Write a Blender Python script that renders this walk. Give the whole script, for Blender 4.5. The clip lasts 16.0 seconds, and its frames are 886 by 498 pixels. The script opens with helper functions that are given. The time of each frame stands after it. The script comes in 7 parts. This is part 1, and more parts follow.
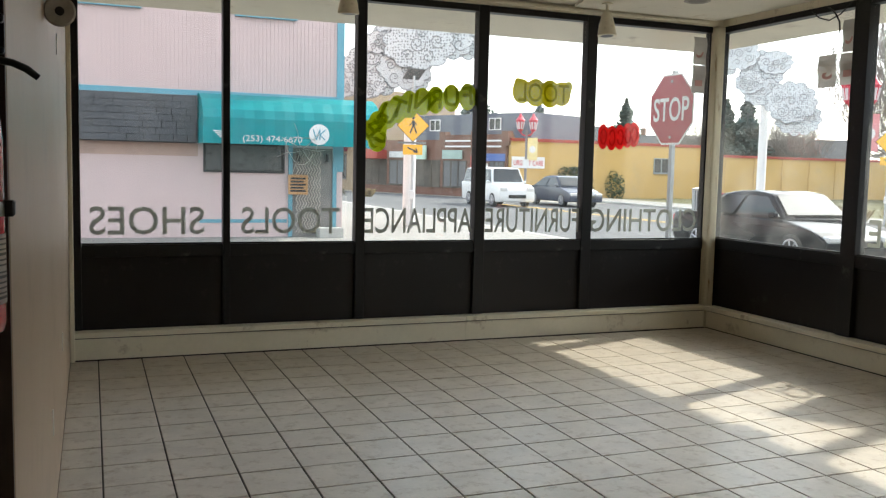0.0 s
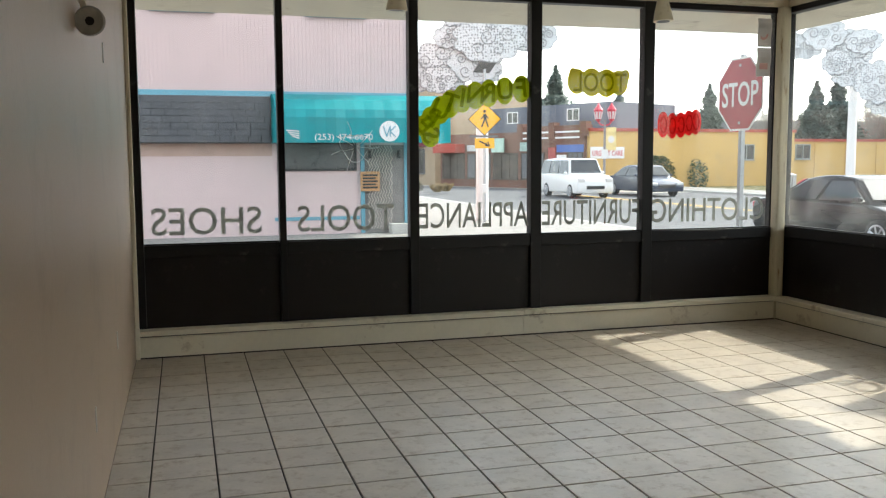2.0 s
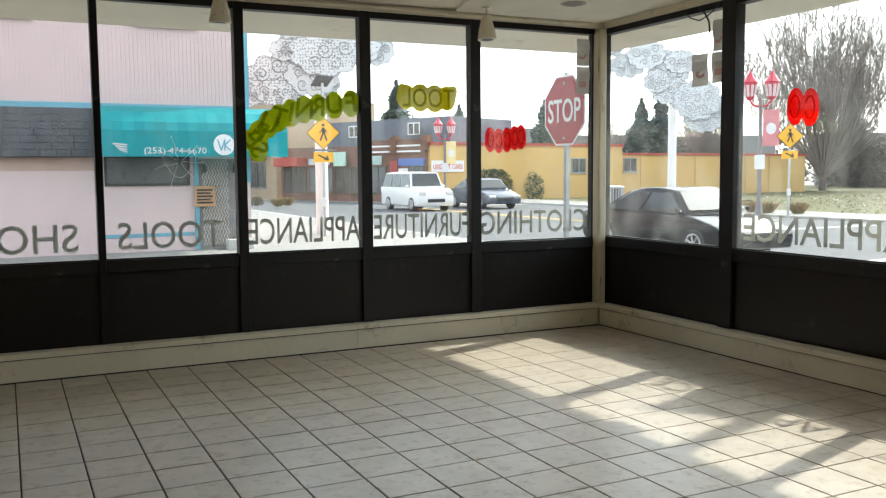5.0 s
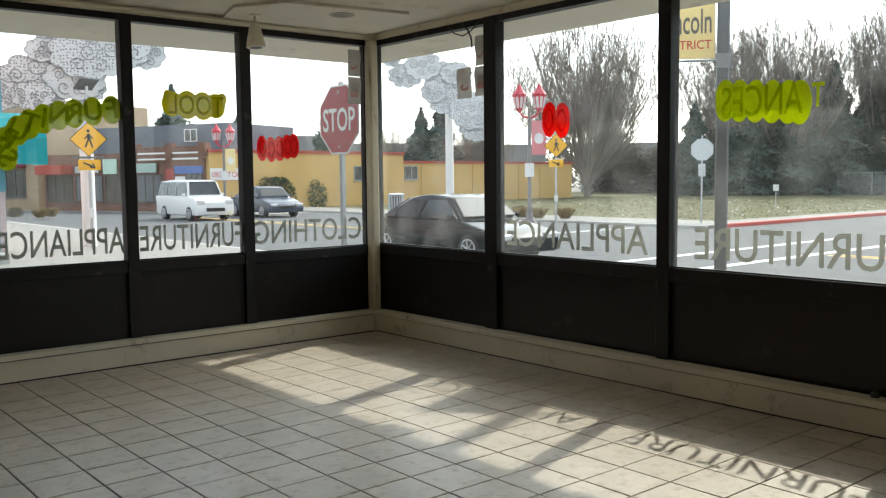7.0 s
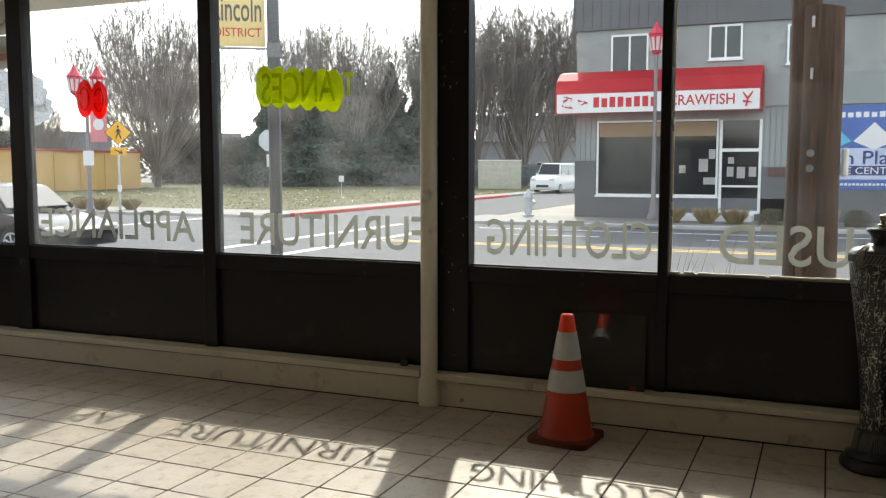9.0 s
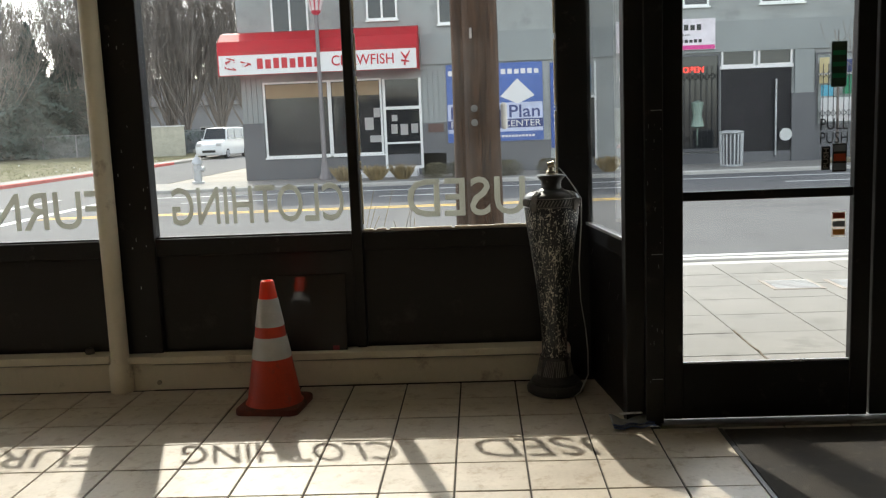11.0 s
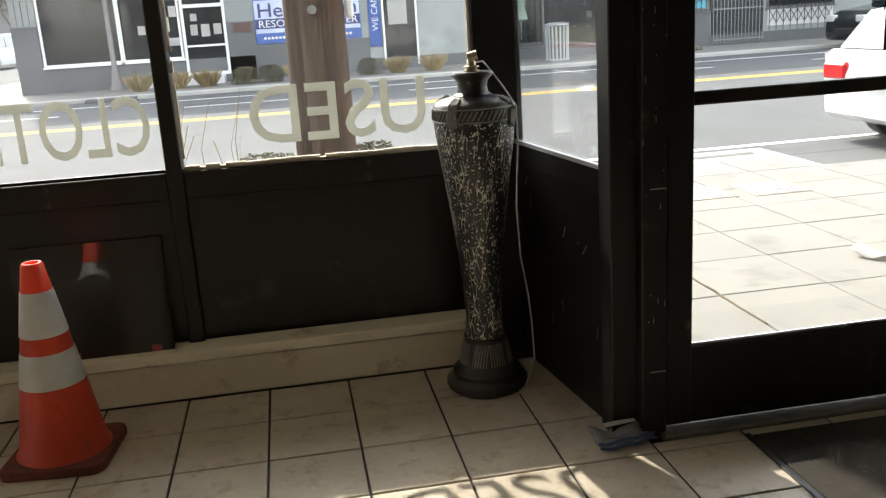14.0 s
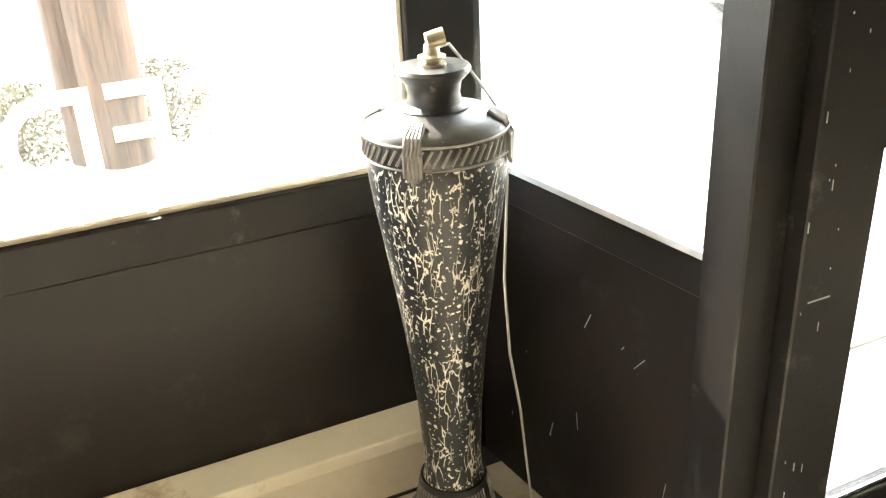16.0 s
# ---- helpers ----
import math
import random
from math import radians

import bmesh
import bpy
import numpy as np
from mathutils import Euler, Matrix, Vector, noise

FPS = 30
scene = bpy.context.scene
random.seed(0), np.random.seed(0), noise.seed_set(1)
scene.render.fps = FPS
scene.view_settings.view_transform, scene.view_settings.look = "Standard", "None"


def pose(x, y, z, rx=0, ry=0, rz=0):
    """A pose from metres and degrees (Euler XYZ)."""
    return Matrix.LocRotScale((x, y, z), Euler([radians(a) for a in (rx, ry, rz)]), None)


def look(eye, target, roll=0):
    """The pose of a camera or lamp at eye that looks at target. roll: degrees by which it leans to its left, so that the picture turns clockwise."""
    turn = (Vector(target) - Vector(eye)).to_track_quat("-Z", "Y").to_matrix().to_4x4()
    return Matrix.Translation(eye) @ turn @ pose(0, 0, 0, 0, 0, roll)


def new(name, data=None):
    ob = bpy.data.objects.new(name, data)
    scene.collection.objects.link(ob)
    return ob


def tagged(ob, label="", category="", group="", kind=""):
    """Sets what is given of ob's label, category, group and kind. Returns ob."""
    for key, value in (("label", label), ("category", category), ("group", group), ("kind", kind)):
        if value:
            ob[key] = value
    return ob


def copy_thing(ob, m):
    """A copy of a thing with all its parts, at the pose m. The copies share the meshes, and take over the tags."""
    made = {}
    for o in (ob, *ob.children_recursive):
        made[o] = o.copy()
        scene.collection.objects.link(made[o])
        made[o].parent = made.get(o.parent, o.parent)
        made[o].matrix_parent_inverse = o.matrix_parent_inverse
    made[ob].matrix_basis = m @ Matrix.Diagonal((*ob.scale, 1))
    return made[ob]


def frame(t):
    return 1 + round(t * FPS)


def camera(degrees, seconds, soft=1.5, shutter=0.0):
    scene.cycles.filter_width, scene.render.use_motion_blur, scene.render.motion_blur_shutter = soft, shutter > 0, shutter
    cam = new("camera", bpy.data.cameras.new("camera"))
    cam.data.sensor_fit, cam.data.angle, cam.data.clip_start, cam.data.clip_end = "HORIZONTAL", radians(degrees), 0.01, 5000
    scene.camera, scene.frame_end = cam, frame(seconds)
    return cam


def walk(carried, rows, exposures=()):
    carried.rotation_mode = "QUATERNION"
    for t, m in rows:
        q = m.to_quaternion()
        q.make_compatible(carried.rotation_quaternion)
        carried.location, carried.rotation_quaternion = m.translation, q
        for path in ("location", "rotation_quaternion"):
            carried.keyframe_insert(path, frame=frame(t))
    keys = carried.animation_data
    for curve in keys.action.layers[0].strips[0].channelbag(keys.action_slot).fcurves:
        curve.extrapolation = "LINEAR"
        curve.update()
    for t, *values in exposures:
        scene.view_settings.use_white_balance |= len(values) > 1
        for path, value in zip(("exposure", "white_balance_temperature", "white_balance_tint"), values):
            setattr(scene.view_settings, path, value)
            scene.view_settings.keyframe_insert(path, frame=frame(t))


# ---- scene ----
cam = camera(52.9, 16.0, soft=1.25)
PATH = [
    (0, (-0.408, 0.114, 1.625), (0.325, 1.965, 1.442), 1.3),
    (0.5, (-0.204, 0.054, 1.624), (0.284, 1.983, 1.423), 2.3),
    (1, (-0.146, 0.038, 1.627), (0.324, 1.97, 1.409), 1.0),
    (1.5, (-0.183, 0.039, 1.651), (0.347, 1.957, 1.443), -0.2),
    (2, (-0.161, 0.054, 1.634), (0.395, 1.965, 1.435), -0.3),
    (2.5, (-0.161, 0.064, 1.631), (0.427, 1.965, 1.435), -0.5),
    (3, (-0.146, 0.057, 1.617), (0.495, 1.942, 1.422), -0.6),
    (5.5, (-0.024, -0.02, 1.651), (0.936, 1.727, 1.488), -0.5),
    (6, (-0.003, -0.044, 1.657), (1.049, 1.65, 1.5), -0.6),
    (6.5, (0.006, -0.074, 1.652), (1.154, 1.556, 1.494), -0.7),
    (7, (0.013, -0.108, 1.653), (1.292, 1.421, 1.494), -0.6),
    (7.5, (0.055, -0.114, 1.637), (1.488, 1.272, 1.477), -0.4),
    (8, (0.085, -0.137, 1.639), (1.674, 1.067, 1.471), 0.1),
    (8.5, (0.121, -0.143, 1.646), (1.844, 0.857, 1.47), 0.2),
    (9, (0.223, -0.242, 1.601), (2.052, 0.547, 1.418), -0.0),
    (9.5, (0.209, -0.215, 1.604), (2.138, 0.274, 1.408), -0.1),
    (10, (0.196, -0.135, 1.609), (2.172, 0.101, 1.407), -1.1),
    (10.2, (0.209, -0.118, 1.615), (2.19, 0.063, 1.404), -1.3),
    (12.3, (0.533, -0.087, 1.561), (2.499, -0.082, 1.195), -2.6),
    (12.5, (0.668, -0.035, 1.555), (2.632, -0.048, 1.176), -2.4),
    (13, (1.054, 0.076, 1.528), (3.012, -0.014, 1.126), -2.1),
    (13.5, (1.534, 0.198, 1.525), (3.471, -0.032, 1.085), -2.4),
    (14, (2.006, 0.192, 1.506), (3.914, -0.121, 0.994), -3.6),
    (14.5, (2.514, 0.195, 1.552), (4.366, -0.214, 0.917), -2.6),
    (15, (2.985, 0.276, 1.56), (4.748, -0.315, 0.824), -2.4),
    (15.5, (3.377, 0.267, 1.568), (5.077, -0.439, 0.786), -3.2),
    (16, (3.697, 0.239, 1.723), (5.35, -0.502, 0.876), -3.0),
]
EXPOSURES = [
    (0.0, 2.2, 6600, 3.4), (3.0, 2.3, 6550, 3.0), (5.5, 2.2, 6480, 1.2), (7.0, 1.77, 6500, 1.2), (8.0, 1.75, 6550, 3.0), (9.5, 1.93, 6650, 5.0),
    (12.5, 1.9, 6750, 5.0), (13.5, 2.2, 6800, 5.5), (14.5, 3.05, 6950, 6.0), (15.0, 3.4, 7000, 6.0), (15.5, 3.7, 7000, 5.5), (16.0, 5.2, 6900, 4.0),
]
walk(cam, [(t, look(eye, target, roll)) for t, eye, target, roll in PATH], EXPOSURES)

# ---- light ----
SUN = Vector((1.10, 0.335, 1.0)).normalized()
world = bpy.data.worlds.new("world")
scene.world = world
world.use_nodes = True
wn = world.node_tree.nodes
sky = wn.new("ShaderNodeTexSky")
sky.sky_type = "NISHITA"
sky.sun_disc = False
sky.sun_elevation = math.asin(SUN.z)
sky.sun_rotation = math.atan2(SUN.x, SUN.y)
sky.air_density, sky.dust_density, sky.ozone_density = 1.0, 1.5, 1.0
wn["Background"].inputs[1].default_value = 0.15
haze = wn.new("ShaderNodeHueSaturation")
haze.inputs["Saturation"].default_value = 0.4
world.node_tree.links.new(sky.outputs[0], haze.inputs["Color"])
world.node_tree.links.new(haze.outputs[0], wn["Background"].inputs[0])
sun_data = bpy.data.lights.new("sun", "SUN")
sun_data.energy, sun_data.angle, sun_data.color = 1.18, radians(0.8), (1.0, 0.95, 0.87)
sun_lamp = new("sun", sun_data)
sun_lamp.matrix_world = look(SUN * 50, (0, 0, 0))


# ---- materials ----
def mat(name, colour, rough=0.6, metal=0.0, vary=0.15, scale=3.0, fine=40.0, bump=0.1, second=None, amount=0.5, stretch=(1, 1, 1), rand=0.0, spec=0.5, through_light=0.0, uneven=0.12, laid=False):
    """Paint, stone, wood or metal: a base colour that drifts at two scales, a fine relief, and a second colour in patches."""
    m = bpy.data.materials.new(name)
    m.use_nodes = True
    n, l = m.node_tree.nodes, m.node_tree.links
    b = n["Principled BSDF"]
    b.inputs["Metallic"].default_value = metal
    b.inputs["Specular IOR Level"].default_value = spec
    co = n.new("ShaderNodeTexCoord")
    mp = n.new("ShaderNodeMapping")
    mp.inputs["Scale"].default_value = stretch
    l.new(n.new("ShaderNodeNewGeometry").outputs["Position"] if laid else co.outputs["Object"], mp.inputs[0])
    big, small = n.new("ShaderNodeTexNoise"), n.new("ShaderNodeTexNoise")
    big.inputs["Scale"].default_value, small.inputs["Scale"].default_value = scale, fine
    big.inputs["Detail"].default_value, small.inputs["Detail"].default_value = 5, 3
    add = n.new("ShaderNodeMath")
    add.operation = "MULTIPLY_ADD"
    add.inputs[1].default_value = 0.4
    for t in (big, small):
        l.new(mp.outputs[0], t.inputs["Vector"])
    l.new(small.outputs["Fac"], add.inputs[0])
    l.new(big.outputs["Fac"], add.inputs[2])
    ramp = n.new("ShaderNodeValToRGB")
    ramp.color_ramp.elements[0].position, ramp.color_ramp.elements[1].position = 0.45, 0.95
    lo = [max(0, c * (1 - vary)) for c in colour]
    hi = [min(1, c * (1 + vary)) for c in colour]
    ramp.color_ramp.elements[0].color, ramp.color_ramp.elements[1].color = (*lo, 1), (*hi, 1)
    l.new(add.outputs[0], ramp.inputs[0])
    out = ramp.outputs[0]
    if second:
        patch = n.new("ShaderNodeTexNoise")
        patch.inputs["Scale"].default_value, patch.inputs["Detail"].default_value, patch.inputs["Roughness"].default_value = scale * 2.3, 8, 0.7
        l.new(mp.outputs[0], patch.inputs["Vector"])
        cut = n.new("ShaderNodeValToRGB")
        cut.color_ramp.elements[0].position, cut.color_ramp.elements[1].position = 0.62 - 0.3 * amount, 0.72 - 0.2 * amount
        l.new(patch.outputs["Fac"], cut.inputs[0])
        mix = n.new("ShaderNodeMix")
        mix.data_type = "RGBA"
        l.new(cut.outputs[0], mix.inputs[0])
        l.new(out, mix.inputs[6])
        mix.inputs[7].default_value = (*second, 1)
        out = mix.outputs[2]
    if rand:
        info, geo, hsv = n.new("ShaderNodeObjectInfo"), n.new("ShaderNodeNewGeometry"), n.new("ShaderNodeHueSaturation")
        both = n.new("ShaderNodeMath")
        l.new(info.outputs["Random"], both.inputs[0])
        l.new(geo.outputs["Random Per Island"], both.inputs[1])
        val = n.new("ShaderNodeMapRange")
        val.inputs[2].default_value = 2.0
        val.inputs[3].default_value, val.inputs[4].default_value = 1 - rand, 1 + rand
        l.new(both.outputs[0], val.inputs[0])
        l.new(val.outputs[0], hsv.inputs["Value"])
        l.new(out, hsv.inputs["Color"])
        out = hsv.outputs[0]
    l.new(out, b.inputs["Base Color"])
    rr = n.new("ShaderNodeMapRange")
    rr.inputs[3].default_value, rr.inputs[4].default_value = max(0.02, rough - uneven), min(1, rough + uneven)
    l.new(big.outputs["Fac"], rr.inputs[0])
    l.new(rr.outputs[0], b.inputs["Roughness"])
    if bump:
        bp = n.new("ShaderNodeBump")
        bp.inputs["Strength"].default_value, bp.inputs["Distance"].default_value = bump, 0.01
        l.new(add.outputs[0], bp.inputs["Height"])
        l.new(bp.outputs[0], b.inputs["Normal"])
    if through_light:
        tl, ms = n.new("ShaderNodeBsdfTranslucent"), n.new("ShaderNodeMixShader")
        ms.inputs[0].default_value = through_light
        l.new(out, tl.inputs[0])
        l.new(b.outputs[0], ms.inputs[1]), l.new(tl.outputs[0], ms.inputs[2])
        l.new(ms.outputs[0], n["Material Output"].inputs[0])
    return m


def plain(name, colour, rough=0.5, metal=0.0, emit=0.0, spec=0.5):
    m = bpy.data.materials.new(name)
    m.use_nodes = True
    b = m.node_tree.nodes["Principled BSDF"]
    b.inputs["Base Color"].default_value, b.inputs["Roughness"].default_value, b.inputs["Metallic"].default_value = (*colour, 1), rough, metal
    b.inputs["Specular IOR Level"].default_value = spec
    if emit:
        b.inputs["Emission Color"].default_value, b.inputs["Emission Strength"].default_value = (*colour, 1), emit
    return m


def glass_mat(name, tint=(0.97, 0.98, 0.98), dirt=0.05):
    """Clear pane: sees straight through, mirrors at a slant, with a thin uneven film of dust."""
    m = bpy.data.materials.new(name)
    m.use_nodes = True
    n, l = m.node_tree.nodes, m.node_tree.links
    n.clear()
    out, tr, gl, df = n.new("ShaderNodeOutputMaterial"), n.new("ShaderNodeBsdfTransparent"), n.new("ShaderNodeBsdfGlossy"), n.new("ShaderNodeBsdfTranslucent")
    tr.inputs[0].default_value = (*tint, 1)
    gl.inputs["Roughness"].default_value = 0.01
    df.inputs[0].default_value = (0.8, 0.8, 0.78, 1)
    lw, pw, fr = n.new("ShaderNodeLayerWeight"), n.new("ShaderNodeMath"), n.new("ShaderNodeMath")
    pw.operation, fr.operation = "POWER", "MULTIPLY_ADD"
    pw.inputs[1].default_value, fr.inputs[1].default_value, fr.inputs[2].default_value = 4.0, 0.7, 0.025
    l.new(lw.outputs["Facing"], pw.inputs[0])
    l.new(pw.outputs[0], fr.inputs[0])
    co, no, rp = n.new("ShaderNodeTexCoord"), n.new("ShaderNodeTexNoise"), n.new("ShaderNodeMapRange")
    no.inputs["Scale"].default_value, no.inputs["Detail"].default_value = 2.5, 9
    rp.inputs[1].default_value, rp.inputs[2].default_value, rp.inputs[3].default_value, rp.inputs[4].default_value = 0.4, 0.75, dirt * 0.25, dirt * 1.6
    l.new(co.outputs["Object"], no.inputs["Vector"])
    l.new(no.outputs["Fac"], rp.inputs[0])
    a, c = n.new("ShaderNodeMixShader"), n.new("ShaderNodeMixShader")
    l.new(rp.outputs[0], a.inputs[0]), l.new(tr.outputs[0], a.inputs[1]), l.new(df.outputs[0], a.inputs[2])
    l.new(fr.outputs[0], c.inputs[0]), l.new(a.outputs[0], c.inputs[1]), l.new(gl.outputs[0], c.inputs[2])
    l.new(c.outputs[0], out.inputs[0])
    return m


def tint_mat(name, colour):
    """A thin see-through coat of paint that only tints what lies under it."""
    m = bpy.data.materials.new(name)
    m.use_nodes = True
    n, l = m.node_tree.nodes, m.node_tree.links
    n.clear()
    out, tr = n.new("ShaderNodeOutputMaterial"), n.new("ShaderNodeBsdfTransparent")
    tr.inputs[0].default_value = (*colour, 1)
    l.new(tr.outputs[0], out.inputs[0])
    return m


CREAM = mat("cream_paint", (0.74, 0.68, 0.54), 0.45, vary=0.07, scale=1.6, fine=30, second=(0.45, 0.37, 0.27), amount=0.1)
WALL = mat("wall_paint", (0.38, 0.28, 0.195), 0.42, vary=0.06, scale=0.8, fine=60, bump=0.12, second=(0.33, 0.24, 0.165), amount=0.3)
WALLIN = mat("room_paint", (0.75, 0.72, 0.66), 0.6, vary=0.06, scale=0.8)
CEIL = mat("ceiling_paint", (0.66, 0.62, 0.52), 0.7, vary=0.08, scale=1.2, fine=50, bump=0.2, second=(0.5, 0.43, 0.31), amount=0.15)
DARKWOOD = mat("dark_brown_panelling", (0.05, 0.028, 0.018), 0.5, vary=0.3, scale=2, stretch=(8, 8, 0.7))
FRAME = mat("dark_brown_frame_paint", (0.009, 0.0075, 0.007), 0.42, spec=0.3, vary=0.25, scale=3, fine=80, bump=0.08, second=(0.06, 0.055, 0.05), amount=0.02)
PANEL = mat("dark_brown_panel_paint", (0.0105, 0.008, 0.0075), 0.38, spec=0.3, vary=0.2, scale=1.5, fine=60, bump=0.05, second=(0.03, 0.027, 0.024), amount=0.1)
TILE = mat("beige_ceramic_tile", (0.51, 0.45, 0.372), 0.36, vary=0.13, scale=4.5, fine=45, bump=0.03, rand=0.05, uneven=0.05, second=(0.37, 0.30, 0.22), amount=0.34, laid=True)
GROUTSHADE = mat("dark_grout_and_gap_shade", (0.04, 0.032, 0.026), 0.9, vary=0.3, scale=6, fine=90, bump=0.4)
GLASS = glass_mat("window_glass", dirt=0.03)
GLASSC = glass_mat("cleaner_window_glass", dirt=0.008)
GLASSD = glass_mat("door_glass", dirt=0.004)
LETTER = mat("grey_vinyl_lettering", (0.50, 0.50, 0.46), 0.6, vary=0.08, scale=8, through_light=0.58)
GREENP = mat("lime_window_paint", (0.62, 0.68, 0.03), 0.5, vary=0.15, scale=14, through_light=0.62)
GREEND = tint_mat("thin_olive_paint_stroke", (0.80, 0.82, 0.60))
YELP = mat("yellow_green_window_paint", (0.72, 0.66, 0.02), 0.5, vary=0.15, scale=14, through_light=0.68)
REDP = mat("red_window_paint", (0.88, 0.035, 0.04), 0.5, vary=0.15, scale=14, through_light=0.7)
REDD = tint_mat("thin_dark_red_paint_stroke", (0.88, 0.68, 0.68))
PAPER = mat("white_paper", (0.72, 0.70, 0.68), 0.8, vary=0.05, scale=6, through_light=0.55)
BLACK = plain("black_plastic", (0.012, 0.012, 0.012), 0.4)
WHITE = mat("white_paint", (0.78, 0.78, 0.76), 0.45, vary=0.05, scale=3)
STEEL = mat("galvanised_steel", (0.45, 0.46, 0.47), 0.4, 0.8, vary=0.15, scale=8)
ALU = mat("aluminium", (0.62, 0.63, 0.64), 0.3, 0.9, vary=0.1, scale=8)
BRASS = mat("aged_brass", (0.42, 0.37, 0.27), 0.35, 0.9, vary=0.2, scale=30)
ORANGE = mat("orange_rubber", (0.5, 0.042, 0.012), 0.45, vary=0.15, scale=6, fine=60, second=(0.3, 0.05, 0.03), amount=0.12)
REFLECT = mat("reflective_tape", (0.48, 0.48, 0.465), 0.35, vary=0.08, scale=20, fine=150, second=(0.5, 0.48, 0.45), amount=0.15)
CONCRETE = mat("pale_concrete", (0.225, 0.213, 0.195), 0.85, vary=0.1, scale=1.2, fine=60, bump=0.2, second=(0.165, 0.154, 0.14), amount=0.25, rand=0.06, laid=True)
KERB = mat("kerb_concrete", (0.45, 0.43, 0.40), 0.85, vary=0.12, scale=2, fine=60, bump=0.2)
ASPHALT = mat("worn_asphalt", (0.12, 0.12, 0.122), 0.9, vary=0.15, scale=0.5, fine=90, bump=0.3, spec=0.2, second=(0.095, 0.095, 0.097), amount=0.3)
LINEW = mat("white_road_paint", (0.72, 0.72, 0.7), 0.7, vary=0.1, scale=3, second=(0.35, 0.35, 0.34), amount=0.12)
LINEY = mat("yellow_road_paint", (0.68, 0.42, 0.05), 0.7, vary=0.1, scale=3, second=(0.35, 0.28, 0.12), amount=0.12)
REDKERB = mat("red_kerb_paint", (0.5, 0.07, 0.06), 0.7, vary=0.15, scale=3)
GRASS = mat("rough_grass", (0.125, 0.12, 0.06), 0.95, vary=0.25, scale=0.35, fine=9, bump=0.3, spec=0.1, second=(0.2, 0.175, 0.12), amount=0.5)
DIRT = mat("gravel_dirt", (0.3, 0.27, 0.23), 0.95, vary=0.2, scale=0.4, fine=14, bump=0.4)
BARK = mat("grey_bark", (0.145, 0.12, 0.105), 0.9, vary=0.25, scale=2, fine=30, bump=0.4)
TWIG = mat("brown_twigs", (0.23, 0.2, 0.18), 0.9, vary=0.25, scale=1)
CONIF = mat("dark_conifer_needles", (0.06, 0.085, 0.07), 0.85, vary=0.4, scale=1.5, rand=0.3)
LEAF = mat("shrub_leaves", (0.06, 0.085, 0.03), 0.75, vary=0.4, scale=4, rand=0.35)
DRYGR = mat("dry_grass", (0.33, 0.25, 0.13), 0.9, vary=0.35, scale=5, rand=0.3)
HEDGE = mat("bare_brown_thicket", (0.12, 0.105, 0.085), 0.95, vary=0.35, scale=1.5, rand=0.3)
POLEWD = mat("weathered_pole_wood", (0.085, 0.045, 0.025), 0.95, vary=0.6, scale=3, fine=14, bump=0.9, stretch=(9, 9, 0.3), second=(0.016, 0.009, 0.006), amount=0.5)
PINK = mat("pink_siding_paint", (0.60, 0.45, 0.44), 0.7, vary=0.05, scale=0.6, second=(0.55, 0.42, 0.4), amount=0.2)
TEALT = mat("teal_trim_paint", (0.13, 0.32, 0.40), 0.6, vary=0.1, scale=2)
TEALA = mat("teal_awning_vinyl", (0.008, 0.34, 0.37), 0.45, vary=0.08, scale=1.5, second=(0.01, 0.29, 0.32), amount=0.2, through_light=0.4)
SHINGLE = mat("dark_shingle", (0.075, 0.075, 0.082), 0.9, vary=0.25, scale=3, rand=0.25)
GREYWL = mat("grey_painted_brick", (0.325, 0.335, 0.325), 0.8, vary=0.16, scale=0.8, fine=18, second=(0.26, 0.268, 0.26), amount=0.35)
GREYDK = mat("dark_grey_cladding", (0.13, 0.13, 0.135), 0.75, vary=0.15, scale=1)
GREYMD = mat("mid_grey_board", (0.27, 0.285, 0.28), 0.7, vary=0.1, scale=1)
REDAWN = mat("red_awning_vinyl", (0.62, 0.028, 0.04), 0.5, vary=0.08, scale=1.5, through_light=0.4)
SIGNW = mat("white_sign_face", (0.72, 0.70, 0.69), 0.5, vary=0.04, scale=2)
SIGNR = plain("red_sign_paint", (0.5, 0.02, 0.03), 0.5)
SIGNB = mat("blue_poster_print", (0.06, 0.12, 0.36), 0.45, vary=0.2, scale=0.8)
SIGNN = plain("navy_print", (0.03, 0.045, 0.16), 0.5)
SIGNC = plain("cyan_print", (0.12, 0.45, 0.6), 0.5)
DARKGL = plain("dark_shop_glass", (0.02, 0.022, 0.025), 0.06)
DARKIN = mat("dim_shop_interior", (0.09, 0.075, 0.06), 0.8, vary=0.4, scale=1.2)
YELLOWB = mat("yellow_stucco", (0.56, 0.36, 0.13), 0.85, vary=0.08, scale=0.4, second=(0.48, 0.33, 0.14), amount=0.2)
REDTRIM = mat("red_trim_paint", (0.36, 0.06, 0.04), 0.7, vary=0.1, scale=2)
BRICKR = mat("brown_brick", (0.17, 0.085, 0.06), 0.85, vary=0.25, scale=2, fine=14)
ROOFD = mat("dark_roofing", (0.075, 0.072, 0.075), 0.9, vary=0.2, scale=1)
HOUSE = mat("grey_house_siding", (0.33, 0.34, 0.36), 0.8, vary=0.1, scale=1)
SIGNYEL = plain("yellow_sign_sheet", (0.82, 0.42, 0.01), 0.4)
SIGNRED = mat("red_sign_sheet", (0.34, 0.022, 0.035), 0.4, vary=0.06, scale=4)
SIGNGRN = plain("green_sign_sheet", (0.02, 0.25, 0.12), 0.4)
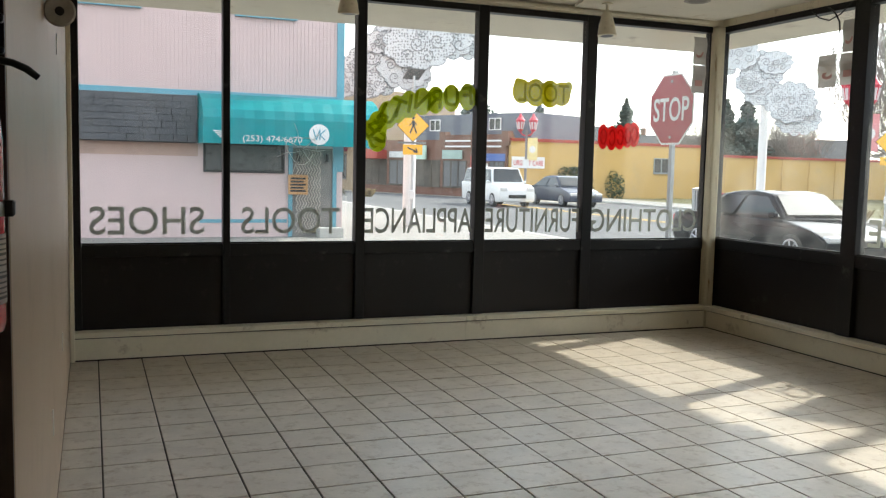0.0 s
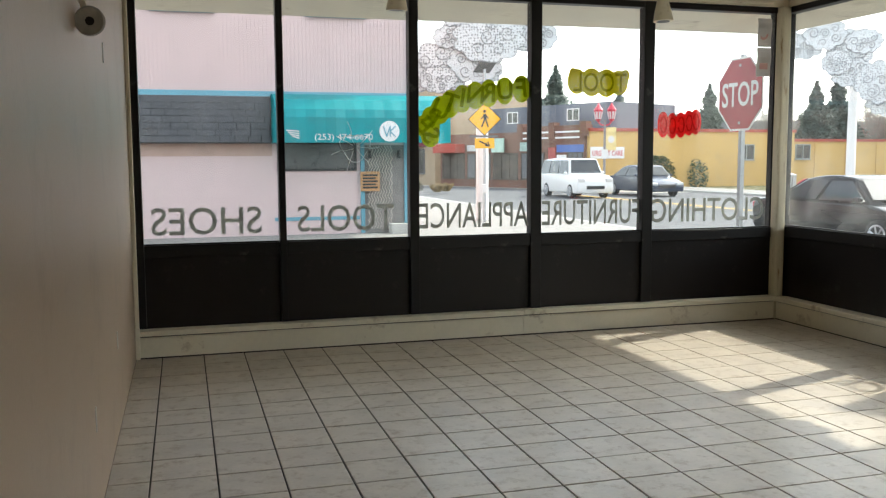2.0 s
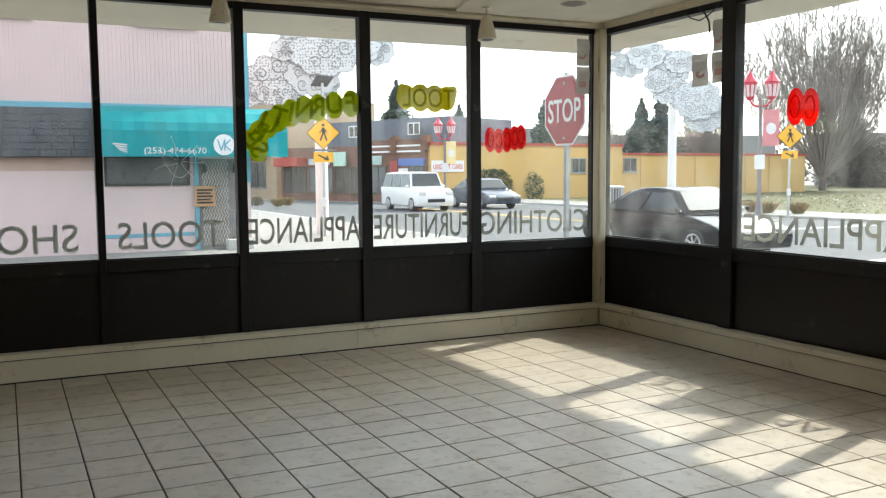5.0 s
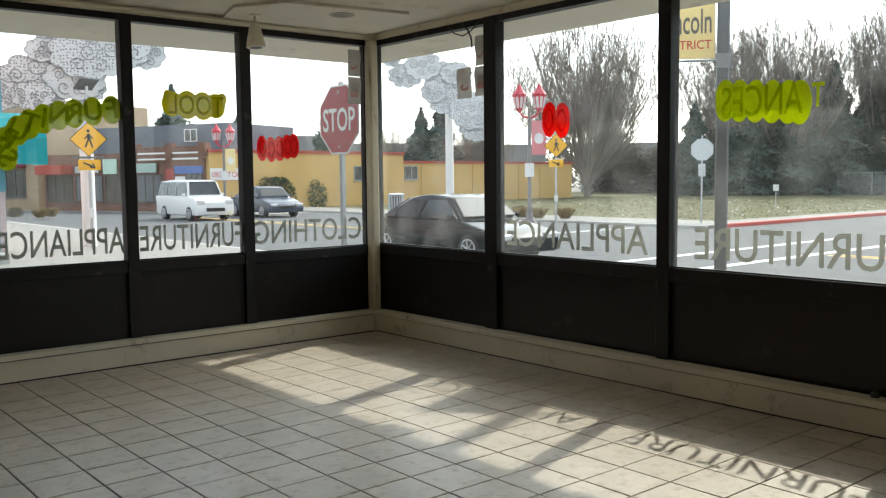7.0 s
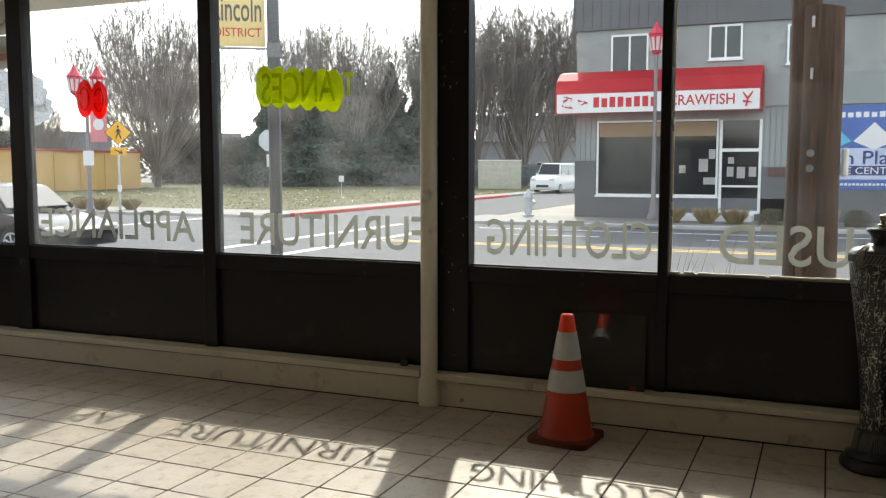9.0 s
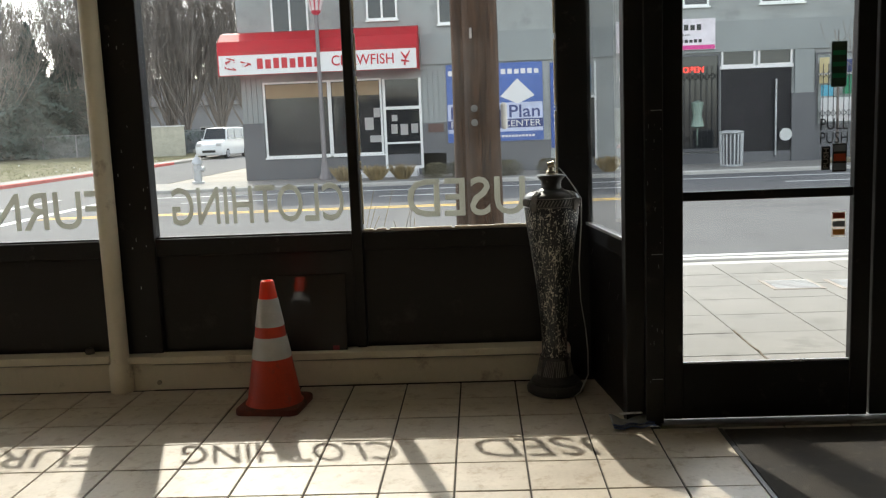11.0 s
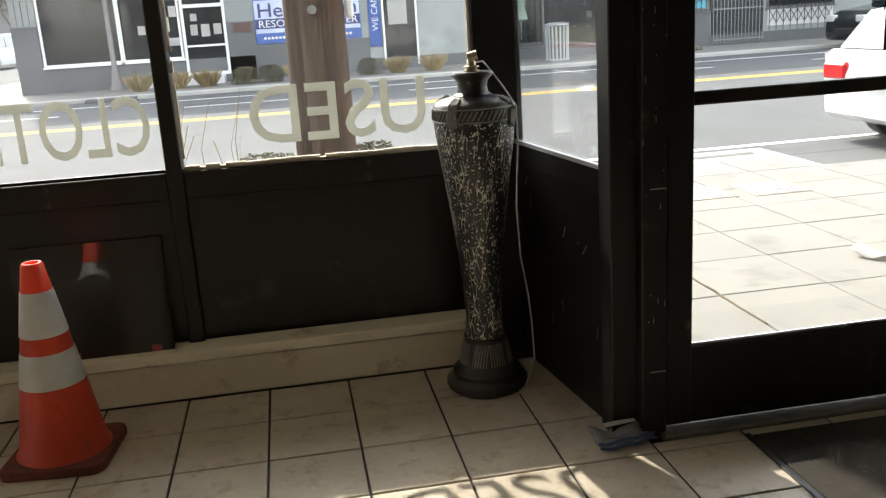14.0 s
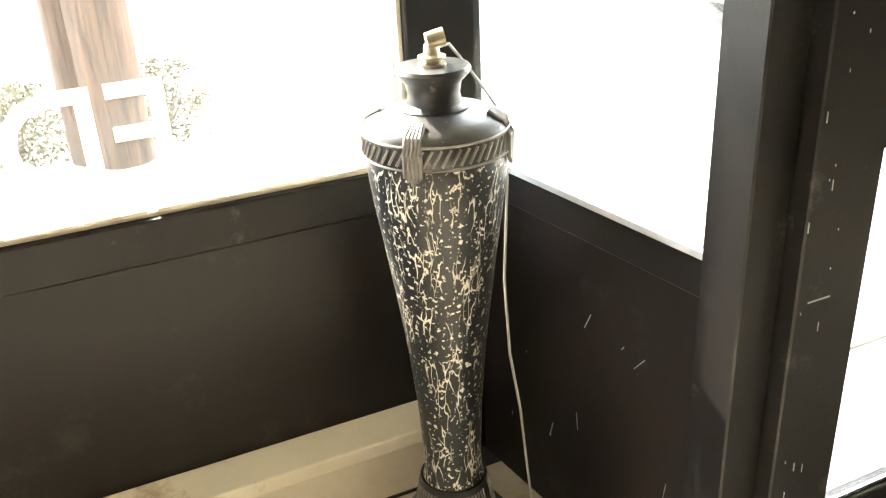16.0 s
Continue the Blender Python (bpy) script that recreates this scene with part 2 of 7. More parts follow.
SIGNBACK = mat("bare_sign_back", (0.5, 0.51, 0.52), 0.45, 0.5, vary=0.1, scale=4)
CLOUD = mat("perforated_white_metal", (0.44, 0.45, 0.45), 0.5, 0.1, vary=0.15, scale=6, fine=60, second=(0.36, 0.37, 0.38), amount=0.25)
CLOUDLN = plain("grey_line_metal", (0.31, 0.31, 0.32), 0.5)
n, l = CLOUD.node_tree.nodes, CLOUD.node_tree.links
holes, cut, mixh = n.new("ShaderNodeTexVoronoi"), n.new("ShaderNodeValToRGB"), n.new("ShaderNodeMix")
holes.inputs["Scale"].default_value, holes.inputs["Randomness"].default_value = 13.0, 0.55
cut.color_ramp.elements[0].position, cut.color_ramp.elements[1].position = 0.26, 0.36
mixh.data_type = "RGBA"
mixh.inputs[6].default_value, mixh.inputs[7].default_value = (0.24, 0.245, 0.25, 1), (0.62, 0.63, 0.64, 1)
place = n.new("ShaderNodeTexCoord")
l.new(place.outputs["Object"], holes.inputs["Vector"]), l.new(holes.outputs["Distance"], cut.inputs[0])
l.new(cut.outputs[0], mixh.inputs[0]), l.new(mixh.outputs[2], n["Principled BSDF"].inputs["Base Color"])
REDMET = plain("red_painted_metal", (0.52, 0.03, 0.06), 0.4)
BANNER = mat("cream_banner_cloth", (0.78, 0.68, 0.4), 0.8, vary=0.08, scale=3, through_light=0.4)
PINKBAN = mat("pink_banner_cloth", (0.66, 0.32, 0.34), 0.8, vary=0.08, scale=3, through_light=0.4)
CHAIN = plain("chain_link_wire", (0.3, 0.31, 0.32), 0.5, 0.5)
TYRE = plain("tyre_rubber", (0.02, 0.02, 0.021), 0.8)
RIM = plain("alloy_rim", (0.5, 0.5, 0.52), 0.3, 0.8)
CARGL = plain("car_glass", (0.02, 0.024, 0.028), 0.04)
CARW = plain("white_car_paint", (0.72, 0.72, 0.72), 0.2)
CARK = plain("black_car_paint", (0.006, 0.008, 0.011), 0.1, spec=0.2)
CARS = plain("dark_blue_car_paint", (0.05, 0.06, 0.09), 0.2)
TAIL = plain("red_tail_lens", (0.55, 0.01, 0.015), 0.2)
LENS = plain("clear_lamp_lens", (0.7, 0.7, 0.7), 0.1, 0.3)
MATF = mat("charcoal_mat_fibre", (0.026, 0.021, 0.016), 1.0, vary=0.4, scale=5, fine=160, bump=0.8, second=(0.065, 0.054, 0.042), amount=0.2)
CORD = plain("grey_cord", (0.4, 0.39, 0.37), 0.5)


# ---- mesh helpers ----
def box(bm, x0, x1, y0, y1, z0, z1, bevel=0.0, seg=1):
    m = Matrix.Translation(((x0 + x1) / 2, (y0 + y1) / 2, (z0 + z1) / 2)) @ Matrix.Diagonal((abs(x1 - x0), abs(y1 - y0), abs(z1 - z0), 1))
    vs = bmesh.ops.create_cube(bm, size=1, matrix=m)["verts"]
    if bevel:
        bmesh.ops.bevel(bm, geom=list({e for v in vs for e in v.link_edges}), offset=bevel, segments=seg, affect="EDGES", profile=0.5)
    return bm


def rod(bm, a, b, r0, r1=None, seg=10, caps=True):
    a, b = Vector(a), Vector(b)
    q = (b - a).to_track_quat("Z", "Y").to_matrix().to_4x4()
    bmesh.ops.create_cone(bm, cap_ends=caps, segments=seg, radius1=r0, radius2=r0 if r1 is None else r1, depth=(b - a).length, matrix=Matrix.Translation((a + b) / 2) @ q)
    return bm


def lathe(bm, profile, seg=32, at=(0, 0, 0)):
    rings = []
    for r, z in profile:
        rings.append([bm.verts.new((at[0] + r * math.cos(2 * math.pi * i / seg), at[1] + r * math.sin(2 * math.pi * i / seg), at[2] + z)) for i in range(seg)])
    for p, q in zip(rings, rings[1:]):
        for i in range(seg):
            bm.faces.new((p[i], p[(i + 1) % seg], q[(i + 1) % seg], q[i]))
    bm.faces.new(rings[0][::-1])
    bm.faces.new(rings[-1])
    return bm


def tube(bm, points, r, seg=8):
    pts = [Vector(p) for p in points]
    rings = []
    for i, p in enumerate(pts):
        d = (pts[min(i + 1, len(pts) - 1)] - pts[max(i - 1, 0)]).normalized()
        u = d.cross(Vector((0.3, 0.2, 0.93))).normalized()
        v = d.cross(u)
        rr = r[i] if isinstance(r, (list, tuple)) else r
        rings.append([bm.verts.new(p + rr * (u * math.cos(2 * math.pi * k / seg) + v * math.sin(2 * math.pi * k / seg))) for k in range(seg)])
    for a, b in zip(rings, rings[1:]):
        for k in range(seg):
            bm.faces.new((a[k], a[(k + 1) % seg], b[(k + 1) % seg], b[k]))
    bm.faces.new(rings[0][::-1])
    bm.faces.new(rings[-1])
    return bm


def prism(bm, outline, m, depth):
    """A flat outline in the plane x, y, given a depth along z, laid by the matrix m."""
    lo = [bm.verts.new(m @ Vector((x, y, 0))) for x, y in outline]
    hi = [bm.verts.new(m @ Vector((x, y, depth))) for x, y in outline]
    n = len(lo)
    bm.faces.new(lo[::-1])
    bm.faces.new(hi)
    for i in range(n):
        bm.faces.new((lo[i], lo[(i + 1) % n], hi[(i + 1) % n], hi[i]))
    return bm


def mesh_of(name, bm, material, smooth=False):
    bmesh.ops.recalc_face_normals(bm, faces=bm.faces)
    me = bpy.data.meshes.new(name)
    bm.to_mesh(me)
    bm.free()
    if material:
        me.materials.append(material)
    if smooth:
        me.shade_smooth()
        me.set_sharp_from_angle(angle=radians(40))
    return me


def part(name, bm, material, parent=None, label="", smooth=False):
    ob = new(name, mesh_of(name, bm, material, smooth))
    ob.parent = parent
    return tagged(ob, label)


def thing(name, label, category, at=(0, 0, 0), turn=0.0, group="", kind=""):
    ob = new(name)
    ob.empty_display_size = 0.1
    ob.matrix_basis = pose(*at, 0, 0, turn)
    return tagged(ob, label, category, group, kind)


def solid(name, label, category, bm, material, group="", kind="", smooth=False):
    return tagged(part(name, bm, material, smooth=smooth), label, category, group, kind)


def B(*a, **k):
    return box(bmesh.new(), *a, **k)


def words(name, text, size, material, m, parent=None, depth=0.002, offset=0.0, label="", wide=1.0, spacing=1.0):
    """Lettering as a thin mesh: the text centred on the pose m, reading along its x, upright along its y."""
    cu = bpy.data.curves.new(name, "FONT")
    cu.body, cu.size, cu.align_x, cu.align_y, cu.extrude, cu.offset, cu.resolution_u, cu.space_character = text, size, "CENTER", "CENTER", depth / 2, offset, 3, spacing
    tmp = bpy.data.objects.new(name, cu)
    scene.collection.objects.link(tmp)
    me = bpy.data.meshes.new_from_object(tmp.evaluated_get(bpy.context.evaluated_depsgraph_get()))
    bpy.data.objects.remove(tmp)
    bpy.data.curves.remove(cu)
    me.transform(m @ Matrix.Diagonal((wide, 1, 1, 1)))
    me.materials.clear()
    me.materials.append(material)
    ob = new(name, me)
    ob.parent = parent
    return tagged(ob, label)


def face_to(x, y, z, turn, mirror=False):
    """A pose for flat things on a wall: local x along the wall, y up, z out of the wall towards the given turn (0: towards -y)."""
    m = pose(x, y, z, 0, 0, turn) @ pose(0, 0, 0, 90)
    return m @ Matrix.Diagonal((-1, 1, -1, 1)) if mirror else m


# ---- structure: the shop ----
AY, BX, SY = 7.87, 5.74, -0.857      # planes of the three glazed walls
HEAD, CEILZ = 3.07, 3.20
TX, TY = 0.3336, 0.334                # tile pitch

bed = B(-6.0, 4.75, -6.0, 7.9, -0.2, -0.006)
box(bed, 4.7505, 5.75, -0.86, 7.9, -0.2, -0.006)
solid("floor_bed", "dark grout bed under the beige floor tiles", "floor", bed, GROUTSHADE, kind="structure")
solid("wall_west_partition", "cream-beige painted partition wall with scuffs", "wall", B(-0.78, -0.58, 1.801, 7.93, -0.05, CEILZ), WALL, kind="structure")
solid("wall_panelled_end", "dark brown panelled wall beside the partition", "wall", B(-6.0, -0.534, 1.715, 1.733, -0.05, CEILZ), DARKWOOD, kind="structure")
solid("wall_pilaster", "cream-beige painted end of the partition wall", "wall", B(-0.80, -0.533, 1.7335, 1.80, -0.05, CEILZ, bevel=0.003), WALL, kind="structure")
# Three unseen walls added to close the room, pale so they bounce light.
solid("wall_west", "plain unseen wall added to close the shop", "wall", B(-6.2, -6.0, -6.0, 1.733, -0.05, CEILZ), WALLIN, kind="structure")
solid("wall_south", "plain unseen wall added to close the shop", "wall", B(-6.2, 4.9, -6.2, -6.0, -0.05, CEILZ), WALLIN, kind="structure")
solid("wall_door_side", "plain unseen wall added beside the entrance", "wall", B(4.7, 4.9, -6.0, -3.14, -0.05, CEILZ), WALLIN, kind="structure")
bm = B(-6.2, 5.80, -6.2, 7.93, CEILZ, CEILZ + 0.05)
prism(bm, [(4.0, 6.75), (5.2, 6.55), (5.55, 7.0), (5.55, 7.72), (3.9, 7.72), (3.75, 7.2)], Matrix.Translation((0, 0, CEILZ - 0.028)), 0.03)
solid("ceiling", "stained cream plaster ceiling with a sagging patched corner", "ceiling", bm, CEIL, kind="structure")
solid("roof", "flat roof slab above the shop", "roof", B(-6.3, 6.9, -6.3, 9.6, 3.27, 3.7), WALLIN, kind="structure")
bm = B(5.86, 6.9, -6.3, 9.6, 3.14, 3.266)
box(bm, -2.0, 5.858, 7.99, 9.6, 3.14, 3.266)
solid("canopy_soffit", "off-white painted soffit over the shop windows", "soffit", bm, CREAM, kind="structure")
solid("canopy_soffit_entrance", "off-white painted soffit over the recessed entrance", "soffit", B(4.9, 5.858, -6.3, -0.95, 3.14, 3.266), CREAM, kind="structure")
bm = B(-0.6, 5.86, 7.80, 7.98, 3.13, 3.199)
box(bm, 5.70, 5.858, -0.93, 7.799, 3.13, 3.199)
box(bm, 4.72, 5.699, -0.93, -0.73, 3.13, 3.199)
solid("trim_head", "cream moulding between the window heads and the ceiling", "trim", bm, CREAM, kind="structure")
tube_bm = bmesh.new()
tube(tube_bm, [(-0.55, 7.78, 3.165), (1.2, 7.775, 3.158), (3.0, 7.78, 3.165), (4.5, 7.775, 3.155), (5.5, 7.78, 3.165)], 0.02, 8)
solid("trim_conduit", "cream painted conduit along the window head", "trim", tube_bm, CREAM, kind="structure", smooth=True)


def window_along_a(i, x0, x1, m0, m1):
    """One bay of the north glazing: pane x0..x1, its mullion m0..m1, dark panel below."""
    w = thing("window_%d" % i, "tall shop window with dark brown frame and panel", "window", (x0, AY, 0.0), 0, "north shop windows", "structure")
    k = x1 - x0
    pane = part("pane", B(0.001, k - 0.001, -0.003, 0.003, 0.936, HEAD), GLASS, w, "clear dusty glass pane")
    pane.visible_shadow = False
    part("mullion", B(m0 - x0, m1 - x0, -0.055, 0.06, 0.236, HEAD + 0.06, bevel=0.004), FRAME, w)
    part("sill_bar", B(0.001, k - 0.001, -0.045, 0.055, 0.83, 0.933, bevel=0.004), FRAME, w)
    part("head_bar", B(0.001, k - 0.001, -0.05, 0.058, HEAD, 3.129, bevel=0.004), FRAME, w)
    part("lower_panel", B(0.001, k - 0.001, -0.012, 0.05, -0.1, 0.829), PANEL, w, "dark brown painted panel under the glass")
    part("glazing_bead", B(0.001, k - 0.001, -0.02, -0.004, 0.9335, 0.945), FRAME, w)
    return w


A_PANES = [(-0.49, 0.63, -0.578, -0.491), (0.69, 1.793, 0.631, 0.689), (1.88, 2.955, 1.794, 1.879), (3.062, 4.115, 2.956, 3.061), (4.227, 5.592, 4.116, 4.226)]
for i, (x0, x1, m0, m1) in enumerate(A_PANES):
    window_along_a(i + 1, x0, x1, m0, m1)


def window_along_b(i, y0, y1, m0, m1):
    """One bay of the east glazing: pane y0 (far) down to y1, its mullion m0..m1 beyond it."""
    w = thing("window_%d" % i, "wide shop window with dark brown frame and panel", "window", (BX, y1, 0.0), 0, "east shop windows", "structure")
    k = y0 - y1
    pane = part("pane", B(-0.003, 0.003, 0.001, k - 0.001, 0.951, HEAD), GLASSC if i > 8 else GLASS, w, "clear dusty glass pane")
    pane.visible_shadow = False
    part("mullion", B(-0.055, 0.06, m1 - y1, m0 - y1, 0.225, HEAD + 0.06, bevel=0.004), FRAME, w)
    part("sill_bar", B(-0.045, 0.055, 0.001, k - 0.001, 0.84, 0.948, bevel=0.004), FRAME, w)
    part("head_bar", B(-0.05, 0.058, 0.001, k - 0.001, HEAD, 3.129, bevel=0.004), FRAME, w)
    part("lower_panel", B(-0.012, 0.05, 0.001, k - 0.001, -0.1, 0.839), PANEL, w, "dark brown painted panel under the glass")
    part("glazing_bead", B(-0.02, -0.004, 0.001, k - 0.001, 0.9485, 0.96), CREAM if i == 10 else FRAME, w)
    return w


B_PANES = [(7.812, 6.065, 7.868, 7.813), (5.90, 4.105, 6.064, 5.901), (3.985, 2.25, 4.104, 3.986), (1.93, 0.695, 2.249, 1.931), (0.63, -0.585, 0.694, 0.631)]
for i, (y0, y1, m0, m1) in enumerate(B_PANES):
    window_along_b(i + 6, y0, y1, m0, m1)
bm = B(5.69, 5.80, -0.79, -0.586, 0.0, 3.129, bevel=0.005)
solid("window_frame_corner", "dark brown corner frame of the shop window", "window frame", bm, FRAME, kind="structure")
solid("wall_foot", "dark painted foot of the glazed wall", "wall", B(5.80, 5.86, -0.9, 8.0, -0.3, 0.9), FRAME, kind="structure")
solid("wall_foot_north", "dark painted foot of the glazed wall", "wall", B(-0.6, 5.798, 7.935, 8.0, -0.3, 0.9), FRAME, kind="structure")
bm = B(5.593, 5.80, 7.863, 7.934, 0.0, 3.129)
box(bm, 5.7005, 5.80, 7.869, 7.8725, 0.0, 3.129)
solid("window_frame_north_corner", "dark brown frame where the glazed walls meet", "window frame", bm, FRAME, kind="structure")

w = thing("window_11", "narrow side window beside the recessed entrance", "window", (4.872, SY, 0.0), 7.0, "", "structure")
pane = part("pane", B(0.02, 0.82, -0.013, -0.007, 0.955, HEAD), GLASS, w, "clear dusty glass pane")
pane.visible_shadow = False
part("sill_bar", B(0.02, 0.82, -0.055, 0.0, 0.86, 0.952, bevel=0.004), FRAME, w)
part("glazing_bead", B(0.02, 0.82, -0.005, 0.012, 0.9525, 0.968), SIGNBACK, w, "pale weathered glazing bead")
part("head_bar", B(0.02, 0.82, -0.055, 0.0, HEAD, 3.129, bevel=0.004), FRAME, w)
part("lower_panel", B(0.02, 0.82, -0.045, -0.006, 0.0, 0.859), PANEL, w, "dark brown painted panel with scratches")
bm = B(4.775, 4.889, -0.93, -0.835, 0.0, 3.129, bevel=0.004)
box(bm, 4.735, 4.83, -1.02, -0.931, 0.0, 3.129, bevel=0.004)
solid("door_frame", "dark brown door jamb with scratches", "door frame", bm, FRAME, kind="structure")
solid("door_header", "dark brown header panel above the entrance doors", "door frame", B(4.735, 4.85, -3.14, -1.021, 2.37, CEILZ, bevel=0.004), FRAME, kind="structure")
solid("door_sill", "worn metal threshold under the entrance doors", "threshold", B(4.70, 4.88, -3.14, -1.0, -0.03, 0.018, bevel=0.006), mat("worn_threshold", (0.2, 0.19, 0.175), 0.5, 0.5, vary=0.3, scale=8), kind="structure")


def glazed_door(i, y0, y1):
    d = thing("door_%d" % i, "dark framed glass shop door with a middle rail", "door", (4.78, y1, 0.0), 0, "entrance doors", "structure")
    k = y0 - y1
    pane = part("pane", B(-0.003, 0.003, 0.095, k - 0.1, 0.3, 2.25), GLASSD, d, "clear glass door pane")
    pane.visible_shadow = False
    part("stile", B(-0.028, 0.028, 0.003, 0.095, 0.03, 2.362, bevel=0.004), FRAME, d)
    part("stile", B(-0.028, 0.028, k - 0.1, k - 0.003, 0.03, 2.362, bevel=0.004), FRAME, d)
    part("bottom_rail", B(-0.026, 0.026, 0.0955, k - 0.1005, 0.03, 0.318, bevel=0.004), FRAME, d)
    part("middle_rail", B(-0.022, 0.022, 0.0955, k - 0.1005, 1.162, 1.208, bevel=0.004), FRAME, d)
    part("top_rail", B(-0.026, 0.026, 0.0955, k - 0.1005, 2.243, 2.36, bevel=0.004), FRAME, d)
    part("glazing_bead", B(-0.012, -0.004, 0.0955, k - 0.1005, 0.3185, 0.328), ALU, d, "bright metal bead")
    return d


door = glazed_door(1, -1.022, -2.06)
glazed_door(2, -2.066, -3.135)


def skirting(name, x0, x1, y0, y1, top, lip, axis):
    """A boxed plinth with a projecting ledge board on top, facing into the room."""
    s = thing(name, "cream painted boxed skirting with a chipped ledge board", "skirting", (0, 0, 0), 0, "", "structure")
    if axis == "y":
        part("face_board", B(x0, x1, y0, y1, -0.004, lip - 0.012), CREAM, s)
        part("ledge", B(x0, x1, y0 - 0.028, y1, lip, top, bevel=0.005, seg=2), CREAM, s)
    else:
        part("face_board", B(x0, x1, y0, y1, -0.004, lip - 0.012), CREAM, s)
        part("ledge", B(x0 - 0.028, x1, y0, y1, lip, top, bevel=0.005, seg=2), CREAM, s)
    if axis == "y":
        part("floor_joint", B(x0, x1, y0 - 0.006, y0 - 0.0005, -0.006, 0.007), GROUTSHADE, s, "dark dirty joint along the floor")
        # Dark strip: the shade under the ledge is put in as colour.
        part("gap_shade_strip", B(x0, x1, y0 + 0.012, y1, lip - 0.0118, lip - 0.0002), GROUTSHADE, s)
    else:
        part("floor_joint", B(x0 - 0.006, x0 - 0.0005, y0, y1, -0.006, 0.007), GROUTSHADE, s, "dark dirty joint along the floor")
        # Same dark strip for the shade under this ledge.
        part("gap_shade_strip", B(x0 + 0.012, x1, y0, y1, lip - 0.0118, lip - 0.0002), GROUTSHADE, s)
    return s


skirting("baseboard_north", -0.575, 2.86, 7.75, 7.855, 0.232, 0.188, "y")
skirting("baseboard_north_east", 2.863, 5.598, 7.753, 7.855, 0.234, 0.19, "y")
skirting("baseboard_east", 5.618, 5.727, 5.07, 7.74, 0.232, 0.185, "x")
skirting("baseboard_east_middle", 5.612, 5.727, 2.245, 5.065, 0.236, 0.188, "x")
s = skirting("baseboard_east_south", 5.615, 5.727, -0.63, 1.98, 0.222, 0.176, "x")
part("short_board", B(5.64, 5.70, 1.985, 2.13, -0.004, 0.165), CREAM, s)
part("ledge_end", B(5.605, 5.727, 1.982, 2.16, 0.176, 0.222, bevel=0.005), CREAM, s)
bm = bmesh.new()
rod(bm, (5.60, 1.945, 0.055), (5.616, 1.945, 0.055), 0.014, seg=16)
part("pipe_end", bm, BRASS, s, "capped round pipe end")

bm = bmesh.new()
lathe(bm, [(0.072, 0.0), (0.074, 0.02), (0.072, 0.165), (0.06, 0.185), (0.057, 0.2), (0.057, 3.13)], 24, (5.625, 2.19, 0))
solid("column_pipe", "cream painted round post standing in front of the window", "post", bm, CREAM, kind="structure", smooth=True)
bm = B(5.598, 5.70, 7.745, 7.862, -0.004, 3.13, bevel=0.02, seg=3)
solid("column_corner", "cream painted corner post with rust stains", "post", bm, mat("stained_cream_paint", (0.58, 0.52, 0.38), 0.55, vary=0.15, scale=2, second=(0.3, 0.19, 0.09), amount=0.18, stretch=(3, 3, 0.5)), kind="structure")
solid("trim_left", "cream painted trim beside the first window", "trim", B(-0.579, -0.545, 7.70, 7.749, 0.0, 3.13, bevel=0.004), CREAM, kind="structure")

# ---- structure: outdoors ----
GZ, PZ = -0.15, -0.04
solid("ground", "bare earth and gravel reaching to the horizon", "ground", B(-2500, 2500, -2500, 2500, -0.6, GZ - 0.012), DIRT, kind="structure")
solid("road_main", "worn grey asphalt main road", "road", B(10.5, 26.0, -150, 42, -0.5, GZ), ASPHALT, kind="structure")
bend = solid("road_bend", "worn grey asphalt road bending away", "road", B(-7.5, 7.5, -5, 200, -0.5, GZ - 0.003), ASPHALT, kind="structure")
bend.matrix_basis = pose(15.6, 42, 0, 0, 0, 23.8)
bm = B(-120, 10.498, 13.2, 18.3, -0.5, GZ)
box(bm, 26.002, 150, 10.9, 17.0, -0.5, GZ)
solid("road_side", "worn grey asphalt side street", "road", bm, ASPHALT, kind="structure")
bm = bmesh.new()
box(bm, 19.1, 19.22, -60, 9.5, GZ, GZ + 0.004)
box(bm, 19.4, 19.52, -60, 9.5, GZ, GZ + 0.004)
box(bm, 18.4, 18.52, 19.5, 41, GZ, GZ + 0.004)
box(bm, 18.7, 18.82, 19.5, 41, GZ, GZ + 0.004)
solid("road_centre_line", "double yellow line on the road", "road marking", bm, LINEY, kind="structure")
bm = bmesh.new()
box(bm, 11.2, 11.32, -60, 8.2, GZ, GZ + 0.004)
box(bm, 24.3, 24.42, -60, 9.0, GZ, GZ + 0.004)
for k in range(-12, 2):
    box(bm, 22.3, 22.4, k * 5.0, k * 5.0 + 2.4, GZ, GZ + 0.004)
box(bm, 11.5, 25.0, 9.7, 9.95, GZ, GZ + 0.004)
box(bm, 11.5, 25.0, 11.7, 11.95, GZ, GZ + 0.004)
box(bm, 11.5, 25.0, 19.3, 19.55, GZ, GZ + 0.004)
box(bm, 8.6, 8.9, 13.6, 18.0, GZ, GZ + 0.004)
solid("road_edge_lines", "white lines and crossing bars painted on the road", "road marking", bm, LINEW, kind="structure")
bm = B(-120, 10.3, 8.0, 13.0, -0.5, PZ)
box(bm, 5.86, 10.3, 1.702, 7.999, -0.5, PZ)
box(bm, 5.86, 9.13, -60, -6.36, -0.5, PZ)
solid("pavement_near", "pale concrete pavement outside the shop", "pavement", bm, CONCRETE, kind="structure")
bm = B(10.302, 10.498, -4.43, 13.2, -0.5, PZ - 0.004, bevel=0.02)
box(bm, 9.132, 9.3, -60, -4.602, -0.5, PZ - 0.004, bevel=0.02)
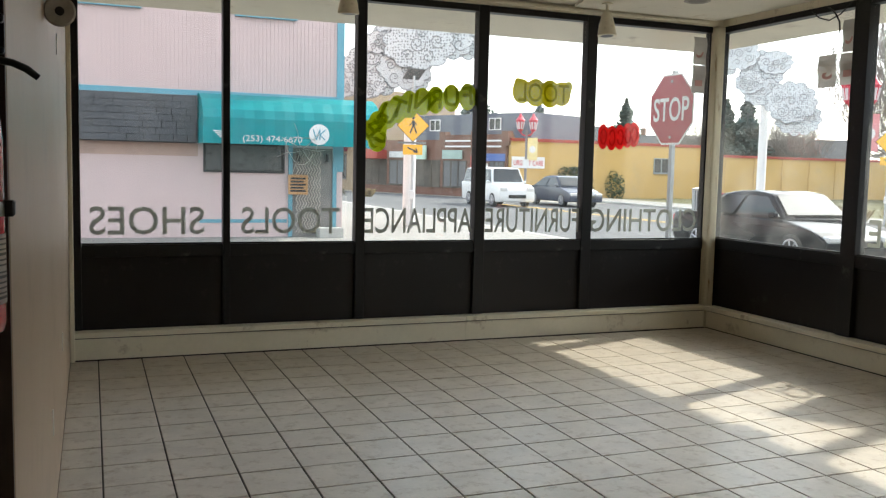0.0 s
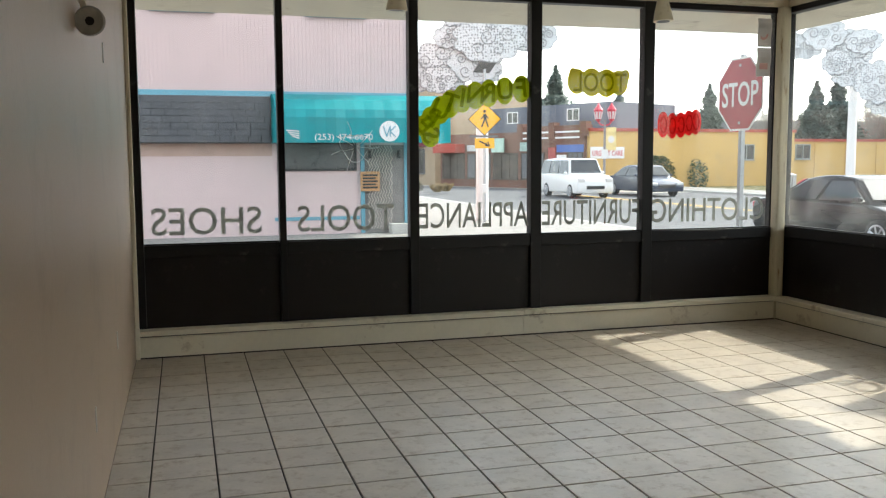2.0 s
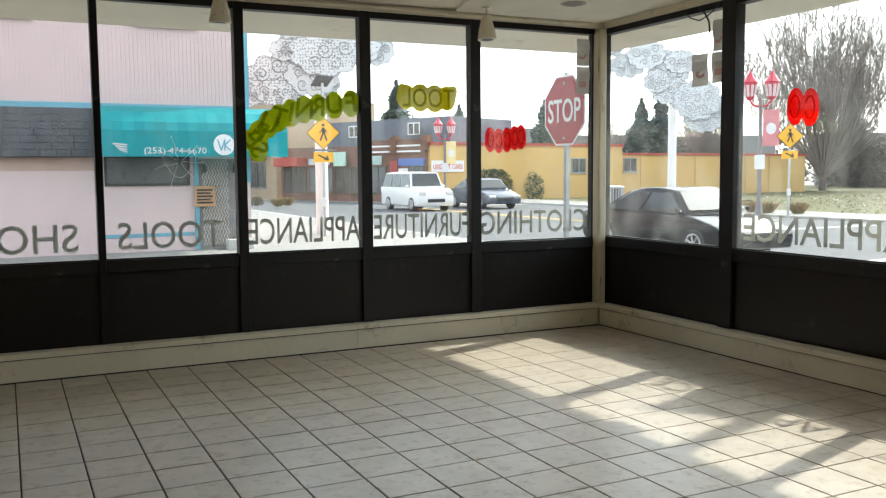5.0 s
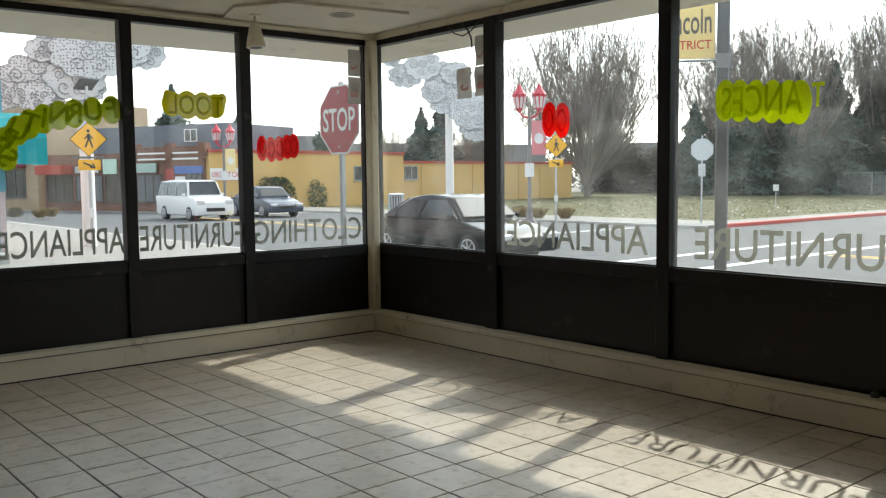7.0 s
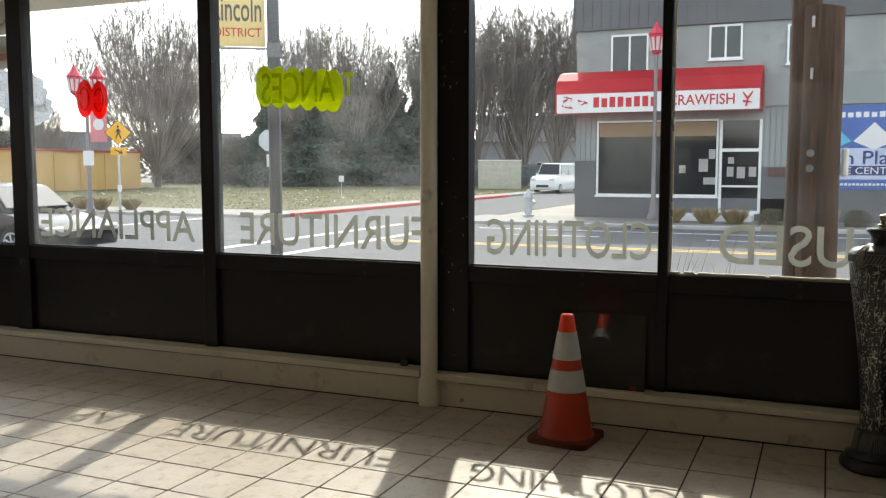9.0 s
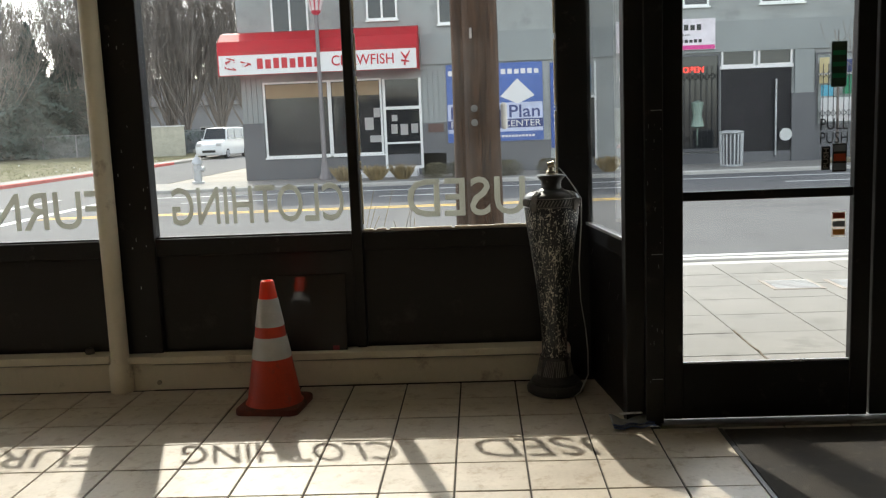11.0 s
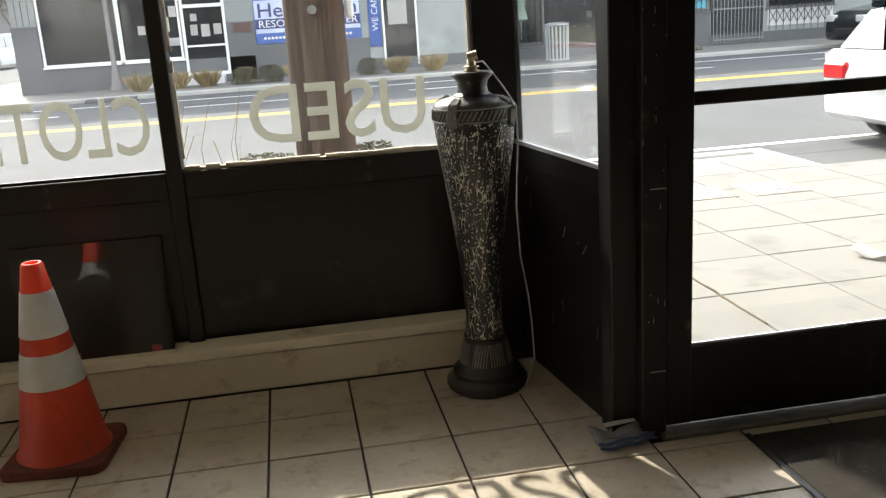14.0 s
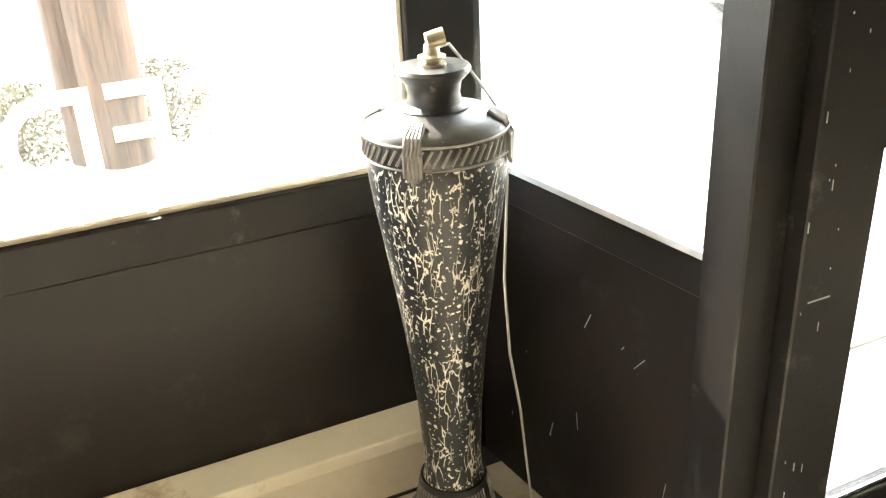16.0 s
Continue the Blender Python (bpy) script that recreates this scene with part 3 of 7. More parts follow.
box(bm, 9.132, 10.498, -4.6, -4.432, -0.5, PZ - 0.004, bevel=0.02)
box(bm, -120, 10.3, 13.002, 13.198, -0.5, PZ - 0.004, bevel=0.02)
solid("kerb_near", "worn concrete kerb", "kerb", bm, KERB, kind="structure")
solid("pavement_bed", "concrete bed under the pavement slabs", "pavement", B(4.88, 9.13, -6.36, 1.70, -0.5, PZ - 0.03), KERB, kind="structure")
solid("pavement_bed_east", "concrete bed under the pavement slabs", "pavement", B(9.132, 10.3, -4.43, 1.70, -0.5, PZ - 0.031), KERB, kind="structure")
solid("road_bay", "worn asphalt parking bay along the kerb", "road", B(9.302, 10.499, -60, -4.602, -0.5, GZ - 0.002), ASPHALT, kind="structure")
bm = B(-120, 10.3, 18.5, 20.35, -0.5, PZ)
box(bm, 4.95, 10.3, 20.351, 42, -0.5, PZ)
solid("pavement_north", "pale concrete pavement across the side street", "pavement", bm, CONCRETE, kind="structure")
bm = B(-120, 10.5, 18.302, 18.498, -0.5, PZ - 0.004, bevel=0.02)
box(bm, 10.302, 10.498, 18.5, 42, -0.5, PZ - 0.004, bevel=0.02)
solid("kerb_north", "worn concrete kerb", "kerb", bm, KERB, kind="structure")
bm = B(26.2, 29.3, -60, 10.7, -0.5, PZ)
box(bm, 26.2, 29.0, 17.2, 48, -0.5, PZ)
box(bm, 29.001, 80, 17.2, 18.6, -0.5, PZ)
solid("pavement_far", "pale concrete pavement across the main road", "pavement", bm, CONCRETE, kind="structure")
bm = B(26.002, 26.198, -60, 10.7, -0.5, PZ - 0.004, bevel=0.02)
box(bm, 26.002, 26.198, 17.2, 48, -0.5, PZ - 0.004, bevel=0.02)
solid("kerb_far", "worn concrete kerb", "kerb", bm, KERB, kind="structure")
solid("kerb_red", "red painted kerb at the street corner", "kerb", B(27.0, 50, 17.0, 17.198, -0.5, PZ + 0.03, bevel=0.02), REDKERB, kind="structure")
solid("vacant_lot", "rough patchy grass on the vacant lot", "grass", B(29.02, 78, 18.62, 110, -0.5, -0.10), GRASS, kind="structure")


# ---- things in the shop ----
def fitted(name, text, x0, x1, z0, z1, material, place, parent=None, offset=0.0, label="", depth=0.002):
    """Lettering stretched to a width and height; place maps (along, up) to the world."""
    ob = words(name, text, 1.0, material, Matrix.Identity(4), parent, depth, offset, label)
    co = np.array([v.co[:] for v in ob.data.vertices])
    lo, hi = co.min(0), co.max(0)
    sx, sz = (x1 - x0) / (hi[0] - lo[0]), (z1 - z0) / (hi[1] - lo[1])
    m = place @ Matrix.Translation(((x0 + x1) / 2, (z0 + z1) / 2, 0)) @ Matrix.Diagonal((sx, sz, 1, 1)) @ Matrix.Translation((-(lo[0] + hi[0]) / 2, -(lo[1] + hi[1]) / 2, 0))
    ob.data.transform(m)
    return ob


# seen from inside the letters run backwards: local x runs towards -x (north) and +y (east)
NORTH_OUT = Matrix(((-1, 0, 0, 0), (0, 0, 1, AY + 0.005), (0, 1, 0, 0), (0, 0, 0, 1)))
EAST_OUT = Matrix(((0, 0, 1, BX + 0.005), (1, 0, 0, 0), (0, 1, 0, 0), (0, 0, 0, 1)))
for text, a, b in (("SHOES", -0.43, 0.482), ("TOOLS", 0.79, 1.66), ("APPLIANCE", 1.89, 2.952), ("FURNITURE", 3.09, 4.112), ("CLOTHING", 4.25, 5.53)):
    tagged(fitted("window_lettering", text, -b, -a, 1.01, 1.245, LETTER, NORTH_OUT, offset=0.008), "grey vinyl lettering stuck on the shop window", "lettering", "window lettering")
for text, a, b in (("USED", -0.385, 0.345), ("CLOTHING", 0.738, 1.822), ("FURNITURE", 2.262, 3.798), ("APPLIANCE", 4.222, 5.822)):
    tagged(fitted("window_lettering", text, a, b, 1.025, 1.265, LETTER, EAST_OUT, offset=0.008), "grey vinyl lettering stuck on the shop window", "lettering", "window lettering")


def blob(bm, m, cx, cz, rx, rz, depth=0.002, seg=20):
    prism(bm, [(cx + rx * math.cos(2 * math.pi * k / seg), cz + rz * math.sin(2 * math.pi * k / seg)) for k in range(seg)], m, depth)


def envelope(bm, m, discs, depth=0.002, step=0.012):
    """One flat shape that covers a row of overlapping upright ovals (u, z, half width, half height)."""
    u = min(c - r for c, _, r, _ in discs) + 0.001
    end = max(c + r for c, _, r, _ in discs)
    tops, bots = [], []
    while u < end:
        spans = [(z + h * math.sqrt(1 - ((u - c) / r) ** 2), z - h * math.sqrt(1 - ((u - c) / r) ** 2)) for c, z, r, h in discs if abs(u - c) < r]
        if spans:
            tops.append((u, max(s[0] for s in spans)))
            bots.append((u, min(s[1] for s in spans)))
        u += step
    f = [[bm.verts.new(m @ Vector((x, z, d))) for x, z in row] for row in (tops, bots) for d in (0, depth)]
    for k in range(len(tops) - 1):
        for a, b in ((0, 2), (3, 1), (1, 0), (2, 3)):
            bm.faces.new((f[a][k], f[a][k + 1], f[b][k + 1], f[b][k]))


# painted words: a fat backing with thin strokes over it
furn = thing("painted_word", "lime green hand-painted word on the window", "painted word", group="painted words")
arc = [(2.88, 2.285, -6), (2.715, 2.265, -3), (2.56, 2.24, 2), (2.43, 2.22, 5), (2.305, 2.187, 9), (2.19, 2.14, 16), (2.095, 2.083, 24), (2.01, 2.016, 32), (1.945, 1.94, 44), (2.0, 1.85, 60)]
bm = bmesh.new()
envelope(bm, NORTH_OUT, [(-x, z, 0.088, 0.125 if k < 7 else 0.1) for k, (x, z, _) in enumerate(arc)])
part("paint_backing", bm, GREENP, furn)
for ch, (x, z, a) in zip("FURNITURES", arc):
    words("letter", ch, 0.24, GREEND, Matrix.Translation((0, -0.008, 0)) @ NORTH_OUT @ pose(-x, z, 0, 0, 0, a), furn, 0.002, 0.004)
tool = thing("painted_word", "yellow-green hand-painted word on the window", "painted word", group="painted words")
bm = bmesh.new()
envelope(bm, NORTH_OUT, [(-x, z, r * 0.95, r * 1.12) for x, z, r in ((3.44, 2.365, 0.105), (3.59, 2.36, 0.118), (3.745, 2.355, 0.118), (3.875, 2.36, 0.105), (3.945, 2.43, 0.05), (3.40, 2.44, 0.045))])
part("paint_backing", bm, YELP, tool)
fitted("letters", "TOOL", -3.95, -3.40, 2.27, 2.45, GREEND, Matrix.Translation((0, -0.008, 0)) @ NORTH_OUT, tool, 0.004)


def scribble(label, place, centres, rx, rz, back, front, toward):
    t = thing("painted_word", label, "painted word", group="painted words")
    bm, bm2 = bmesh.new(), bmesh.new()
    envelope(bm, place, [(u, z, rx * 1.05, rz) for u, z in centres], step=0.006)
    for u, z in centres:
        pts = [toward @ (place @ Vector((u + 0.55 * rx * math.cos(q), z + 0.6 * rz * math.sin(q), 0))) for q in np.linspace(0.4, 6.0, 14)]
        tube(bm2, pts, 0.006, 5)
    part("paint_backing", bm, back, t)
    part("paint_stroke", bm2, front, t)
    return t


IN_N, IN_E = Matrix.Translation((0, -0.006, 0)), Matrix.Translation((-0.006, 0, 0))
scribble("red hand-painted scribble on the window", NORTH_OUT, [(-4.36, 1.965), (-4.46, 1.955), (-4.555, 1.965), (-4.645, 1.985), (-4.72, 1.995)], 0.06, 0.125, REDP, REDD, IN_N)
scribble("red hand-painted scribble on the window", EAST_OUT, [(5.285, 2.15), (5.135, 2.135)], 0.085, 0.15, REDP, REDD, IN_E)
anc = thing("painted_word", "lime green hand-painted word end on the window", "painted word", group="painted words")
bm = bmesh.new()
envelope(bm, EAST_OUT, [(u, 2.165 + 0.09 * (u - 3.3), 0.085, 0.15) for u in (3.555, 3.44, 3.315, 3.19, 3.07, 2.985)])
part("paint_backing", bm, GREENP, anc)
fitted("letters", "ANCES", 2.96, 3.58, 2.06, 2.28, GREEND, Matrix.Translation((-0.008, 0, 0)) @ EAST_OUT, anc, 0.006)
fitted("letter", "T", 2.815, 2.905, 2.10, 2.26, GREENP, EAST_OUT, anc, 0.02)


def paper(label, place, u0, u1, z0, z1, text, lift):
    t = thing("paper_sheet", label, "paper", group="paper sheets on the window")
    bm = bmesh.new()
    n = 6
    rows = []
    for i in range(n + 1):
        z = z0 + (z1 - z0) * i / n
        bow = 0.008 * math.sin(i * 1.1)
        rows.append([bm.verts.new(lift @ place @ Vector((u, z, bow))) for u in (u0, u1)])
    for a, b in zip(rows, rows[1:]):
        bm.faces.new((a[0], a[1], b[1], b[0]))
    me = part("sheet", bm, PAPER, t)
    sol = me.modifiers.new("thickness", "SOLIDIFY")
    sol.thickness = 0.0015
    k = (u1 - u0) * 0.28
    fitted("letter", text, (u0 + u1) / 2 - k, (u0 + u1) / 2 + k, z0 + 0.25 * (z1 - z0), z0 + 0.75 * (z1 - z0), plain("faded_red_ink", (0.62, 0.36, 0.33), 0.7), lift @ Matrix.Translation((0, 0, 0)) @ place, t, 0.02)


LIFT_N, LIFT_E = Matrix.Translation((0, -0.022, 0)), Matrix.Translation((-0.022, 0, 0))
paper("white paper sheet with a red letter taped inside", NORTH_OUT, -5.545, -5.385, 2.74, 3.02, "C", LIFT_N)
paper("white paper sheet with a red letter taped inside", NORTH_OUT, -5.545, -5.38, 2.45, 2.735, "I", LIFT_N)
paper("white paper sheet with a red letter taped inside", EAST_OUT, 6.07, 6.215, 2.70, 2.98, "C", LIFT_E)
paper("white paper sheet with a red letter taped inside", EAST_OUT, 6.06, 6.225, 2.42, 2.695, "I", LIFT_E)
paper("white paper sheet with a red letter taped inside", EAST_OUT, 6.27, 6.48, 2.41, 2.70, "S", LIFT_E)
bm = bmesh.new()
tube(bm, [(5.68, 6.55, 3.10), (5.67, 6.45, 3.03), (5.67, 6.33, 2.99), (5.67, 6.2, 3.03), (5.68, 6.1, 3.11)], 0.006, 6)
tube(bm, [(5.68, 6.36, 3.11), (5.66, 6.26, 3.05), (5.66, 6.2, 2.96), (5.66, 6.19, 2.86)], 0.008, 6)
solid("hanging_cable", "loose black cables hanging at the window head", "cable", bm, BLACK, smooth=True)

# cracked corner of the second window
bm = bmesh.new()
ctr = Vector((1.31, AY - 0.004, 1.75))
rc = random.Random(9)
for k in range(7):
    a = k * 0.9 + rc.uniform(-0.2, 0.2)
    pts = [ctr + Vector((math.cos(a), 0, math.sin(a))) * r + Vector((rc.uniform(-0.01, 0.01), 0, rc.uniform(-0.01, 0.01))) for r in (0.02, 0.08, 0.14, rc.uniform(0.18, 0.26))]
    tube(bm, pts, 0.0025, 4)
pts = [ctr + Vector((math.cos(a), 0, math.sin(a) * 0.9)) * (0.13 + 0.02 * math.sin(3 * a)) for a in np.linspace(0, 5.9, 18)]
tube(bm, pts, 0.003, 4)
solid("glass_crack", "star-shaped crack in the window glass", "crack", bm, WHITE, kind="structure")


def traffic_cone(x, y, turn):
    t = thing("traffic_cone", "dirty orange traffic cone with two reflective collars", "traffic cone", (x, y, 0), turn)
    r_at = lambda z: 0.158 - (z - 0.03) * (0.158 - 0.036) / 0.72
    bm = B(-0.185, 0.185, -0.185, 0.185, 0.0, 0.035)
    bmesh.ops.bevel(bm, geom=[e for e in bm.edges if abs(e.verts[0].co.z - e.verts[1].co.z) > 0.01], offset=0.05, segments=4, affect="EDGES", profile=0.5)
    bmesh.ops.bevel(bm, geom=[e for e in bm.edges if e.verts[0].co.z > 0.03 and e.verts[1].co.z > 0.03], offset=0.01, segments=2, affect="EDGES", profile=0.5)
    part("base", bm, mat("dirty_orange_rubber", (0.16, 0.03, 0.018), 0.7, vary=0.3, scale=8, fine=50, second=(0.07, 0.03, 0.022), amount=0.4), t, "dirty dark orange rubber base", True)
    bm = bmesh.new()
    lathe(bm, [(r_at(0.035) + 0.012, 0.034), (r_at(0.045), 0.05), (r_at(0.645), 0.645)], 40)
    part("body", bm, ORANGE, t, smooth=True)
    for z0, z1 in ((0.30, 0.425), (0.485, 0.645)):
        bm = bmesh.new()
        lathe(bm, [(r_at(z0) + 0.001, z0), (r_at(z0) + 0.003, z0 + 0.003), (r_at(z1) + 0.003, z1 - 0.003), (r_at(z1) + 0.001, z1)], 40)
        part("collar", bm, REFLECT, t, "silver-white reflective collar", True)
    # The tip's sunlit glow is put into a brighter orange than the body.
    glow = bpy.data.materials.new("sunlit_translucent_orange_tip")
    glow.use_nodes = True
    n = glow.node_tree.nodes
    n["Principled BSDF"].inputs["Base Color"].default_value = (0.85, 0.07, 0.02, 1)
    n["Principled BSDF"].inputs["Subsurface Weight"].default_value = 0.7
    n["Principled BSDF"].inputs["Subsurface Radius"].default_value = (0.06, 0.012, 0.004)
    bm = bmesh.new()
    lathe(bm, [(r_at(0.645), 0.6455), (r_at(0.735), 0.738), (r_at(0.745) - 0.004, 0.746), (0.026, 0.746), (0.024, 0.70)], 32)
    part("tip", bm, glow, t, "translucent orange tip with sunlit brightness in its colour", True)
    return t


traffic_cone(5.24, 1.13, -6)

# tall black floor-lamp base, splashed with white
splat = bpy.data.materials.new("black_glaze_with_white_splashes")
splat.use_nodes = True
n, l = splat.node_tree.nodes, splat.node_tree.links
co, mp = n.new("ShaderNodeTexCoord"), n.new("ShaderNodeMapping")
mp.inputs["Scale"].default_value = (1, 1, 0.27)
warp = n.new("ShaderNodeTexNoise")
warp.inputs["Scale"].default_value, warp.inputs["Detail"].default_value = 14, 4
vm = n.new("ShaderNodeVectorMath")
vm.operation = "MULTIPLY_ADD"
vm.inputs[1].default_value = (0.09, 0.09, 0.05)
vor = n.new("ShaderNodeTexVoronoi")
vor.feature = "DISTANCE_TO_EDGE"
vor.inputs["Scale"].default_value = 58
thin = n.new("ShaderNodeValToRGB")
thin.color_ramp.elements[0].position, thin.color_ramp.elements[1].position = 0.028, 0.06
thin.color_ramp.elements[0].color, thin.color_ramp.elements[1].color = (1, 1, 1, 1), (0, 0, 0, 1)
gate = n.new("ShaderNodeTexNoise")
gate.inputs["Scale"].default_value, gate.inputs["Detail"].default_value = 30, 5
gr = n.new("ShaderNodeValToRGB")
gr.color_ramp.elements[0].position, gr.color_ramp.elements[1].position = 0.49, 0.55
dots = n.new("ShaderNodeTexNoise")
dots.inputs["Scale"].default_value, dots.inputs["Detail"].default_value = 90, 2
dr = n.new("ShaderNodeValToRGB")
dr.color_ramp.elements[0].position, dr.color_ramp.elements[1].position = 0.615, 0.645
mul, mx = n.new("ShaderNodeMath"), n.new("ShaderNodeMath")
mul.operation, mx.operation = "MULTIPLY", "MAXIMUM"
mixc = n.new("ShaderNodeMix")
mixc.data_type = "RGBA"
mixc.inputs[6].default_value, mixc.inputs[7].default_value = (0.010, 0.012, 0.014, 1), (0.66, 0.62, 0.52, 1)
l.new(co.outputs["Object"], mp.inputs[0]), l.new(mp.outputs[0], warp.inputs["Vector"])
l.new(warp.outputs["Color"], vm.inputs[0]), l.new(mp.outputs[0], vm.inputs[2])
l.new(vm.outputs[0], vor.inputs["Vector"]), l.new(vor.outputs["Distance"], thin.inputs[0])
l.new(mp.outputs[0], gate.inputs["Vector"]), l.new(gate.outputs["Fac"], gr.inputs[0])
l.new(co.outputs["Object"], dots.inputs["Vector"]), l.new(dots.outputs["Fac"], dr.inputs[0])
l.new(thin.outputs[0], mul.inputs[0]), l.new(gr.outputs[0], mul.inputs[1])
l.new(mul.outputs[0], mx.inputs[0]), l.new(dr.outputs[0], mx.inputs[1])
l.new(mx.outputs[0], mixc.inputs[0]), l.new(mixc.outputs[2], n["Principled BSDF"].inputs["Base Color"])
n["Principled BSDF"].inputs["Roughness"].default_value = 0.35
bump = n.new("ShaderNodeBump")
bump.inputs["Strength"].default_value, bump.inputs["Distance"].default_value = 0.5, 0.003
l.new(mx.outputs[0], bump.inputs["Height"]), l.new(bump.outputs[0], n["Principled BSDF"].inputs["Normal"])
GLAZE = mat("dark_bronze_glaze", (0.028, 0.027, 0.026), 0.35, vary=0.3, scale=10, second=(0.2, 0.19, 0.17), amount=0.03)
RIDGE = mat("worn_grey_ridges", (0.18, 0.17, 0.155), 0.45, vary=0.3, scale=20)

urn = thing("urn_floor_lamp", "tall black urn-shaped floor lamp base with white splashes", "lamp base", (5.385, -0.515, 0))
part("foot", lathe(bmesh.new(), [(0.150, 0.0), (0.166, 0.012), (0.168, 0.036), (0.158, 0.052), (0.140, 0.058), (0.138, 0.066), (0.142, 0.074), (0.134, 0.086), (0.116, 0.094), (0.108, 0.108), (0.104, 0.13), (0.091, 0.19), (0.084, 0.215), (0.086, 0.222)], 48), GLAZE, urn, "dark bronze glazed foot", True)
part("body", lathe(bmesh.new(), [(0.079, 0.2225), (0.074, 0.24), (0.074, 0.32), (0.080, 0.44), (0.092, 0.58), (0.108, 0.72), (0.128, 0.87), (0.147, 1.0), (0.156, 1.08), (0.155, 1.10)], 48), splat, urn, "", True)
part("shoulder", lathe(bmesh.new(), [(0.158, 1.1005), (0.160, 1.105), (0.158, 1.155), (0.150, 1.17), (0.125, 1.183), (0.085, 1.192), (0.066, 1.197)], 48), GLAZE, urn, "dark bronze glazed shoulder", True)
part("neck", lathe(bmesh.new(), [(0.075, 1.1975), (0.060, 1.206), (0.056, 1.225), (0.060, 1.25), (0.078, 1.268), (0.082, 1.276), (0.078, 1.283), (0.04, 1.284)], 40), GLAZE, urn, "", True)
bm = bmesh.new()
for k in range(52):
    a = 2 * math.pi * k / 52
    p, q = Vector((0.1605 * math.cos(a), 0.1605 * math.sin(a), 1.113)), Vector((0.1595 * math.cos(a + 0.13), 0.1595 * math.sin(a + 0.13), 1.147))
    rod(bm, p, q, 0.0035, seg=5)
for zz, rr in ((1.106, 0.1605), (1.154, 0.159)):
    tube(bm, [(rr * math.cos(q), rr * math.sin(q), zz) for q in np.linspace(0, 2 * math.pi, 41)], 0.003, 5)
part("shoulder_relief", bm, RIDGE, urn, "slanted grey relief band")
bm = bmesh.new()
for s in range(8):
    for k in range(6):
        a = 2 * math.pi * (s / 8) + 0.11 * k
        lean = 0.16 if s % 2 else -0.02
        rod(bm, (0.107 * math.cos(a), 0.107 * math.sin(a), 0.112), (0.088 * math.cos(a + lean), 0.088 * math.sin(a + lean), 0.203), 0.003, seg=5)
part("foot_relief", bm, RIDGE, urn, "grey leaf-like relief on the foot")
for a in (math.radians(138), math.radians(232), math.radians(326), math.radians(48)):
    bm = bmesh.new()
    for k in range(5):
        b = a + (k - 2) * 0.05
        tube(bm, [(0.118 * math.cos(b), 0.118 * math.sin(b), 1.190), (0.152 * math.cos(b), 0.152 * math.sin(b), 1.172), (0.165 * math.cos(b), 0.165 * math.sin(b), 1.14), (0.163 * math.cos(b), 0.163 * math.sin(b), 1.075 + 0.008 * abs(k - 2))], 0.0055, 6)
    part("tassel", bm, RIDGE, urn, "ribbed grey relief tassel", True)
sock = part("socket", lathe(bmesh.new(), [(0.03, 1.2845), (0.03, 1.289), (0.02, 1.291), (0.022, 1.296), (0.03, 1.3), (0.03, 1.304), (0.018, 1.307), (0.016, 1.325), (0.013, 1.33)], 24), BRASS, urn, "aged brass lamp socket", True)
bm = bmesh.new()
rod(bm, (-0.012, 0.016, 1.338), (-0.02, -0.02, 1.345), 0.0165, 0.0185, 18)
part("socket_shell", bm, BRASS, sock, "tilted brass socket shell")
bm = bmesh.new()
tube(bm, [(0.01, -0.01, 1.315), (0.02, -0.05, 1.318), (0.03, -0.09, 1.27), (0.02, -0.13, 1.21), (0.01, -0.172, 1.14), (-0.01, -0.168, 1.0), (-0.02, -0.15, 0.75), (-0.03, -0.155, 0.55), (-0.035, -0.18, 0.38), (-0.04, -0.19, 0.25), (-0.08, -0.185, 0.12), (-0.14, -0.13, 0.035), (-0.185, -0.07, 0.006)], 0.0035, 6)
part("cord", bm, CORD, urn, "thin grey lamp cord", True)

# mat, bag, leaning sheet, knob
m = thing("door_mat", "charcoal fibre entrance mat with a rubber rim", "door mat", (0, 0, 0))
part("fibre_top", B(3.72, 4.64, -3.05, -1.30, 0.0015, 0.011, bevel=0.003), MATF, m)
bm = B(3.70, 4.66, -1.299, -1.276, 0.0012, 0.008, bevel=0.002)
box(bm, 3.695, 3.719, -3.07, -1.3, 0.0012, 0.008, bevel=0.002)
part("rim", bm, BLACK, m, "black rubber rim")

bagm = bpy.data.materials.new("clear_blue_plastic")
bagm.use_nodes = True
n = bagm.node_tree.nodes
n["Principled BSDF"].inputs["Base Color"].default_value = (0.42, 0.44, 0.45, 1)
n["Principled BSDF"].inputs["Roughness"].default_value = 0.18
n["Principled BSDF"].inputs["Transmission Weight"].default_value = 0.35
bag = thing("plastic_bag", "crumpled clear zip bag with a blue edge", "plastic bag", (4.745, -0.855, 0.004), 8)
bm = bmesh.new()
rb = random.Random(3)
grid = [[bm.verts.new((-0.05 + 0.10 * i / 9, -0.11 + 0.22 * j / 11, 0.004 + 0.05 * (i / 9) * (0.6 + 0.4 * math.sin(j * 0.7)) + rb.uniform(0, 0.014))) for i in range(10)] for j in range(12)]
for j in range(11):
    for i in range(9):
        bm.faces.new((grid[j][i], grid[j][i + 1], grid[j + 1][i + 1], grid[j + 1][i]))
film = part("film", bm, bagm, bag, "", True)
film.modifiers.new("thickness", "SOLIDIFY").thickness = 0.0015
bm = bmesh.new()
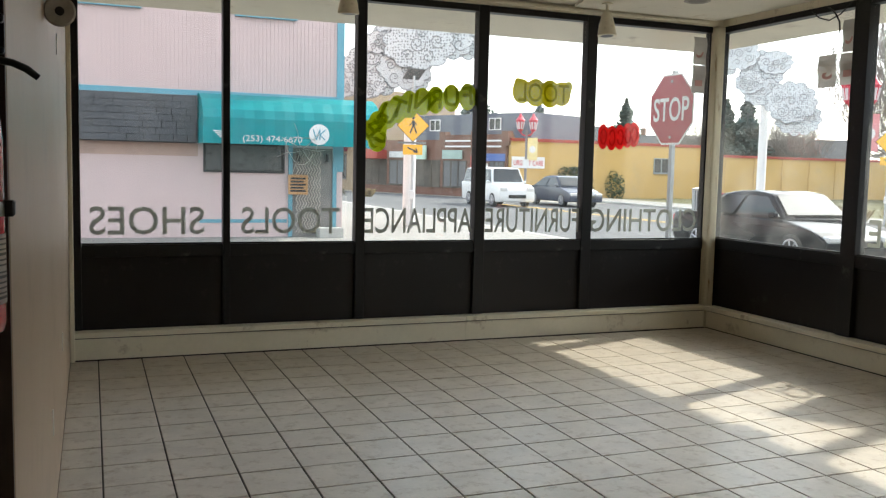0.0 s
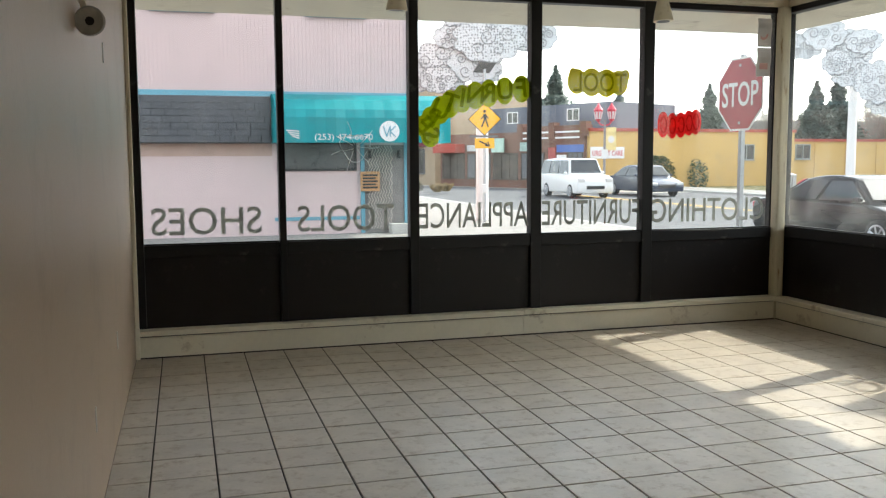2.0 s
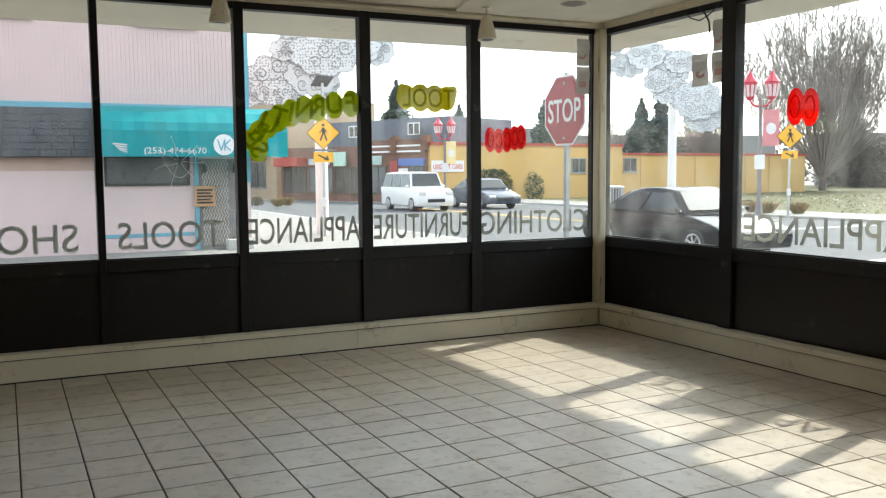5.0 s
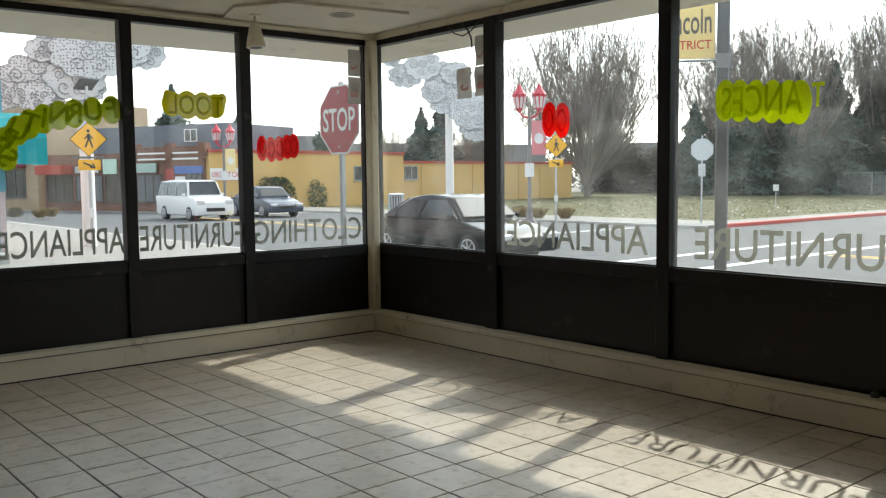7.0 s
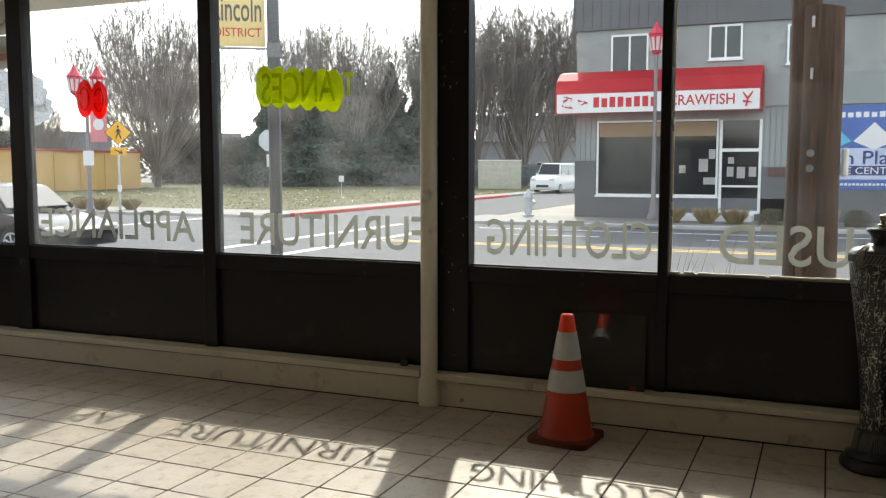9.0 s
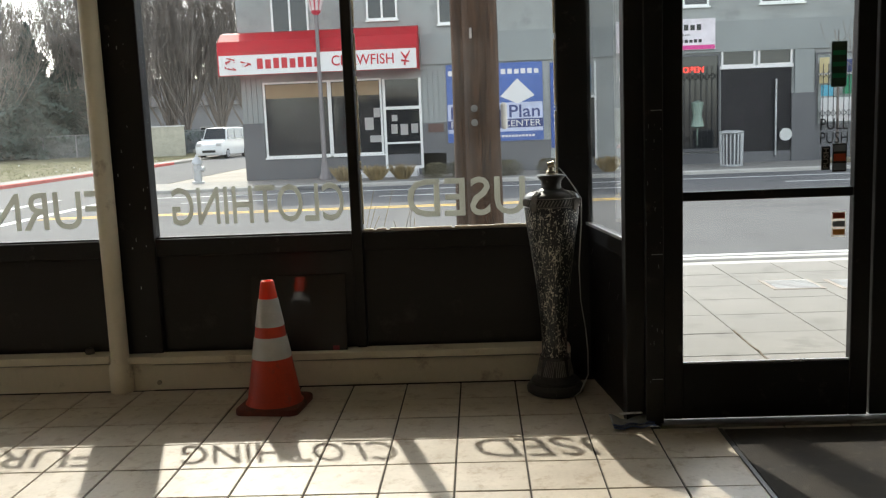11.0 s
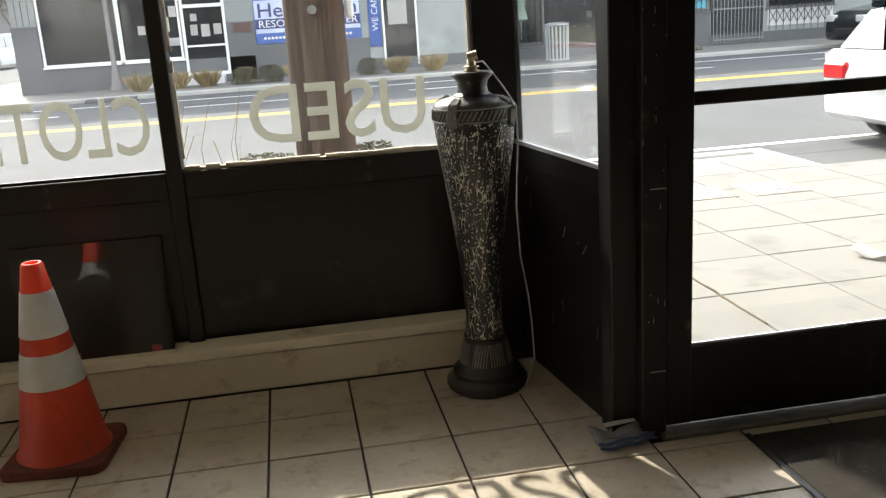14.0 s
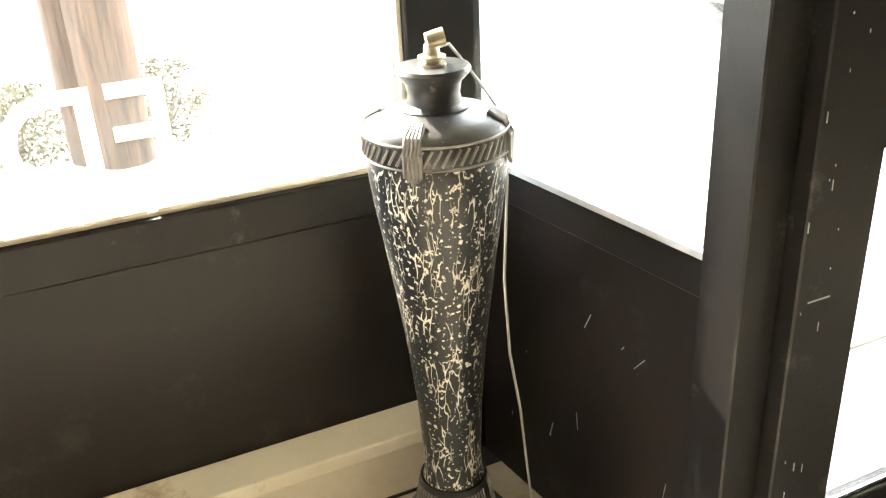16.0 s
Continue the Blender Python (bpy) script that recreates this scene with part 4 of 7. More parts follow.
for off in (0.0, 0.018):
    tube(bm, [(-0.056 + off, -0.11 + 0.22 * k / 8, 0.012 + off * 0.5 + 0.006 * math.sin(k * 1.7)) for k in range(9)], 0.006, 6)
part("zip_edge", bm, plain("blue_plastic", (0.05, 0.08, 0.2), 0.3), bag, "bright blue zip edge", True)
part("paper_slip", B(0.0, 0.03, -0.06, 0.06, 0.062, 0.0635), PAPER, bag, "white paper slip")

sheet = thing("acrylic_sheet", "glossy smoked acrylic sheet leaning on the window panel", "acrylic sheet", (5.645, 1.02, 0.2225), 0)
bm = B(-0.003, 0.003, -0.27, 0.33, 0.0, 0.475, bevel=0.001)
ob = part("sheet", bm, plain("smoked_acrylic", (0.03, 0.029, 0.027), 0.03), sheet)
ob.matrix_basis = pose(0, 0, 0, 0, 9.0, 0)
for yy in (-0.2, 0.12):
    part("tape", B(-0.006, -0.004, yy - 0.02, yy + 0.02, 0.002, 0.03), plain("dark_red_tape", (0.25, 0.02, 0.03), 0.5), sheet, "scrap of red tape")
knob = solid("door_stop", "small round grey door stop on the ledge", "door stop", lathe(bmesh.new(), [(0.026, 0.0), (0.03, 0.012), (0.024, 0.034), (0.01, 0.04)], 20, (5.672, 2.40, 0.2365)), mat("grey_rubber", (0.12, 0.11, 0.1), 0.7), smooth=True)

# fire extinguisher on the panelled wall
fx = thing("fire_extinguisher", "red fire extinguisher in a bracket on the dark wall", "fire extinguisher", (-0.590, 1.642, 1.35))
part("cylinder", lathe(bmesh.new(), [(0.043, 0.0), (0.053, 0.006), (0.057, 0.02), (0.057, 0.30), (0.054, 0.33), (0.046, 0.352), (0.03, 0.366), (0.02, 0.37)], 40), plain("red_enamel", (0.40, 0.012, 0.018), 0.25), fx, "glossy red cylinder", True)
bm = bmesh.new()
lathe(bm, [(0.018, 0.3705), (0.018, 0.42), (0.012, 0.43)], 20)
box(bm, -0.012, 0.062, -0.012, 0.012, 0.431, 0.442, bevel=0.003)
box(bm, -0.012, 0.062, -0.012, 0.012, 0.478, 0.492, bevel=0.003)
rod(bm, (-0.006, 0, 0.441), (-0.006, 0, 0.48), 0.006, seg=8)
part("valve", bm, BLACK, fx, "black valve and squeeze handle")
bm = bmesh.new()
tube(bm, [(-0.01, 0.0, 0.405), (0.012, 0.012, 0.424), (0.04, 0.02, 0.426), (0.07, 0.03, 0.422), (0.09, 0.036, 0.414), (0.106, 0.042, 0.402)], [0.006, 0.006, 0.006, 0.006, 0.0062, 0.0055], 10)
part("hose", bm, BLACK, fx, "black rubber hose", True)
bm = lathe(bmesh.new(), [(0.0578, 0.185), (0.0595, 0.186), (0.0595, 0.207), (0.0578, 0.208)], 40)
part("strap", bm, STEEL, fx, "steel bracket strap", True)
part("clamp", B(0.052, 0.072, -0.012, 0.018, 0.184, 0.209, bevel=0.003), BLACK, fx, "black bracket clamp")
part("bracket", B(-0.02, 0.02, 0.058, 0.073, 0.02, 0.30, bevel=0.003), STEEL, fx)
bm = bmesh.new()
lathe(bm, [(0.0574, 0.05), (0.058, 0.051), (0.058, 0.157), (0.0574, 0.158)], 40)
lab = part("label_sheet", bm, PAPER, fx, "white printed instruction label", True)
for k in range(12):
    z = 0.058 + k * 0.008 + (0.003 if k > 5 else 0)
    bm = lathe(bmesh.new(), [(0.0581, z), (0.0584, z + 0.0005), (0.0584, z + (0.0022 if k % 4 else 0.004)), (0.0581, z + (0.0027 if k % 4 else 0.0045))], 40)
    part("print_line", bm, plain("grey_print", (0.2, 0.2, 0.2), 0.6), lab)

# wall marks and lamps
for y, z0, z1 in ((5.59, 2.20, 2.315), (5.77, 0.49, 0.60), (4.32, 0.40, 0.52)):
    solid("wall_strip", "thin white metal strip left in the wall", "metal strip", B(-0.581, -0.574, y - 0.006, y + 0.006, z0, z1, bevel=0.002), WHITE, "wall strips")


def lampholder(x, y, z, turn, tilt, label, stem):
    t = thing("spot_lamp", label, "spot lamp", (x, y, z), turn, "spot lamps")
    bm = lathe(bmesh.new(), [(0.035, 0.0), (0.05, 0.005), (0.052, 0.03), (0.025, 0.045)], 24, (0, 0, stem))
    part("mount", bm, CREAM, t, "", True)
    bm = bmesh.new()
    rod(bm, (0, 0, 0.08), (0, 0, stem + 0.002), 0.012, seg=12)
    part("stem", bm, CREAM, t)
    bm = lathe(bmesh.new(), [(0.085, -0.13), (0.09, -0.125), (0.075, -0.04), (0.05, 0.06), (0.035, 0.085), (0.015, 0.09)], 32)
    ob = part("shade", bm, CREAM, t, "cream conical lamp shade", True)
    ob.matrix_basis = pose(0, 0, 0, tilt, 0, 0)
    bm = lathe(bmesh.new(), [(0.06, -0.131), (0.02, -0.1305)], 24)
    ob2 = part("bulb_opening", bm, BLACK, t, "dark bulb opening")
    ob2.matrix_basis = pose(0, 0, -0.0005, tilt, 0, 0)
    return t


lampholder(1.59, 7.40, 3.0, 0, 4, "cream conical spot lamp hanging from the ceiling", 0.155)
lampholder(4.06, 7.40, 3.0, 0, -5, "cream conical spot lamp hanging from the ceiling", 0.155)
wl = thing("wall_lampholder", "round grey lampholder on the partition wall", "lampholder", (-0.52, 4.22, 2.235))
part("rim", lathe(bmesh.new(), [(0.030, -0.03), (0.05, -0.028), (0.062, 0.0), (0.064, 0.012), (0.056, 0.02), (0.02, 0.014), (0.018, -0.02)], 32), mat("grey_porcelain", (0.4, 0.38, 0.34), 0.4, vary=0.15, scale=20), wl, "", True).matrix_basis = pose(0, 0, 0, 96, 0, -4)
part("bulb_opening", lathe(bmesh.new(), [(0.019, 0.0145), (0.017, 0.0155)], 20), BLACK, wl, "dark bulb opening").matrix_basis = pose(0, 0, 0, 96, 0, -4)
bm = bmesh.new()
tube(bm, [(-0.015, 0.02, 0.02), (-0.03, 0.03, 0.08), (-0.05, 0.035, 0.13)], 0.014, 8)
box(bm, -0.0605, -0.035, 0.0, 0.07, 0.11, 0.19, bevel=0.004)
part("bracket", bm, CREAM, wl, "cream wall bracket")
can = thing("recessed_lamp", "round recessed lamp in the ceiling", "recessed lamp", (4.70, 6.92, 3.172))
part("trim_ring", lathe(bmesh.new(), [(0.115, 0.0), (0.12, -0.006), (0.10, -0.012), (0.085, -0.004)], 36), mat("dull_ring", (0.3, 0.28, 0.24), 0.4), can, "", True)
part("reflector", lathe(bmesh.new(), [(0.084, -0.0045), (0.05, -0.002)], 30), plain("dim_reflector", (0.1, 0.09, 0.075), 0.4), can)
pl = thing("ceiling_panel_lamp", "flat white ceiling panel lamp, switched off", "ceiling lamp", (2.75, 6.35, 3.168))
part("frame", B(-0.62, 0.62, -0.32, 0.32, 0.0, 0.031, bevel=0.004), WHITE, pl)
part("diffuser", B(-0.59, 0.59, -0.29, 0.29, -0.006, -0.001, bevel=0.002), plain("frosted_diffuser", (0.75, 0.76, 0.77), 0.4), pl, "frosted diffuser")

# stickers on the door glass and paint chips on the frames
def door_sticker(y, z, w, h, base, bars, label):
    s = thing("door_sticker", label, "sticker", (4.772, y, z), 0, "door stickers")
    part("film", B(0, 0.002, -w / 2, w / 2, -h / 2, h / 2), base, s)
    for (b0, b1, m) in bars:
        part("print_bar", B(-0.002, -0.0005, -w * 0.42, w * 0.42, h * (b0 - 0.5), h * (b1 - 0.5)), m, s)


door_sticker(-1.83, 1.352, 0.043, 0.117, BLACK, [], "black vertical sticker with worn print")
fitted("print", "PUSH", -0.05, 0.05, -0.012, 0.012, PAPER, Matrix(((0, 0, -1, 4.7705), (-1, 0, 0, -1.83), (0, 1, 0, 1.352), (0, 0, 0, 1))) @ pose(0, 0, 0, 0, 0, 90), bpy.data.objects["door_sticker"]).matrix_parent_inverse = bpy.data.objects["door_sticker"].matrix_basis.inverted()
REDBAR, ORBAR, BLUEBAR = plain("red_print", (0.45, 0.06, 0.02), 0.5), plain("orange_print", (0.6, 0.25, 0.04), 0.5), plain("grey_blue_print", (0.22, 0.27, 0.33), 0.5)
door_sticker(-1.897, 1.353, 0.07, 0.14, BLACK, [(0.72, 0.95, BLUEBAR), (0.38, 0.64, REDBAR), (0.06, 0.3, BLUEBAR)], "dark card-shaped sticker with coloured bars")
door_sticker(-1.90, 1.02, 0.07, 0.128, PAPER, [(0.72, 0.96, REDBAR), (0.4, 0.62, BLUEBAR), (0.08, 0.3, ORBAR)], "pale card-shaped sticker with coloured bars")
for text, z in (("PULL", 1.52), ("PUSH", 1.453)):
    t = fitted("door_lettering", text, -2.01, -1.875, z - 0.028, z + 0.028, BLACK, Matrix(((0, 0, -1, 4.772), (-1, 0, 0, -3.81), (0, 1, 0, 0), (0, 0, 0, 1))) @ Matrix.Identity(4))
    tagged(t, "black worn lettering on the door glass", "lettering", "door lettering")
door_sticker(-1.885, 1.81, 0.075, 0.22, mat("dark_green_film", (0.03, 0.06, 0.045), 0.5), [(0.2, 0.3, SIGNGRN), (0.45, 0.55, SIGNGRN), (0.7, 0.8, SIGNGRN)], "dark green sticker high on the door glass")

chips = thing("paint_chip", "pale scratches and chips in the dark frame paint", "scratches", kind="structure")
rp = random.Random(12)
bm = bmesh.new()
for k in range(24):
    y, z = rp.uniform(-1.015, -0.935), rp.uniform(0.05, 2.2)
    h = rp.choice((0.004, 0.006, 0.02))
    box(bm, 4.7335, 4.7352, y, y + rp.uniform(0.0008, 0.0018), z, z + h)
for z in (0.25, 0.9, 1.62):
    box(bm, 4.7335, 4.7352, -1.015, -0.96, z, z + 0.003)
part("chip", bm, SIGNBACK, chips)
bm = bmesh.new()
for k in range(10):
    u, z = rp.uniform(0.06, 0.75), rp.uniform(0.1, 0.8)
    h = rp.choice((0.006, 0.012, 0.05))
    mm = pose(4.872, SY, 0, 0, 0, 7)
    vs = bmesh.ops.create_cube(bm, size=1, matrix=mm @ pose(u, -0.0055, z, 0, rp.uniform(-40, 10), 0) @ Matrix.Diagonal((0.002, 0.0012, h, 1)))
part("chip", bm, SIGNBACK, chips)
bm = bmesh.new()
for k in range(40):
    y, z = rp.uniform(1.94, 2.24), rp.uniform(0.3, 3.0)
    box(bm, 5.6838, 5.6852, y, y + rp.uniform(0.002, 0.006), z, z + rp.uniform(0.003, 0.02))
part("chip", bm, SIGNBACK, chips)
bm = bmesh.new()
for k in range(15):
    y = 0.62 - k * 0.081
    box(bm, 5.706, 5.7255, y - rp.choice((0.0805, 0.0805, 0.0805, 0.06)), y, 0.9602, 0.968 + rp.uniform(0, 0.004), bevel=0.002)
for s in (0.615, -0.585):
    for k in range(22):
        z = 1.0 + k * 0.085
        box(bm, 5.712, 5.7255, s, s + 0.012, z, z + rp.choice((0.0845, 0.0845, 0.05)), bevel=0.001)
part("flaked_putty", bm, CREAM, chips, "flaked pale putty along the glass")


# ---- outdoors: buildings ----
def facade_text(text, u0, u1, z0, z1, material, parent, out, name="sign_text", offset=0.0):
    """Lettering on a facade whose face looks towards local -y."""
    return fitted(name, text, u0, u1, z0, z1, material, Matrix(((1, 0, 0, 0), (0, 0, -1, -out), (0, 1, 0, 0), (0, 0, 0, 1))), parent, offset)


def bars(parent, u0, u1, z0, z1, out, n, material, gap=0.3, name="sign_mark"):
    """A row of plain upright marks that stand in for a name."""
    w = (u1 - u0) / n
    for k in range(n):
        part(name, B(u0 + k * w, u0 + (k + 1 - gap) * w, -out - 0.004, -out, z0, z1 - (0.12 * (z1 - z0) if k % 3 == 1 else 0)), material, parent)


def facade_window(parent, u0, u1, z0, z1, frame_mat, split=1, depth=0.05, glass=None, sill=True, name="window"):
    w = part(name, B(u0, u1, -0.012, 0.02, z0, z1), glass or DARKGL, parent, "dark glazed window")
    f = 0.06
    bm = bmesh.new()
    box(bm, u0 - f, u1 + f, -depth, 0.0, z1, z1 + f)
    box(bm, u0 - f, u1 + f, -depth, 0.0, z0 - f, z0)
    box(bm, u0 - f, u0, -depth, 0.0, z0, z1)
    box(bm, u1, u1 + f, -depth, 0.0, z0, z1)
    for k in range(1, split):
        c = u0 + (u1 - u0) * k / split
        box(bm, c - f / 2, c + f / 2, -depth, -0.013, z0, z1)
    part("frame", bm, frame_mat, w)
    if sill:
        part("sill", B(u0 - 0.1, u1 + 0.1, -depth - 0.05, -0.001, z0 - f - 0.05, z0 - f - 0.001), frame_mat, w)
    return w


# pink shop across the side street
pk = thing("pink_shop", "pink boarded shop with teal trim and a teal awning", "building", (0, 20.35, -0.04))
part("wall", B(-30, 5.04, 0, 12, -0.3, 7.4), PINK, pk)
bm = bmesh.new()
for k in range(150):
    u = -8.0 + k * 0.086
    box(bm, u, u + 0.012, -0.012, 0.0, 3.22, 7.2)
part("board_joints", bm, mat("pink_joint_paint", (0.55, 0.41, 0.40), 0.7), pk, "narrow vertical siding ribs")
part("corner_board", B(4.88, 5.05, -0.04, 0.0, 1.5, 7.3), TEALT, pk, "teal corner board")
part("band", B(-30, 4.879, -0.05, 0.0, 3.09, 3.21, bevel=0.005), TEALT, pk, "teal band")
part("roofline", B(-30, 5.05, -0.15, 12.1, 7.4, 7.6), TEALT, pk)
for u0, u1 in ((-0.64, 0.52), (2.67, 3.84)):
    w = facade_window(pk, u0, u1, 4.97, 6.3, TEALT, 2)
sh = part("shingle_skirt", B(-30, 1.73, -0.28, -0.001, 2.06, 3.08), SHINGLE, pk, "dark shingled skirt roof")
sh.modifiers.new("soft", "BEVEL").width = 0.01
rs = random.Random(2)
bm = bmesh.new()
for r in range(7):
    u = -6.0 + rs.uniform(0, 0.2)
    while u < 1.62:
        w = rs.uniform(0.28, 0.42)
        box(bm, u, min(u + w - 0.015, 1.72), -0.30 - 0.012 * (6 - r) * 0.6, -0.281, 2.08 + r * 0.142, 2.08 + (r + 1) * 0.142 - 0.01)
        u += w
part("shingle", bm, SHINGLE, sh, "dark grey shingles")
tagged(bpy.data.objects["shingle"], kind="stuff")
part("brown_band", B(-30, 1.78, -0.006, 0.0, 1.78, 2.058), mat("brownish_pink", (0.46, 0.31, 0.26), 0.8, vary=0.15, scale=2), pk, "brown strip under the skirt")
aw = part("awning", bmesh.new(), TEALA, pk, "teal barrel awning")
bm = bmesh.new()
prof = [(0.0, 3.16), (-0.35, 3.13), (-0.7, 3.0), (-0.95, 2.78), (-1.02, 2.6), (-1.02, 2.06)]
for k in range(9):
    u0, u1 = 1.77 + k * 0.43, 1.77 + (k + 1) * 0.43
    for (a, za), (b, zb) in zip(prof, prof[1:]):
        sagm = 0.0
        vs = [bm.verts.new(p) for p in ((u0, a, za), ((u0 + u1) / 2, a + 0.02, za - sagm), (u1, a, za), (u1, b, zb), ((u0 + u1) / 2, b + 0.02, zb - sagm), (u0, b, zb))]
        bm.faces.new((vs[0], vs[1], vs[4], vs[5]))
        bm.faces.new((vs[1], vs[2], vs[3], vs[4]))
for u in (1.77, 5.64):
    bm.faces.new([bm.verts.new((u, a, z)) for a, z in prof] + [bm.verts.new((u, 0.0, 2.06))])
bmesh.ops.remove_doubles(bm, verts=bm.verts, dist=0.001)
bm.to_mesh(aw.data)
bm.free()
aw.data.materials.append(TEALA) if not aw.data.materials else None
facade_text("(253) 474-6670", 2.59, 3.86, 2.08, 2.25, SIGNW, pk, 1.03)
bm = bmesh.new()
blob(bm, Matrix(((1, 0, 0, 0), (0, 0, -1, -1.024), (0, 1, 0, 0), (0, 0, 0, 1))), 4.235, 2.31, 0.225, 0.225, 0.006, 28)
disc = part("sign_disc", bm, SIGNW, pk, "white round shop mark")
bm = bmesh.new()
for a, b in (((4.10, 2.42), (4.17, 2.19)), ((4.17, 2.19), (4.25, 2.42)), ((4.25, 2.42), (4.25, 2.19)), ((4.25, 2.3), (4.37, 2.42)), ((4.25, 2.3), (4.37, 2.19))):
    rod(bm, (a[0], -1.036, a[1]), (b[0], -1.036, b[1]), 0.014, seg=5)
part("sign_stroke", bm, TEALT, disc)
bm = bmesh.new()
for k in range(4):
    rod(bm, (1.98 + 0.04 * k, -1.03, 2.32 - 0.04 * k), (2.26, -1.03, 2.30 - 0.05 * k), 0.012, seg=5)
part("sign_mark", bm, SIGNW, pk, "small white emblem")
facade_window(pk, 1.95, 3.62, 1.50, 2.04, BLACK, 1, glass=mat("curtained_glass", (0.09, 0.09, 0.09), 0.3, vary=0.4, scale=9), sill=False)
part("trim_board", B(1.80, 3.74, -0.02, -0.001, 0.32, 0.40), TEALT, pk, "teal board")
d = part("door", B(3.86, 4.80, -0.01, 0.02, 0.0, 2.02), mat("dim_grey_doorway", (0.2, 0.18, 0.17), 0.7, vary=0.3, scale=3), pk, "dim grey doorway")
bm = bmesh.new()
for u in (3.77, 4.80):
    box(bm, u, u + 0.09, -0.06, -0.001, 0.0, 2.08)
part("frame", bm, TEALT, d)
bm = bmesh.new()
for k in range(9):
    u = 3.93 + k * 0.065
    for s in range(10):
        z = 0.1 + s * 0.19
        rod(bm, (u, -0.09, z), (u + 0.06, -0.09, z + 0.095), 0.009, seg=4)
        rod(bm, (u + 0.06, -0.09, z + 0.095), (u, -0.09, z + 0.19), 0.009, seg=4)
part("folding_gate", bm, mat("rusty_pale_steel", (0.55, 0.48, 0.42), 0.5, 0.3), d, "folding steel security gate")
for u in (3.98, 4.66):
    part("door_lamp", rod(bmesh.new(), (u, -0.1, 1.72), (u, -0.1, 1.9), 0.05, 0.035, 8), BLACK, d, "black lantern")
nt = part("notice", B(3.75, 4.20, -0.12, -0.1, 0.97, 1.42), mat("orange_brown_board", (0.45, 0.24, 0.11), 0.7), pk, "orange-brown notice board with text lines")
bm = bmesh.new()
for k in range(5):
    box(bm, 3.80, 4.15 - 0.05 * (k % 2), -0.124, -0.1205, 1.03 + k * 0.07, 1.075 + k * 0.07)
part("print_line", bm, BLACK, nt)
part("planter", B(4.4, 4.95, -0.5, -0.15, 0.0, 0.22), KERB, pk)

# grey corner building across the main road: local x runs south, -y looks at the shop
gb = thing("corner_building", "two-storey grey painted corner building with shops", "building", (29.3, -0.38, -0.04), -90)
part("wall", B(-7.87, 22, 0, 14, -0.3, 6.05), GREYWL, gb, "grey painted brick wall")
part("upper_cladding", B(-7.98, 22, -0.12, 14.1, 6.051, 7.9), GREYDK, gb, "dark grey ribbed roof cladding")
bm = bmesh.new()
for k in range(100):
    box(bm, -7.98 + k * 0.3, -7.98 + k * 0.3 + 0.03, -0.14, -0.121, 6.06, 7.88)
part("cladding_rib", bm, GREYDK, gb)
bm = bmesh.new()
for r in range(33):
    z = 4.62 + r * 0.0433
    box(bm, -7.86, 22, -0.006, -0.001, z, z + 0.035)
tagged(part("brick_course", bm, GREYWL, gb), kind="stuff")
part("base_panel", B(-7.88, -1.30, -0.04, -0.001, -0.2, 0.68), GREYDK, gb, "dark grey panelling under the windows")
part("base_panel", B(-7.89, -7.2, -0.05, -0.001, 0.681, 1.85), GREYDK, gb)
part("fascia", B(-2.0, 22, -0.08, -0.001, 3.5, 4.45), GREYMD, gb, "plain grey fascia board")
for u, z0, z1 in ((-7.86, 1.86, 3.3), (-1.98, 1.6, 3.49)):
    for k in range(4):
        part("board", B(u + k * 0.17, u + k * 0.17 + 0.15, -0.03, -0.001, z0, z1), GREYMD, gb, "grey vertical board")
for u0, u1, s in ((-7.10, -5.07, 1), (-4.95, -3.38, 1)):
    facade_window(gb, u0, u1, 0.78, 3.08, WHITE, s, glass=DARKGL)
for u0, u1 in ((-7.08, -5.09), (-4.93, -3.40)):
    part("rolled_blind", B(u0, u1, -0.019, -0.0135, 2.62, 3.06), mat("tan_blind", (0.3, 0.22, 0.13), 0.7), gb, "tan rolled blind behind the glass")
d = part("door", B(-3.2, -2.12, -0.02, 0.02, 0.26, 2.12), DARKGL, gb, "glass door in a white frame")
bm = bmesh.new()
for u in (-3.28, -2.12):
    box(bm, u, u + 0.08, -0.06, 0.0, 0.2, 3.1)
box(bm, -3.2, -2.12, -0.06, 0.0, 2.12, 2.22)
box(bm, -3.2, -2.12, -0.06, 0.0, 1.02, 1.08)
box(bm, -3.2, -2.12, -0.06, 0.0, 0.2, 0.3)
part("frame", bm, WHITE, d)
part("transom", B(-3.2, -2.12, -0.015, 0.02, 2.22, 3.08), DARKGL, d, "dark glass transom")
bm = bmesh.new()
for u, z, w, h in ((-3.05, 1.35, 0.2, 0.3), (-2.75, 1.3, 0.24, 0.35), (-2.4, 1.35, 0.22, 0.3), (-3.02, 1.75, 0.18, 0.2), (-3.9, 1.5, 0.28, 0.4), (-3.6, 1.9, 0.2, 0.3), (-4.5, 1.45, 0.2, 0.25), (-3.75, 1.1, 0.4, 0.22)):
    part("notice", B(u, u + w, -0.035, -0.022, z, z + h), PAPER, gb, "paper notice on the glass")
part("step", B(-4.6, -2.2, -0.9, -0.001, -0.1, 0.2, bevel=0.02), SIGNW, gb, "white painted concrete step")
part("base_panel", B(-2.03, -1.24, -0.04, -0.001, -0.2, 1.66), GREYDK, gb, "dark grey painted brick panel")
part("base_panel", B(-1.239, 2.08, -0.034, -0.001, 0.341, 0.97), GREYDK, gb, "dark grey painted brick panel")
part("plaque", B(-1.85, -1.35, -0.07, -0.045, 1.35, 1.62), mat("dark_brown_plaque", (0.1, 0.05, 0.04), 0.5), gb, "dark brown plaque")
